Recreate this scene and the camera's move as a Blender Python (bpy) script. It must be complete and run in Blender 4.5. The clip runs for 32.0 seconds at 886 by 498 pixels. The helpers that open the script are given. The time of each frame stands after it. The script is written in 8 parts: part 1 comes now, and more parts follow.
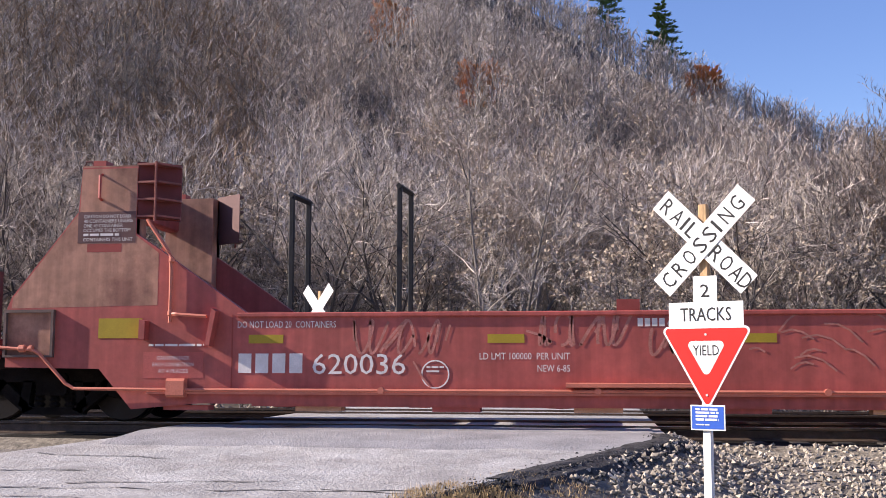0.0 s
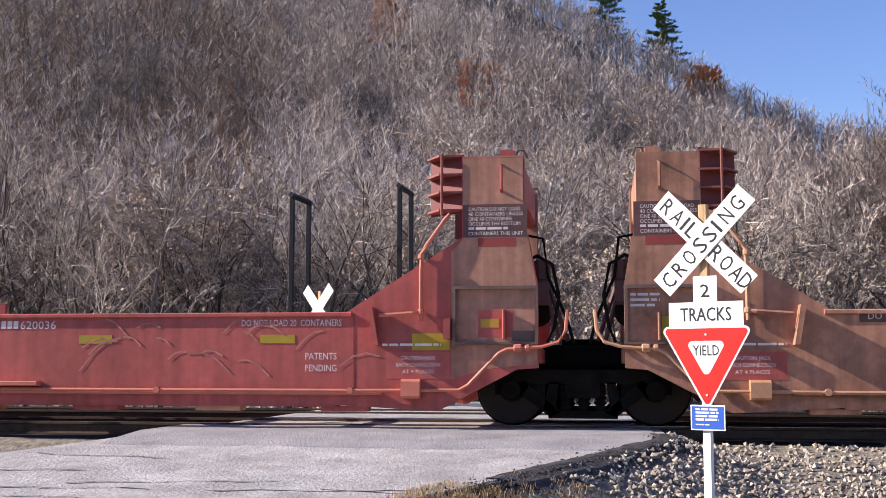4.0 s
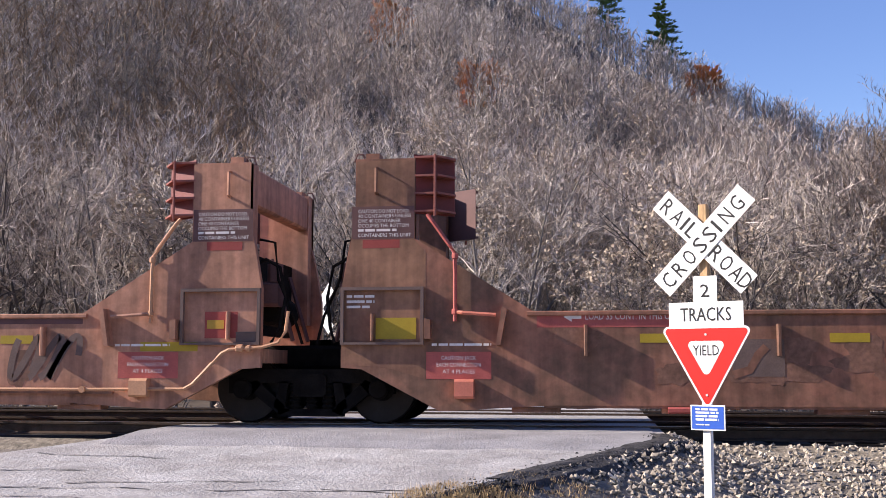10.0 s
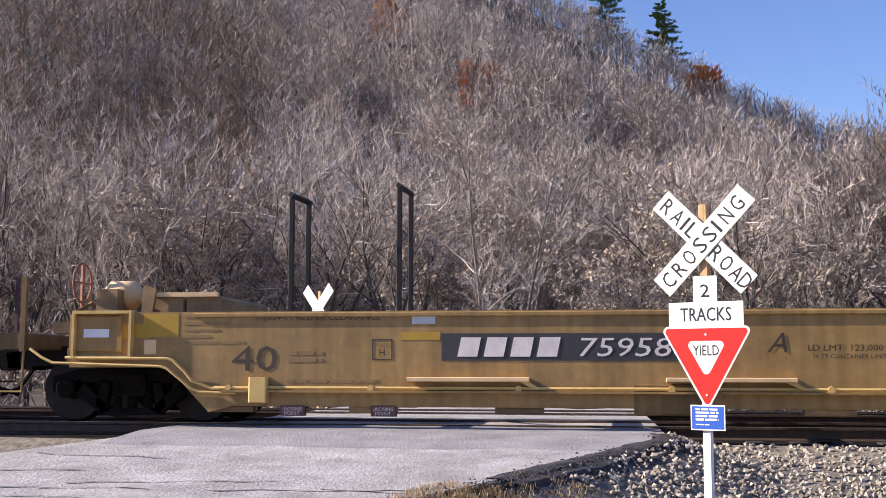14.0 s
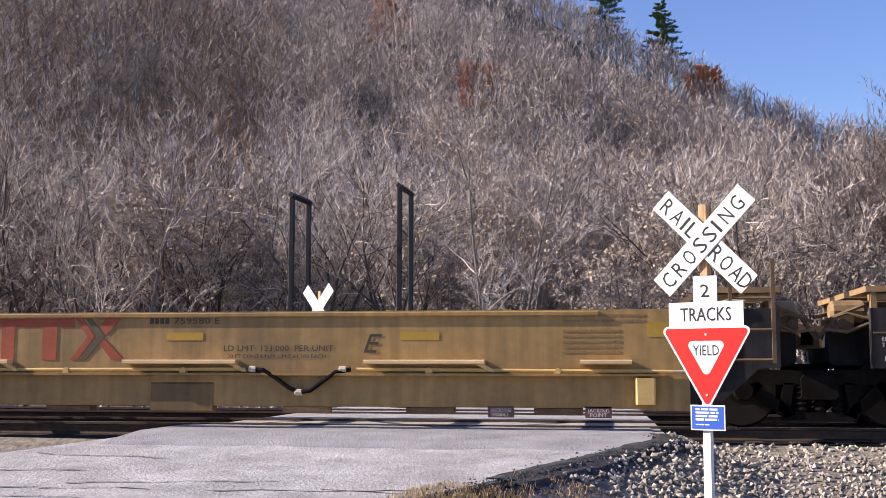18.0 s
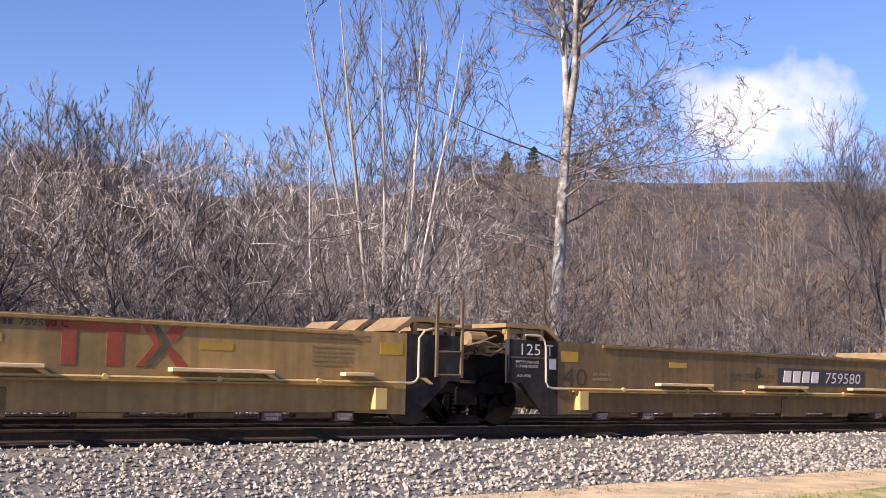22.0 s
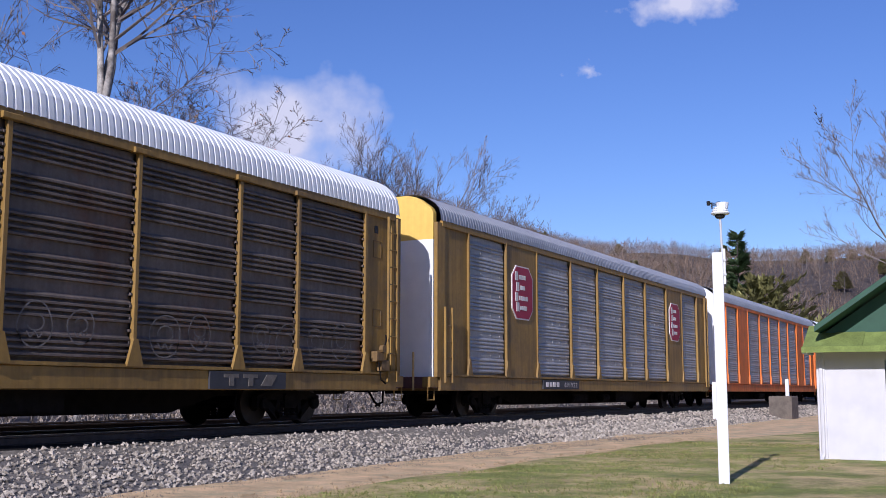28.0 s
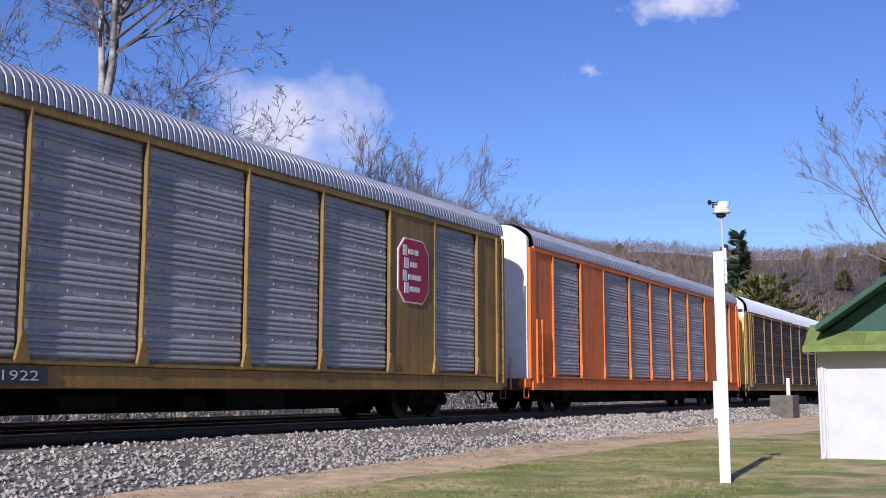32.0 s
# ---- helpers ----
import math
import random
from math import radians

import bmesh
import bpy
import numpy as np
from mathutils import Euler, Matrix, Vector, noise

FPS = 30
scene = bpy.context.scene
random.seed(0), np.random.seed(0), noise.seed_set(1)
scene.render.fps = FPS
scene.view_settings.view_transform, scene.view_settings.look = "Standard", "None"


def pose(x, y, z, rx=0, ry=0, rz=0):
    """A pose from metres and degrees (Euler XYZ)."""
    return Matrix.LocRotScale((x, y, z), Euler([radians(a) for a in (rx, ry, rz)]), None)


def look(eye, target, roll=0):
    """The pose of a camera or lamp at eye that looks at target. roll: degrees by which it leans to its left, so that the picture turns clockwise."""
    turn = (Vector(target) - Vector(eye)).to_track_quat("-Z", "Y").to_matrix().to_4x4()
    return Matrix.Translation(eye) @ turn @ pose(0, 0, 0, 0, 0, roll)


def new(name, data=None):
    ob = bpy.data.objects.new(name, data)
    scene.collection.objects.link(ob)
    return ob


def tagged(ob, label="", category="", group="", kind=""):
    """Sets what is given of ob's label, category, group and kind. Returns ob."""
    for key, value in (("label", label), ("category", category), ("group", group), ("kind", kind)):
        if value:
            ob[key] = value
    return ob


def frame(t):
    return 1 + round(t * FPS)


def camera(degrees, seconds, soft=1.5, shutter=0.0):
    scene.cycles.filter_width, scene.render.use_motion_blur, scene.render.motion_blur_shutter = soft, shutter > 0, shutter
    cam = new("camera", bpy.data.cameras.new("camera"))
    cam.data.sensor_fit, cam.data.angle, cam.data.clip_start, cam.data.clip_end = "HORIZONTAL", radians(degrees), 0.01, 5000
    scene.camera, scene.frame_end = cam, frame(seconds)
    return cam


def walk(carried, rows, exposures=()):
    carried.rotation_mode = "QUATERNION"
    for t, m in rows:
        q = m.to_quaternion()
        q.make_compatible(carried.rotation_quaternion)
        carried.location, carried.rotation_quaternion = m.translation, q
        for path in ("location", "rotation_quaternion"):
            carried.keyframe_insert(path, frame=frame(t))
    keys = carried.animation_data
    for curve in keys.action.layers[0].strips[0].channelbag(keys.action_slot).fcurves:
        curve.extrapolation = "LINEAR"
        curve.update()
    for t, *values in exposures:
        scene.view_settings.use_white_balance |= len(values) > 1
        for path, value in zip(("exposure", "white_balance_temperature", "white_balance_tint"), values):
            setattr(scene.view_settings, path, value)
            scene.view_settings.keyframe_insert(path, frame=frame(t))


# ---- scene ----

# ---- camera: stands still on a tripod beside the crossing, then pans along the train ----
LENS = 43.65
CAM_Z = 0.70


def eye(turn, tilt, lean):
    """The tripod head turned clockwise, tilted up and leaned, in degrees."""
    return Matrix.Translation((0, 0, CAM_Z)) @ Euler((radians(90 + tilt), 0, radians(-turn))).to_matrix().to_4x4() @ pose(0, 0, 0, 0, 0, lean)


cam = camera(LENS, 32.0, soft=0.8)
walk(cam, [
    (0.0, eye(-8.117, 6.297, 0.101)),
    (19.5, eye(-8.117, 6.297, 0.101)),
    (20.0, eye(-1.702, 6.330, 0.403)),
    (20.5, eye(4.485, 6.438, 0.800)),
    (21.0, eye(17.057, 6.654, 0.953)),
    (21.2, eye(22.396, 6.740, 1.079)),
    (21.5, eye(29.314, 6.790, 1.300)),
    (22.0, eye(37.956, 6.944, 1.229)),
    (22.5, eye(46.800, 7.116, 1.167)),
    (23.0, eye(52.952, 7.219, 0.900)),
    (23.5, eye(57.006, 7.289, 0.740)),
    (24.0, eye(60.299, 7.385, 0.494)),
    (24.5, eye(62.530, 7.446, 0.336)),
    (25.0, eye(63.190, 7.442, 0.141)),
    (25.5, eye(62.279, 7.393, 0.074)),
    (27.5, eye(61.919, 7.378, 0.011)),
    (29.0, eye(61.951, 7.354, 0.083)),
    (30.5, eye(61.913, 7.313, 0.099)),
    (32.0, eye(61.876, 7.333, 0.030)),
], exposures=[(0.0, 0.88, 6750, 17), (19.5, 0.88, 6750, 17), (21.0, 0.84, 6600, 19), (22.0, 0.75, 6450, 19), (23.0, 0.30, 5900, 20), (24.0, -0.27, 5550, 21), (25.5, -0.18, 5500, 21), (28.0, -0.10, 5500, 21), (30.0, -0.02, 5500, 21), (32.0, -0.02, 5500, 21)])

# ---- light: low autumn sun from the left, a little behind the camera ----
SUN_EL, SUN_OFF = radians(27.5), radians(7.0)
sun_dir = Vector((-math.cos(SUN_EL) * math.cos(SUN_OFF), -math.cos(SUN_EL) * math.sin(SUN_OFF), math.sin(SUN_EL)))
world = bpy.data.worlds.new("sky")
scene.world = world
world.use_nodes = True
wn = world.node_tree
wn.nodes.clear()
sky = wn.nodes.new("ShaderNodeTexSky")
sky.sky_type, sky.sun_disc = "NISHITA", False
sky.sun_elevation = SUN_EL
sky.sun_rotation = math.atan2(sun_dir.x, sun_dir.y) % (2 * math.pi)
sky.air_density, sky.dust_density, sky.ozone_density = 1.0, 0.25, 3.5
back = wn.nodes.new("ShaderNodeBackground")
back.inputs["Strength"].default_value = 0.112
wout = wn.nodes.new("ShaderNodeOutputWorld")
tone = wn.nodes.new("ShaderNodeHueSaturation")
tone.inputs["Hue"].default_value, tone.inputs["Saturation"].default_value = 0.515, 1.12
wn.links.new(sky.outputs[0], tone.inputs["Color"])
wn.links.new(tone.outputs[0], back.inputs["Color"])
wn.links.new(back.outputs[0], wout.inputs["Surface"])
sun_data = bpy.data.lights.new("sun", "SUN")
sun_data.energy, sun_data.angle, sun_data.color = 4.9, radians(0.53), (1.0, 0.93, 0.82)
sun = new("sun", sun_data)
sun.matrix_world = look(sun_dir * 50, (0, 0, 0))
scene.view_settings.exposure = 0.0


# ---- materials ----
def material(name, color, rough=0.7, metal=0.0, vary=0.25, scale=3.0, fine=60.0, bump=0.15, stain=None, stain_at=0.55, stretch=(1, 1, 1), each=0.0, spec=0.4, streak=0.0, piece=0.0):
    """Base colour broken up at two scales, an optional second colour in patches, fine relief."""
    m = bpy.data.materials.new(name)
    m.use_nodes = True
    nt = m.node_tree
    b = nt.nodes["Principled BSDF"]
    b.inputs["Roughness"].default_value, b.inputs["Metallic"].default_value = rough, metal
    b.inputs["Specular IOR Level"].default_value = spec
    tc = nt.nodes.new("ShaderNodeTexCoord")
    mp = nt.nodes.new("ShaderNodeMapping")
    mp.inputs["Scale"].default_value = stretch
    nt.links.new(tc.outputs["Object"], mp.inputs["Vector"])

    def noise_at(s, detail=6.0, r=0.6):
        n = nt.nodes.new("ShaderNodeTexNoise")
        n.inputs["Scale"].default_value, n.inputs["Detail"].default_value, n.inputs["Roughness"].default_value = s, detail, r
        nt.links.new(mp.outputs[0], n.inputs["Vector"])
        return n

    def mix(kind, fac, a, bb):
        x = nt.nodes.new("ShaderNodeMix")
        x.data_type, x.blend_type = "RGBA", kind
        for sock, val in ((x.inputs["Factor"], fac), (x.inputs["A"], a), (x.inputs["B"], bb)):
            if hasattr(val, "is_linked"):
                nt.links.new(val, sock)
            else:
                sock.default_value = val
        return x.outputs["Result"]

    def ramp(sock, lo, hi, c0, c1):
        r = nt.nodes.new("ShaderNodeValToRGB")
        r.color_ramp.elements[0].position, r.color_ramp.elements[1].position = lo, hi
        r.color_ramp.elements[0].color, r.color_ramp.elements[1].color = (*c0, 1), (*c1, 1)
        nt.links.new(sock, r.inputs[0])
        return r.outputs[0]

    big, small = noise_at(scale), noise_at(fine, 3.0)
    col = (*color, 1)
    if stain:
        col = mix("MIX", ramp(noise_at(scale * 0.6, 8.0, 0.7).outputs["Fac"], stain_at - 0.06, stain_at + 0.1, (0, 0, 0), (1, 1, 1)), col, (*stain, 1))
    v0, v1 = 1 - vary, 1 + vary
    col = mix("MULTIPLY", 1.0, col, ramp(big.outputs["Fac"], 0.3, 0.7, (v0,) * 3, (v1,) * 3))
    col = mix("MULTIPLY", 1.0, col, ramp(small.outputs["Fac"], 0.3, 0.7, (1 - vary * 0.6,) * 3, (1 + vary * 0.6,) * 3))
    if streak:
        sm = nt.nodes.new("ShaderNodeMapping")
        sm.inputs["Scale"].default_value = (5.0, 5.0, 0.35)
        nt.links.new(tc.outputs["Object"], sm.inputs["Vector"])
        sn = nt.nodes.new("ShaderNodeTexNoise")
        sn.inputs["Scale"].default_value, sn.inputs["Detail"].default_value = 1.6, 5.0
        nt.links.new(sm.outputs[0], sn.inputs["Vector"])
        col = mix("MULTIPLY", 1.0, col, ramp(sn.outputs["Fac"], 0.35, 0.65, (1 - streak,) * 3, (1 + streak * 0.5,) * 3))
    if each:
        oi = nt.nodes.new("ShaderNodeObjectInfo")
        col = mix("MULTIPLY", 1.0, col, ramp(oi.outputs["Random"], 0.0, 1.0, (1 - each,) * 3, (1 + each,) * 3))
    if piece:
        gi = nt.nodes.new("ShaderNodeNewGeometry")
        col = mix("MULTIPLY", 1.0, col, ramp(gi.outputs["Random Per Island"], 0.0, 1.0, (1 - piece,) * 3, (1 + piece,) * 3))
    nt.links.new(col, b.inputs["Base Color"])
    if bump:
        bp = nt.nodes.new("ShaderNodeBump")
        bp.inputs["Strength"].default_value, bp.inputs["Distance"].default_value = bump, 0.02
        nt.links.new(small.outputs["Fac"], bp.inputs["Height"])
        nt.links.new(bp.outputs[0], b.inputs["Normal"])
    return m


M = {
    "guide_red": material("guide_red", (0.15, 0.026, 0.026), 0.6, vary=0.2, bump=0.05),
    # lighter red that paints sun onto the guides' gussets and bars
    "guide_edge": material("sunlit_guide_edge", (0.24, 0.075, 0.06), 0.6, vary=0.25, scale=6, bump=0.05),
    "rust_dim": material("dim_rust_paint", (0.27, 0.135, 0.08), 0.75, vary=0.25, scale=1.2, fine=8, bump=0.1, stain=(0.18, 0.085, 0.055), stain_at=0.53, streak=0.25),
    "warn_red": material("repainted_red", (0.40, 0.09, 0.075), 0.6, vary=0.2, bump=0.03),
    "wood_umber": material("ridge_wood", (0.235, 0.165, 0.115), 0.95, vary=0.35, scale=0.1, fine=0.6, bump=0, piece=0.3),
    "yellow_grimy": material("grimy_car_yellow", (0.19, 0.115, 0.041), 0.6, vary=0.2, scale=0.6, fine=8, bump=0.05, stain=(0.15, 0.093, 0.04), stain_at=0.53, streak=0.22),
    "chalk_tan": material("tan_spray_paint", (0.52, 0.36, 0.12), 0.7, vary=0.2, scale=5, bump=0),
    "blade": material("grass_blade", (0.23, 0.24, 0.07), 0.8, vary=0.35, scale=1.2, fine=20, bump=0, piece=0.4),
    "twig_dark": material("dark_twigs", (0.21, 0.175, 0.16), 0.95, vary=0.3, scale=2.0, fine=30, bump=0, piece=0.5),
    "letter_faint": material("faint_lettering", (0.26, 0.163, 0.072), 0.6, vary=0.12, scale=6, bump=0),
    "amber_mark": material("amber_mark", (0.44, 0.265, 0.035), 0.6, vary=0.12, bump=0),
    "pipe_cream": material("cream_pipe", (0.50, 0.42, 0.32), 0.5, vary=0.15, bump=0.03),
    "walk_brown": material("worn_walkway", (0.30, 0.19, 0.09), 0.7, vary=0.3, scale=3, bump=0.1),
    "grimy_brown": material("grimy_brown_steel", (0.15, 0.095, 0.05), 0.75, vary=0.35, scale=3, bump=0.1),
    "asphalt": material("asphalt", (0.33, 0.31, 0.295), 0.9, vary=0.24, scale=2.2, fine=26, bump=0.9, stain=(0.41, 0.395, 0.385), stain_at=0.50),
    "asphalt_new": material("newer_asphalt", (0.29, 0.28, 0.285), 0.9, vary=0.2, scale=1.6, fine=30, bump=0.8, stain=(0.23, 0.22, 0.225), stain_at=0.58),
    "ballast": material("ballast", (0.215, 0.185, 0.145), 0.9, vary=0.5, scale=9, fine=24, bump=1.0),
    # oily ballast, darkened further to carry the train's shadow
    "oily_shaded": material("oily_shaded_ballast", (0.022, 0.019, 0.017), 0.95, vary=0.45, scale=6, fine=26, bump=1.0, spec=0.1),
    "stone": material("ballast_stone", (0.385, 0.332, 0.265), 0.85, vary=0.3, scale=9, fine=40, bump=0.3, piece=0.42),
    "verge": material("stony_verge", (0.15, 0.132, 0.115), 0.95, vary=0.4, scale=5, fine=24, bump=1.0, stain=(0.22, 0.19, 0.16), stain_at=0.55),
    "dirt": material("bare_dirt", (0.66, 0.455, 0.245), 0.95, vary=0.25, scale=1.6, fine=22, bump=0.8, stain=(0.46, 0.37, 0.21), stain_at=0.56),
    "grass": material("lawn", (0.22, 0.235, 0.05), 0.95, vary=0.3, scale=1.1, fine=14, bump=0.8, stain=(0.50, 0.375, 0.17), stain_at=0.485),
    "drygrass": material("dry_grass", (0.40, 0.29, 0.16), 0.95, vary=0.3, scale=2, fine=60, bump=0.6),
    "ground": material("ground", (0.075, 0.057, 0.046), 0.95, vary=0.35, scale=0.15, fine=1.2, bump=0.4, stain=(0.12, 0.09, 0.07)),
    "rail": material("rail_steel", (0.10, 0.07, 0.055), 0.6, 0.4, vary=0.3, scale=8),
    "rail_top": material("polished_rail", (0.45, 0.44, 0.43), 0.25, 1.0, vary=0.1, scale=8),
    "tie": material("tie_wood", (0.035, 0.03, 0.026), 0.9, vary=0.4, scale=4, each=0.3),
    "bark": material("bark", (0.21, 0.18, 0.16), 0.95, vary=0.35, scale=2.5, fine=30, bump=0, piece=0.45),
    "bark_pale": material("pale_bark", (0.46, 0.4, 0.355), 0.95, vary=0.3, scale=2.0, fine=30, bump=0, piece=0.5),
    "bark_dark": material("dark_bark", (0.09, 0.075, 0.068), 0.95, vary=0.35, scale=2.0, fine=30, bump=0.4),
    "bark_white": material("white_bark", (0.46, 0.42, 0.37), 0.9, vary=0.35, scale=1.6, fine=12, bump=0.3, stain=(0.15, 0.125, 0.105), stain_at=0.49),
    "leaf_tan": material("dry_leaf", (0.4, 0.325, 0.255), 0.9, vary=0.3, scale=1.0, fine=20, bump=0, piece=0.2),
    "leaf_rust": material("rust_leaf", (0.60, 0.27, 0.12), 0.9, vary=0.3, scale=1.0, fine=20, bump=0, piece=0.3),
    "needle": material("pine_needle", (0.12, 0.18, 0.075), 0.9, vary=0.35, scale=0.8, fine=20, bump=0, piece=0.35),
    "olive": material("olive_foliage", (0.25, 0.235, 0.08), 0.9, vary=0.35, scale=0.8, fine=20, bump=0, piece=0.35),
    "wood_grey": material("far_wood_grey", (0.465, 0.41, 0.39), 0.95, vary=0.26, scale=0.16, fine=0.7, bump=0, piece=0.2),
    "wood_brown": material("far_wood_brown", (0.42, 0.345, 0.302), 0.95, vary=0.26, scale=0.16, fine=0.7, bump=0, piece=0.2),
    "wood_pale": material("far_wood_pale", (0.53, 0.465, 0.42), 0.95, vary=0.26, scale=0.16, fine=0.7, bump=0, piece=0.2),
    "sign_white": material("sign_white", (0.80, 0.80, 0.80), 0.45, vary=0.03, bump=0),
    "sign_black": material("sign_black", (0.015, 0.015, 0.016), 0.5, vary=0.05, bump=0),
    "sign_red": material("sign_red", (0.68, 0.018, 0.012), 0.45, vary=0.04, bump=0),
    "sign_blue": material("sign_blue", (0.03, 0.11, 0.50), 0.45, vary=0.05, bump=0),
    "post_wood": material("post_wood", (0.50, 0.32, 0.17), 0.85, vary=0.25, scale=8, stretch=(6, 6, 0.6)),
    "shed_white": material("weathered_white_boards", (0.63, 0.61, 0.61), 0.7, vary=0.08, scale=2, bump=0.05),
    "white_paint": material("white_paint", (0.80, 0.80, 0.79), 0.6, vary=0.05, scale=2, bump=0.05),
    "black_steel": material("black_steel", (0.02, 0.018, 0.02), 0.6, 0.2, vary=0.3),
    "red": material("car_red", (0.42, 0.09, 0.073), 0.55, vary=0.16, scale=0.8, fine=9, bump=0.06, stain=(0.33, 0.08, 0.063), stain_at=0.56, streak=0.17),
    "rust": material("car_rust", (0.44, 0.215, 0.138), 0.75, vary=0.25, scale=1.1, fine=8, bump=0.1, stain=(0.27, 0.13, 0.085), stain_at=0.56, streak=0.26),
    "rust_red": material("car_rust_red", (0.29, 0.125, 0.080), 0.7, vary=0.32, scale=1.3, fine=8, bump=0.1, stain=(0.17, 0.088, 0.056), stain_at=0.50, streak=0.25),
    "stain_brown": material("rust_stain", (0.20, 0.10, 0.068), 0.8, vary=0.35, scale=4, fine=18, bump=0.1),
    "mark_dark": material("maroon_patch", (0.13, 0.062, 0.058), 0.7, vary=0.15, bump=0.05),
    "mark_grey": material("grey_patch", (0.15, 0.10, 0.085), 0.8, vary=0.2, bump=0.05),
    "mark_redp": material("red_patch", (0.30, 0.055, 0.045), 0.7, vary=0.15, bump=0.05),
    "pipe_red": material("red_pipe", (0.55, 0.17, 0.11), 0.5, vary=0.15, scale=3, bump=0.05),
    "pipe_tan": material("rusty_pipe", (0.52, 0.27, 0.15), 0.6, vary=0.2, scale=3, bump=0.05),
    "yellow": material("car_yellow", (0.36, 0.222, 0.078), 0.55, vary=0.16, scale=0.6, fine=8, bump=0.05, stain=(0.28, 0.175, 0.07), stain_at=0.54, streak=0.18),
    # auto rack sides: worn yellow, darkened to include the shade on the flank
    "rack_yellow": material("rack_yellow", (0.30, 0.178, 0.042), 0.55, vary=0.16, scale=0.6, fine=8, bump=0.05, stain=(0.22, 0.135, 0.045), stain_at=0.54, streak=0.2),
    "chalk_grey": material("grey_spray_paint", (0.165, 0.145, 0.13), 0.7, vary=0.4, scale=5, bump=0),
    "chalk": material("faded_spray_paint", (0.43, 0.165, 0.13), 0.7, vary=0.35, scale=5, bump=0),
    "crumbled": material("crumbled_asphalt", (0.05, 0.047, 0.048), 0.95, vary=0.5, scale=9, fine=34, bump=1.0, piece=0.4),
    "tan_rust": material("faded_tan_paint", (0.40, 0.20, 0.135), 0.75, vary=0.22, scale=1.4, fine=8, bump=0.1, stain=(0.24, 0.105, 0.075), stain_at=0.55, streak=0.22),
    # auto rack ends that face the sun: the yellow with sunlight put into it
    "yellow_sunlit": material("sunlit_rack_yellow", (0.78, 0.52, 0.11), 0.5, vary=0.07, scale=0.8, fine=6, bump=0.03, streak=0.06),
    "yellow_mark": material("yellow_mark", (0.38, 0.265, 0.02), 0.6, vary=0.12, bump=0),
    "pipe_yellow": material("yellow_pipe", (0.62, 0.42, 0.15), 0.5, vary=0.12, bump=0.03),
    "ledge": material("pale_ledge", (0.72, 0.50, 0.27), 0.6, vary=0.15, bump=0.05),
    "joint_black": material("joint_black", (0.034, 0.031, 0.032), 0.75, vary=0.3, scale=1.5, fine=9, bump=0.08, stain=(0.05, 0.038, 0.03), stain_at=0.6, streak=0.3, spec=0.12),
    # underframe and wheel steel: grime plus the shade below the cars, darkened into the colour
    "under_black": material("grimy_shaded_steel", (0.012, 0.01, 0.009), 0.95, 0.0, vary=0.4, scale=5, bump=0.2, spec=0.08),
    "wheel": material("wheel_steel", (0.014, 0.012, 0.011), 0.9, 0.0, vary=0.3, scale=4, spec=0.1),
    "wheel_rim": material("worn_wheel_rim", (0.036, 0.029, 0.025), 0.45, 0.5, vary=0.2, scale=4, spec=0.2),
    "letter_white": material("white_lettering", (0.72, 0.66, 0.62), 0.6, vary=0.12, scale=6, bump=0),
    "letter_grey": material("grimy_lettering", (0.17, 0.148, 0.12), 0.7, vary=0.25, scale=6, bump=0),
    "letter_dark": material("dark_lettering", (0.06, 0.045, 0.03), 0.6, vary=0.12, scale=6, bump=0),
    "stub_dark": material("far_trunk", (0.2, 0.17, 0.152), 0.95, vary=0.3, scale=0.05, fine=0.5, bump=0),
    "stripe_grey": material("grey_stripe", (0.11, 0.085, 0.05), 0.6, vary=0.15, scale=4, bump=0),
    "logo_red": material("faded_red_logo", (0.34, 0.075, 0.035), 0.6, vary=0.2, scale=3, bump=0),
    "panel_grey": material("dark_grey_panel", (0.045, 0.045, 0.05), 0.6, vary=0.12, bump=0),
    "screen_dark": material("dirty_galvanised_screen", (0.15, 0.118, 0.098), 0.6, 0.15, vary=0.25, scale=0.8, fine=12, bump=0.03, stain=(0.15, 0.075, 0.045), stain_at=0.6, streak=0.18),
    "screen": material("galvanised_screen", (0.40, 0.385, 0.375), 0.5, 0.2, vary=0.14, scale=0.8, fine=12, bump=0.03, streak=0.08),
    "roof_metal": material("galvanised_roof", (0.30, 0.30, 0.32), 0.45, 0.3, vary=0.1, scale=1, bump=0.03),
    "roof_white": material("white_roof", (0.80, 0.80, 0.80), 0.5, 0.0, vary=0.05, scale=1, bump=0.03),
    "orange": material("orange_paint", (0.68, 0.17, 0.02), 0.5, vary=0.14, scale=1, bump=0.04, stain=(0.50, 0.14, 0.03), stain_at=0.56, streak=0.16),
    "emblem_red": material("maroon_emblem", (0.36, 0.02, 0.05), 0.5, vary=0.08, bump=0),
    "green_paint": material("green_paint", (0.02, 0.17, 0.075), 0.5, vary=0.1, scale=2, bump=0.05),
    "green_shingle": material("mossy_green_shingle", (0.19, 0.24, 0.06), 0.9, vary=0.25, scale=3, fine=30, bump=0.3, each=0.15),
    "green_trim": material("dark_green_trim", (0.03, 0.085, 0.05), 0.6, vary=0.15, scale=2, bump=0.05),
    "old_concrete": material("old_concrete", (0.15, 0.125, 0.1), 0.9, vary=0.25, scale=3, fine=40, bump=0.2),
    "concrete": material("concrete", (0.40, 0.39, 0.37), 0.9, vary=0.2, scale=3, fine=40, bump=0.2),
    "cable_grey": material("grey_plastic", (0.55, 0.55, 0.55), 0.5, vary=0.05, bump=0),
}


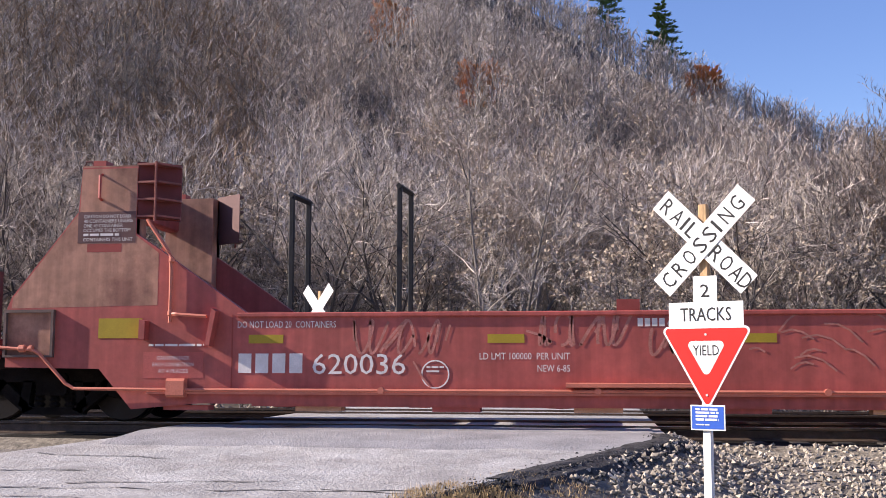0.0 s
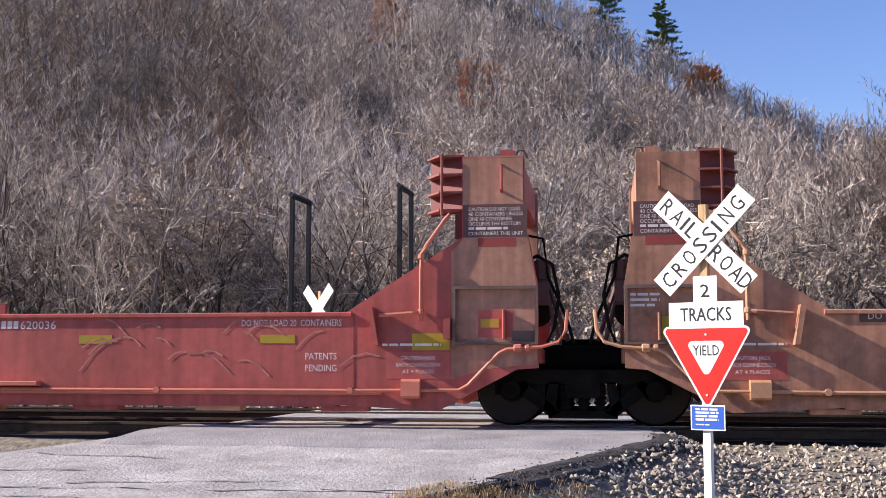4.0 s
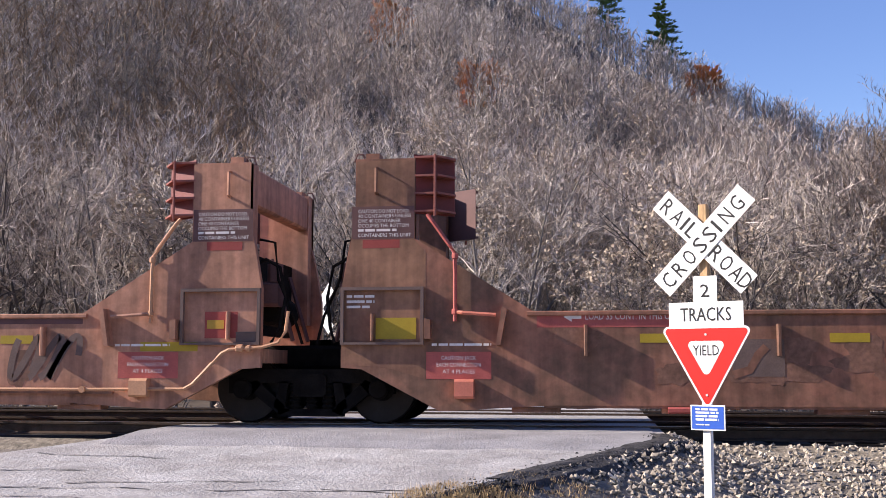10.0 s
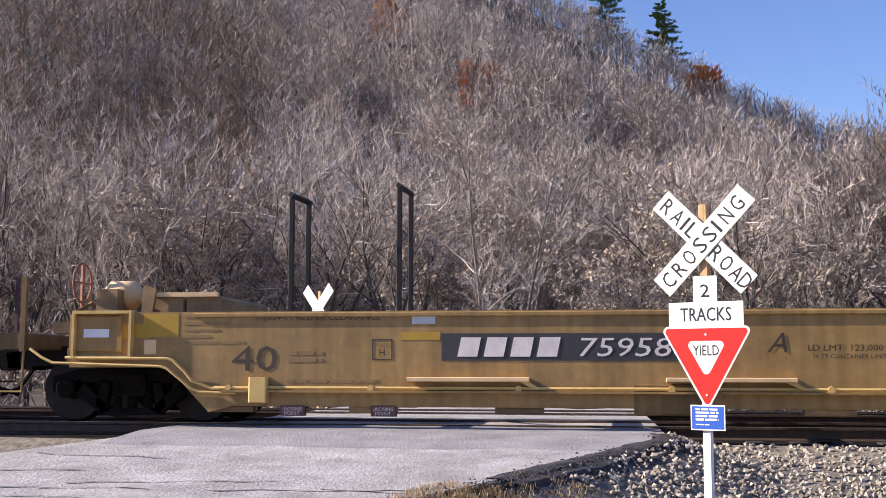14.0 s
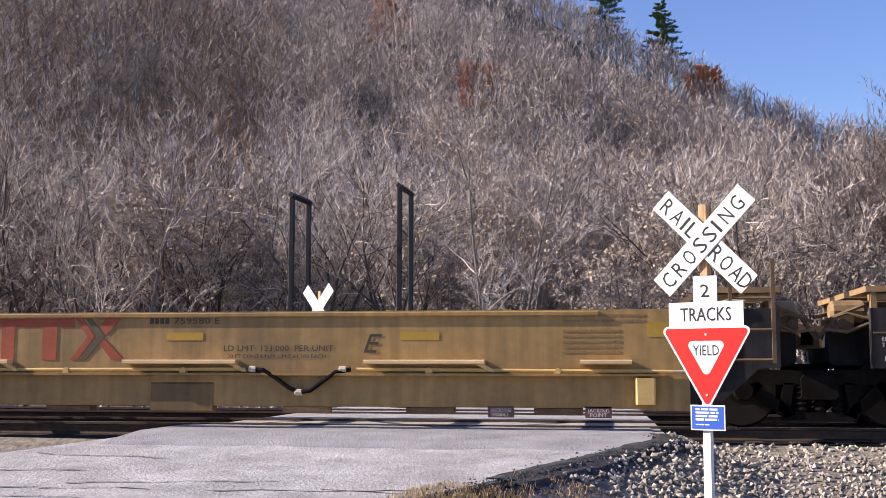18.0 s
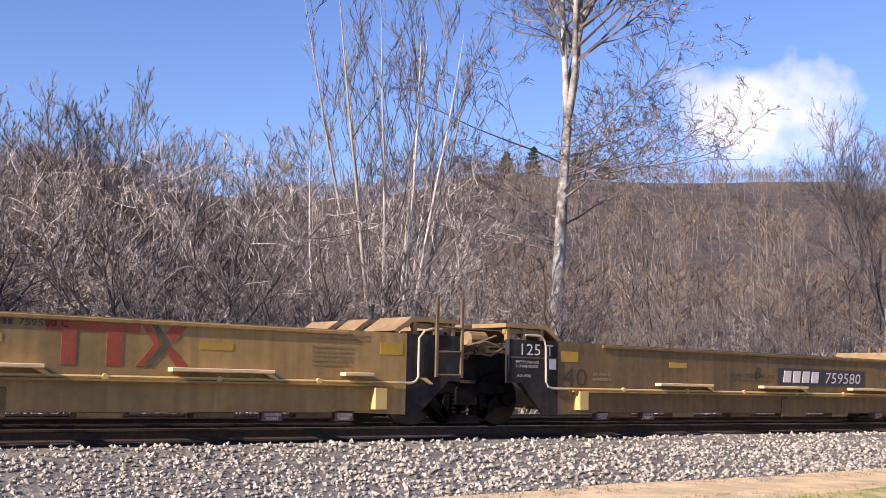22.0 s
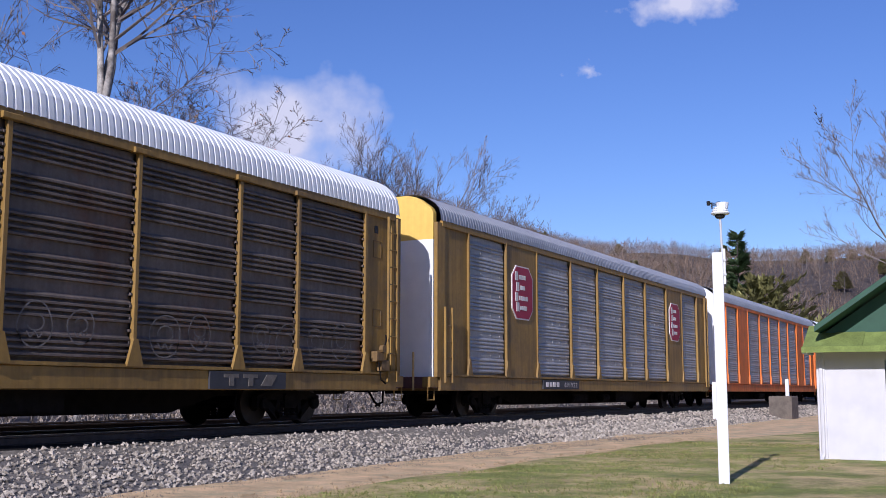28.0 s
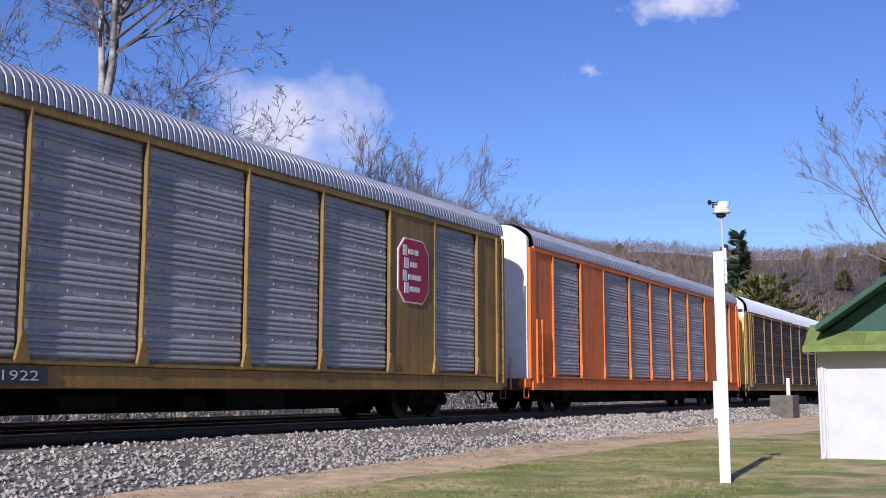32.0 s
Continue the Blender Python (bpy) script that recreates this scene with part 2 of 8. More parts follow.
# ---- mesh helpers ----
class Geo:
    """Collects plain faces for one mesh."""

    def __init__(self):
        self.v, self.f = [], []

    def add(self, vs, fs):
        o = len(self.v)
        self.v += [tuple(p) for p in vs]
        self.f += [tuple(i + o for i in q) for q in fs]
        return self

    def box(self, x0, x1, y0, y1, z0, z1, b=0.0):
        """A box; b takes off its edges along the longest way round."""
        if b <= 0:
            vs = [(x, y, z) for z in (z0, z1) for y in (y0, y1) for x in (x0, x1)]
            return self.add(vs, [(0, 2, 3, 1), (4, 5, 7, 6), (0, 1, 5, 4), (2, 6, 7, 3), (0, 4, 6, 2), (1, 3, 7, 5)])
        if x1 - x0 >= max(y1 - y0, z1 - z0):
            poly = [(y0 + b, z0), (y1 - b, z0), (y1, z0 + b), (y1, z1 - b), (y1 - b, z1), (y0 + b, z1), (y0, z1 - b), (y0, z0 + b)]
            return self._prism([[(x, p, q) for p, q in poly] for x in (x0, x1)])
        if z1 - z0 >= y1 - y0:
            poly = [(x0 + b, y0), (x1 - b, y0), (x1, y0 + b), (x1, y1 - b), (x1 - b, y1), (x0 + b, y1), (x0, y1 - b), (x0, y0 + b)]
            return self._prism([[(p, q, z) for p, q in poly] for z in (z0, z1)])
        poly = [(x0 + b, z0), (x1 - b, z0), (x1, z0 + b), (x1, z1 - b), (x1 - b, z1), (x0 + b, z1), (x0, z1 - b), (x0, z0 + b)]
        return self._prism([[(p, y, q) for p, q in poly] for y in (y1, y0)])

    def _prism(self, rings):
        n = len(rings[0])
        vs = [p for r in rings for p in r]
        fs = [tuple(reversed(range(n))), tuple(range(n * (len(rings) - 1), n * len(rings)))]
        for k in range(len(rings) - 1):
            for i in range(n):
                j = (i + 1) % n
                fs.append((k * n + i, k * n + j, k * n + n + j, k * n + n + i))
        return self.add(vs, fs)

    def plate(self, poly, y0, y1):
        """A flat plate in the x-z plane, given by its outline, from y0 to y1."""
        area = sum(poly[i][0] * poly[(i + 1) % len(poly)][1] - poly[(i + 1) % len(poly)][0] * poly[i][1] for i in range(len(poly)))
        if area < 0:
            poly = poly[::-1]
        return self._prism([[(x, y1, z) for x, z in poly], [(x, y0, z) for x, z in poly]])

    def plate_x(self, poly, x0, x1):
        """A plate in the y-z plane from x0 to x1."""
        area = sum(poly[i][0] * poly[(i + 1) % len(poly)][1] - poly[(i + 1) % len(poly)][0] * poly[i][1] for i in range(len(poly)))
        if area < 0:
            poly = poly[::-1]
        return self._prism([[(x0, y, z) for y, z in poly], [(x1, y, z) for y, z in poly]])

    def tube(self, pts, r, n=6, r1=None):
        """A round bar along a line of points."""
        pts = [Vector(p) for p in pts]
        rings = []
        for i, p in enumerate(pts):
            d = (pts[min(i + 1, len(pts) - 1)] - pts[max(i - 1, 0)]).normalized()
            a = d.cross(Vector((0, 0, 1)) if abs(d.z) < 0.9 else Vector((0, 1, 0))).normalized()
            b = d.cross(a)
            rr = r if r1 is None else r + (r1 - r) * i / (len(pts) - 1)
            rings.append([tuple(p + (a * math.cos(2 * math.pi * k / n) + b * math.sin(2 * math.pi * k / n)) * rr) for k in range(n)])
        return self._prism(rings)

    def disc(self, c, r, axis, half, n=20, bevel=0.0):
        """A round plate about an axis ('x', 'y' or 'z')."""
        rings = []
        for h, rr in ((-half, r - bevel), (-half + bevel, r), (half - bevel, r), (half, r - bevel)) if bevel else ((-half, r), (half, r)):
            ring = []
            for k in range(n):
                a, b = rr * math.cos(2 * math.pi * k / n), rr * math.sin(2 * math.pi * k / n)
                ring.append({"x": (c[0] + h, c[1] + a, c[2] + b), "y": (c[0] + b, c[1] + h, c[2] + a), "z": (c[0] + a, c[1] + b, c[2] + h)}[axis])
            rings.append(ring)
        return self._prism(rings)

    def ring(self, c, r, axis, tube, n=20):
        """A wheel rim: a thin ring about an axis."""
        pts = []
        for k in range(n):
            a = 2 * math.pi * k / n
            pts.append({"x": (0, math.cos(a), math.sin(a)), "y": (math.cos(a), 0, math.sin(a)), "z": (math.cos(a), math.sin(a), 0)}[axis])
        for k in range(n):
            p, q = Vector(pts[k]) * r + Vector(c), Vector(pts[(k + 1) % n]) * r + Vector(c)
            self.tube([p, q], tube, 4)
        return self

    def moved(self, m):
        self.v = [tuple(m @ Vector(p)) for p in self.v]
        return self

    def mesh(self, name, mat, smooth=False):
        me = bpy.data.meshes.new(name)
        me.from_pydata(self.v, [], self.f)
        me.materials.append(mat)
        if smooth:
            me.shade_smooth()
        me.update()
        return me


def part(name, g, mat, parent=None, label="", smooth=False):
    """One mesh object, under a thing or a part, or a thing of its own."""
    me = g if isinstance(g, bpy.types.Mesh) else g.mesh(name, M[mat], smooth)
    ob = new(name, me)
    if parent is not None:
        ob.parent = parent
    if label:
        ob["label"] = label
    return ob


def empty(name, m=None):
    e = new(name)
    if m is not None:
        e.matrix_world = m
    return e


TEXTS = {}


def lettering(body, x, z, height, mat, parent, y=-1.62, width=None, slant=0.0, face=None, name="lettering"):
    """Flat letters on the near side of a thing: x is their left end, z their foot."""
    key = (body, slant)
    if key not in TEXTS:
        cu = bpy.data.curves.new("letters", "FONT")
        cu.body, cu.resolution_u, cu.shear = body, 2, slant
        tmp = bpy.data.objects.new("letters", cu)
        me = bpy.data.meshes.new_from_object(tmp)
        bpy.data.objects.remove(tmp)
        co = np.array([v.co for v in me.vertices])
        TEXTS[key] = (co, [tuple(p.vertices) for p in me.polygons])
        bpy.data.meshes.remove(me)
    co, faces = TEXTS[key]
    lo, hi = co.min(0), co.max(0)
    s = height / 0.70
    sx = s if width is None else width / (hi[0] - lo[0])
    me = bpy.data.meshes.new(name)
    if face is None:
        me.from_pydata([(x + (p[0] - lo[0]) * sx, y, z + p[1] * s) for p in co], [], faces)
    else:
        me.from_pydata([tuple(face @ Vector((x + (p[0] - lo[0]) * sx, y, z + p[1] * s))) for p in co], [], faces)
    me.materials.append(M[mat])
    ob = new(name, me)
    ob.parent = parent
    return ob


def bars(x, z, lines, mat, parent, y=-1.62, name="stencil_text"):
    """Writing that is too small to read: plain bars, one line under another (length, height, gap)."""
    g = Geo()
    for i, (length, h, gap) in enumerate(lines):
        cut = 0.0
        k = 0
        while cut < length:
            w = min(h * (2.2 + 1.7 * ((i * 7 + k * 5) % 4)), length - cut)
            g.box(x + cut, x + cut + w, y - 0.001, y + 0.003, z - h, z)
            cut += w + h * 0.7
            k += 1
        z -= h + gap
    return part(name, g, mat, parent)


# ---- ground, hills ----
TY = 15.4            # middle of the near track
FAR_TY = 19.7        # middle of the far track
GROUND = -0.8
CREST = ((-180, 6, 900), (-95, 9, 700), (-60, 20, 420), (-30, 23.5, 380), (-8, 20.5, 360), (0, 16.2, 350), (4.5, 13.6, 350), (8, 11.4, 360), (11, 10.0, 380), (15, 8.9, 430), (24, 9.2, 520),
         (34, 9.4, 560), (40, 10.6, 540), (50, 10.3, 560), (58, 10.0, 600), (64, 8.0, 680), (70, 6.9, 760), (76, 6.3, 800), (81, 6.4, 760), (90, 7.2, 700), (110, 6.0, 800), (180, 6, 900))


def crest(az):
    for (a0, e0, r0), (a1, e1, r1) in zip(CREST, CREST[1:]):
        if az <= a1:
            k = (az - a0) / (a1 - a0)
            return e0 + (e1 - e0) * k, r0 + (r1 - r0) * k
    return CREST[-1][1:]


def smooth(k):
    k = min(1.0, max(0.0, k))
    return k * k * (3 - 2 * k)


def ground_z(x, y):
    """Height of the bare ground: level by the tracks, rising to wooded ridges behind them."""
    r, az = math.hypot(x, y), math.degrees(math.atan2(x, y))
    el, top = crest(az)
    foot = 46.0 if az < 10 else 46.0 + 40.0 * smooth((az - 10) / 20.0)
    if abs(az) < 88:
        foot = max(foot, 27.0 / max(0.04, math.cos(radians(az))))
    elif abs(az) < 180:
        foot = max(foot, 320.0)
    foot = min(foot, top - 150.0)
    peak = math.tan(radians(el)) * top + CAM_Z - GROUND
    k = (r - foot) / (top - foot)
    bump = noise.noise(Vector((x / 90.0, y / 90.0, 0.3))) * 9.0 + noise.noise(Vector((x / 30.0, y / 30.0, 5.3))) * 2.0
    if k <= 0:
        return GROUND
    if k <= 1:
        return GROUND + peak * (0.55 * k + 0.45 * smooth(k)) + bump * smooth(k * 3) * smooth((1.0 - k) * 4)
    return GROUND + peak * max(0.6, 1 - (k - 1) * 0.5)


def build_ground():
    azs = [-180 + 6 * i for i in range(20)] + [-60 + 2 * i for i in range(90)] + [120 + 6 * i for i in range(10)]
    rs = [3, 6, 10, 15, 22, 30, 40, 50, 60, 72, 85, 100, 118, 140, 165, 190, 220, 250, 285, 320, 355, 390, 430, 480, 540, 600, 670, 740, 820, 920, 1100, 1500, 2600, 4500]
    vs, fs = [(0, 0, GROUND)], []
    n = len(azs)
    for r in rs:
        for a in azs:
            x, y = r * math.sin(radians(a)), r * math.cos(radians(a))
            vs.append((x, y, ground_z(x, y)))
    for i in range(n):
        fs.append((0, 1 + (i + 1) % n, 1 + i))
    for k in range(len(rs) - 1):
        for i in range(n):
            j = (i + 1) % n
            fs.append((1 + k * n + i, 1 + k * n + j, 1 + k * n + n + j, 1 + k * n + n + i))
    me = bpy.data.meshes.new("ground")
    me.from_pydata(vs, [], fs)
    me.materials.append(M["ground"])
    me.shade_smooth()
    tagged(new("ground", me), "brown leaf-strewn ground rising to wooded ridges", "ground", kind="structure")


build_ground()


# ---- track bed, rails, ties ----
def build_tracks():
    x0, x1 = -60.0, 330.0
    bed = Geo()
    section = [(11.7, GROUND - 0.15), (13.3, -0.36), (13.6, -0.25), (13.85, -0.18), (14.2, -0.17), (17.2, -0.17), (18.0, -0.25), (18.4, -0.17), (21.2, -0.17), (21.7, -0.3), (23.2, GROUND - 0.15)]
    xs = [x0 + (x1 - x0) * i / 130 for i in range(131)]
    vs = [(x, y + (0.12 * noise.noise(Vector((x * 0.7, y, 0))) if 0 < k < 10 else 0), z + 0.04 * noise.noise(Vector((x * 0.9, y * 2, 4)))) for x in xs for k, (y, z) in enumerate(section)]
    n = len(section)
    bed.add(vs, [(i * n + k, i * n + n + k, i * n + n + k + 1, i * n + k + 1) for i in range(130) for k in range(n - 1)])
    bed_ob = part("track_bed", bed, "ballast")
    bed_ob.data.materials.append(M["oily_shaded"])
    # the bed below the train: its shadow is painted in, over oil and brake dust
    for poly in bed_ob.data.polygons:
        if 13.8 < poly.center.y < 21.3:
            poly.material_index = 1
    tagged(bed_ob, "grey crushed-stone railway ballast bed", "ballast", kind="structure")
    tie = Geo().box(-0.11, 0.11, -1.28, 1.28, -0.20, -0.172, 0.01).mesh("tie", M["tie"])
    for cy, n in ((TY, 120), (FAR_TY, 60)):
        for i in range(n):
            x = -14.0 + 0.53 * i
            if -5.2 < x < 0.7:
                continue
            tb = new("tie", tie)
            tb.location = (x, cy + 0.03 * noise.noise(Vector((x, cy, 0))), 0.0)
            tagged(tb, "dark creosoted wooden railway tie in ballast", "railway tie", "railway ties")
    for cy in (TY, FAR_TY):
        for side in (-1, 1):
            y = cy + side * 0.755
            rail = tagged(part("rail", Geo().plate_x([(y - 0.07, -0.175), (y + 0.07, -0.175), (y + 0.07, -0.16), (y + 0.012, -0.14), (y + 0.012, -0.045), (y + 0.036, -0.035), (y + 0.036, -0.004), (y - 0.036, -0.004), (y - 0.036, -0.035), (y - 0.012, -0.045), (y - 0.012, -0.14), (y - 0.07, -0.16)], x0, x1), "rail"),
                          "rusty steel rail with a polished head", "rail", "rails", "structure")
            part("railhead", Geo().box(x0, x1, y - 0.03, y + 0.03, -0.004, 0.0), "rail_top", rail, "polished steel running surface")


build_tracks()


def road_edge(y):
    """Where the lane's asphalt ends on its right, by the sign."""
    if y > 12.6:
        return 0.72
    return -2.0 + (y - 8.5) * 0.66 if y > 8.5 else -3.2 + (y - 5.0) * 0.34


def road_level(y):
    return -0.035 if y > 12.9 else max(-0.035 - 0.085 * (12.9 - y), GROUND + 0.02)


def verge_z(x, y):
    """Stony slope from the track bed, and up to the lane's edge."""
    toe = 11.2 + 0.8 * smooth((x - 14.0) / 14.0)
    k = min(1.0, max(0.0, (y - toe) / (13.9 - toe)))
    z = GROUND + 0.02 + (0.57 * k if k < 1 else 0.57)
    if x > road_edge(y) - 0.3:
        z = max(z, road_level(y) - 0.03 - 0.34 * max(0.0, x - road_edge(y) - 0.1))
    return z + 0.03 * noise.noise(Vector((x * 1.3, y * 1.3, 7)))


def build_verge():
    vs, fs = [], []
    xs = [-9 + 0.35 * i for i in range(90)] + [22.5 + 1.2 * i for i in range(60)]
    ys = [3 + 0.35 * j for j in range(31)]
    for x in xs:
        for y in ys:
            z = verge_z(x, y)
            if x < road_edge(y) - 0.3:
                z = min(z, road_level(y) - 0.25)
            vs.append((x, y, z))
    w = len(ys)
    fs = [(i * w + j, i * w + w + j, i * w + w + j + 1, i * w + j + 1) for i in range(len(xs) - 1) for j in range(w - 1)]
    me = bpy.data.meshes.new("verge")
    me.from_pydata(vs, [], fs)
    me.materials.append(M["verge"])
    me.shade_smooth()
    tagged(new("verge", me), "stony grey verge with dry grass between track and lawn", "ground", kind="structure")


build_verge()


def build_road():
    """The lane climbs to the crossing, lies level over both tracks and runs on to the brush."""
    g = Geo()
    ys = [-34.0, -20.0, -10.0, -3.0, 2.0, 5.0, 7.0, 8.5, 10.0, 11.5, 12.6, 13.2, 14.0, 16.8, 18.0, 21.2, 23.0, 27.0]

    xs = 24
    vs = []
    for y in ys:
        right, left = road_edge(y), -5.3 if y > 13 else -5.3 - (13 - y) * 0.6
        for i in range(xs + 1):
            x = left + (right - left) * i / xs
            vs.append((x + (0.10 * noise.noise(Vector((y * 1.7, 3, 0))) if i == xs else 0), y, road_level(y) + 0.012 * noise.noise(Vector((x * 0.8, y * 0.8, 0)))))
    n = len(vs)
    vs += [(x, y, z - 0.45) for x, y, z in vs]
    w = xs + 1
    for k in range(len(ys) - 1):
        for i in range(xs):
            a = k * w + i
            g.f.append((a, a + 1, a + w + 1, a + w))
        for i in (0, xs):
            a = k * w + i
            q = (a, a + w, a + w + n, a + n)
            g.f.append(q if i else q[::-1])
    g.f.append(tuple(range(w)) + tuple(n + i for i in reversed(range(w))))
    g.v = vs
    tagged(part("road", g, "asphalt", smooth=False), "worn pale grey asphalt lane climbing to the crossing", "road", kind="structure")


build_road()


def build_apron():
    """Smoother, darker asphalt laid at the tracks, with a ragged near edge."""
    g = Geo()
    n = 40
    vs = []
    for i in range(n + 1):
        x = -5.6 + 6.2 * i / n
        near = 11.55 + 0.25 * noise.noise(Vector((x * 0.8, 1, 0))) + 0.06 * noise.noise(Vector((x * 4, 2, 0)))
        far = 14.55
        for j in range(5):
            y = near + (far - near) * j / 4
            vs.append((min(x, road_edge(y) - 0.05), y, road_level(y) + (0.014 if j else -0.01) + 0.012 * noise.noise(Vector((x * 0.8, y * 0.8, 0)))))
    g.add(vs, [(i * 5 + j, i * 5 + 5 + j, i * 5 + 6 + j, i * 5 + j + 1) for i in range(n) for j in range(4)])
    tagged(part("road_apron", g, "asphalt_new"), "smoother asphalt patch laid beside the rails", "road", kind="structure")


build_apron()


# ---- the train ----
def travelled(t):
    """How far the train has gone along the track, in metres."""
    k = (t - 16.0) / 16.0
    return 13.8 * (0.416017 * t - 0.178418 * k ** 2 + 0.106661 * k ** 3 + 0.041858 * k ** 4)


TRAIN, WHEELS = [], []


def thing_on_train(name, at, label, category, group):
    e = empty(name)
    TRAIN.append((e, at))
    return tagged(e, label, category, group)


WHEELSET, FRAME_MESH = [], []


def wheel_meshes():
    g, rim = Geo(), Geo()
    g.tube([(0, -1.0, 0), (0, 1.0, 0)], 0.085, 10)
    for s in (-1, 1):
        y = s * 0.755
        g.disc((0, y, 0), 0.41, "y", 0.035, 28)
        g.disc((0, y - s * 0.06, 0), 0.47, "y", 0.018, 28)
        g.disc((0, y + s * 0.03, 0), 0.16, "y", 0.05, 14)
        rim.disc((0, y + s * 0.012, 0), 0.445, "y", 0.062, 28, 0.012)
        for k in range(8):
            a = k * math.pi / 4
            g.tube([(0.17 * math.cos(a), y + s * 0.045, 0.17 * math.sin(a)), (0.37 * math.cos(a), y + s * 0.045, 0.37 * math.sin(a))], 0.022, 4)
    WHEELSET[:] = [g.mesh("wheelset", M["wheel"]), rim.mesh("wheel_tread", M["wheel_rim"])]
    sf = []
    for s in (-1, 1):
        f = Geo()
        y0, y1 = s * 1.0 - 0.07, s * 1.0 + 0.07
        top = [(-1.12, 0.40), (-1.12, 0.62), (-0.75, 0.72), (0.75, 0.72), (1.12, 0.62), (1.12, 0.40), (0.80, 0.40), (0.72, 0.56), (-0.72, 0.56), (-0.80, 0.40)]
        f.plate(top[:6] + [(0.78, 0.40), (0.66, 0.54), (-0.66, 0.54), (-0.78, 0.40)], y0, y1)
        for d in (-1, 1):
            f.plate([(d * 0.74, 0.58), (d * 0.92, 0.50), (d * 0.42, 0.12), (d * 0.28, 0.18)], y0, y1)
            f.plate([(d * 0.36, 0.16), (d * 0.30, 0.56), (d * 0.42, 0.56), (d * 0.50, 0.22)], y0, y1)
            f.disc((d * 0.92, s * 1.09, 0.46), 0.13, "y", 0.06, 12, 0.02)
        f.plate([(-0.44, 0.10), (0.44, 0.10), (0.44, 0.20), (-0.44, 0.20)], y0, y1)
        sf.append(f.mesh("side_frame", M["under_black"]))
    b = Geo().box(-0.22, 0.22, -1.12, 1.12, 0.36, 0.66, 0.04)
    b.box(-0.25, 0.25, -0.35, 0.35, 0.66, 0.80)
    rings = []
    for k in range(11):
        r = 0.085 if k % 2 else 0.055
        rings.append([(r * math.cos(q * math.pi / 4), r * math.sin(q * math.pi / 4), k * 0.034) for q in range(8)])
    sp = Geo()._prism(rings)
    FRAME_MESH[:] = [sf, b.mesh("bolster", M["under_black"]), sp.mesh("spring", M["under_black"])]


wheel_meshes()


def truck(parent, x):
    """A two-axle truck under a car: bolster, side frames, springs and wheelsets that roll."""
    t = part("truck", FRAME_MESH[1], None, parent, "black cast-steel two-axle truck")
    t.location = (x, 0, 0)
    for me in FRAME_MESH[0]:
        part("side_frame", me, None, t)
    for sd in (-1, 1):
        for dx in (-0.22, 0.0, 0.22):
            part("spring", FRAME_MESH[2], None, t).location = (dx, sd * 1.0, 0.20)
    for d in (-0.92, 0.92):
        w = part("wheelset", WHEELSET[0], None, t)
        w.location = (d, 0, 0.46)
        WHEELS.append((w, d))
        w.data = JOINED
    return t


def joined_wheelset():
    g, h = WHEELSET
    me = bpy.data.meshes.new("wheelset")
    v = [tuple(p.co) for p in g.vertices]
    f = [tuple(p.vertices) for p in g.polygons]
    n = len(v)
    v += [tuple(p.co) for p in h.vertices]
    f += [tuple(i + n for i in p.vertices) for p in h.polygons]
    me.from_pydata(v, [], f)
    me.materials.append(M["wheel"])
    me.materials.append(M["wheel_rim"])
    for i, p in enumerate(me.polygons):
        p.material_index = 1 if i >= len(g.polygons) else 0
    return me


JOINED = joined_wheelset()


def coupler(parent, x, way):
    g = Geo()
    g.box(min(x - way * 1.3, x - way * 0.25), max(x - way * 1.3, x - way * 0.25), -0.14, 0.14, 0.72, 1.0, 0.02)
    g.plate([(x - way * 0.28, 0.70), (x + way * 0.10, 0.74), (x + way * 0.14, 0.95), (x - way * 0.28, 1.02)], -0.20, 0.20)
    g.tube([(x - way * 0.35, -0.3, 0.72), (x - way * 0.2, -0.38, 0.45), (x + way * 0.1, -0.35, 0.35)], 0.03, 6)
    part("coupler", g, "under_black", parent, "black steel knuckle coupler with an air hose")


def pipe_run(parent, pts, mat, r=0.024, name="train_pipe"):
    return part(name, Geo().tube(pts, r, 6), mat, parent)


def well_sides(parent, outline, mat, floor0, floor1, inner=0.10):
    """Two side walls of one outline; the open well between them is bridged by cross-members."""
    for s in (-1, 1):
        a, b = (-1.6, -1.6 + inner) if s < 0 else (1.6 - inner, 1.6)
        part("side_wall", Geo().plate(outline, a, b), mat, parent)
        sill = Geo().box(floor0, floor1, a + 0.012 if s < 0 else a - 0.12, b + 0.12 if s < 0 else b - 0.012, 0.25, 0.34)
        sill.box(floor0 - 0.2, floor1 + 0.2, a - (0.035 if s < 0 else 0.0), b + (0.0 if s < 0 else 0.035), 1.385, 1.445, 0.012)
        part("side_sill", sill, mat, parent)
    n = 6
    for i in range(n):
        x = floor0 + 0.4 + (floor1 - floor0 - 0.8) * i / (n - 1)
        part("cross_member", Geo().box(x - 0.13, x + 0.13, -1.5, 1.5, 0.24, 0.32), mat, parent)
    for i in range(n - 1):
        xa = floor0 + 0.4 + (floor1 - floor0 - 0.8) * i / (n - 1)
        xb = floor0 + 0.4 + (floor1 - floor0 - 0.8) * (i + 1) / (n - 1)
        s = -1 if i % 2 else 1
        part("diagonal_brace", Geo().tube([(xa, -1.4 * s, 0.28), (xb, 1.4 * s, 0.28)], 0.05, 4), mat, parent)


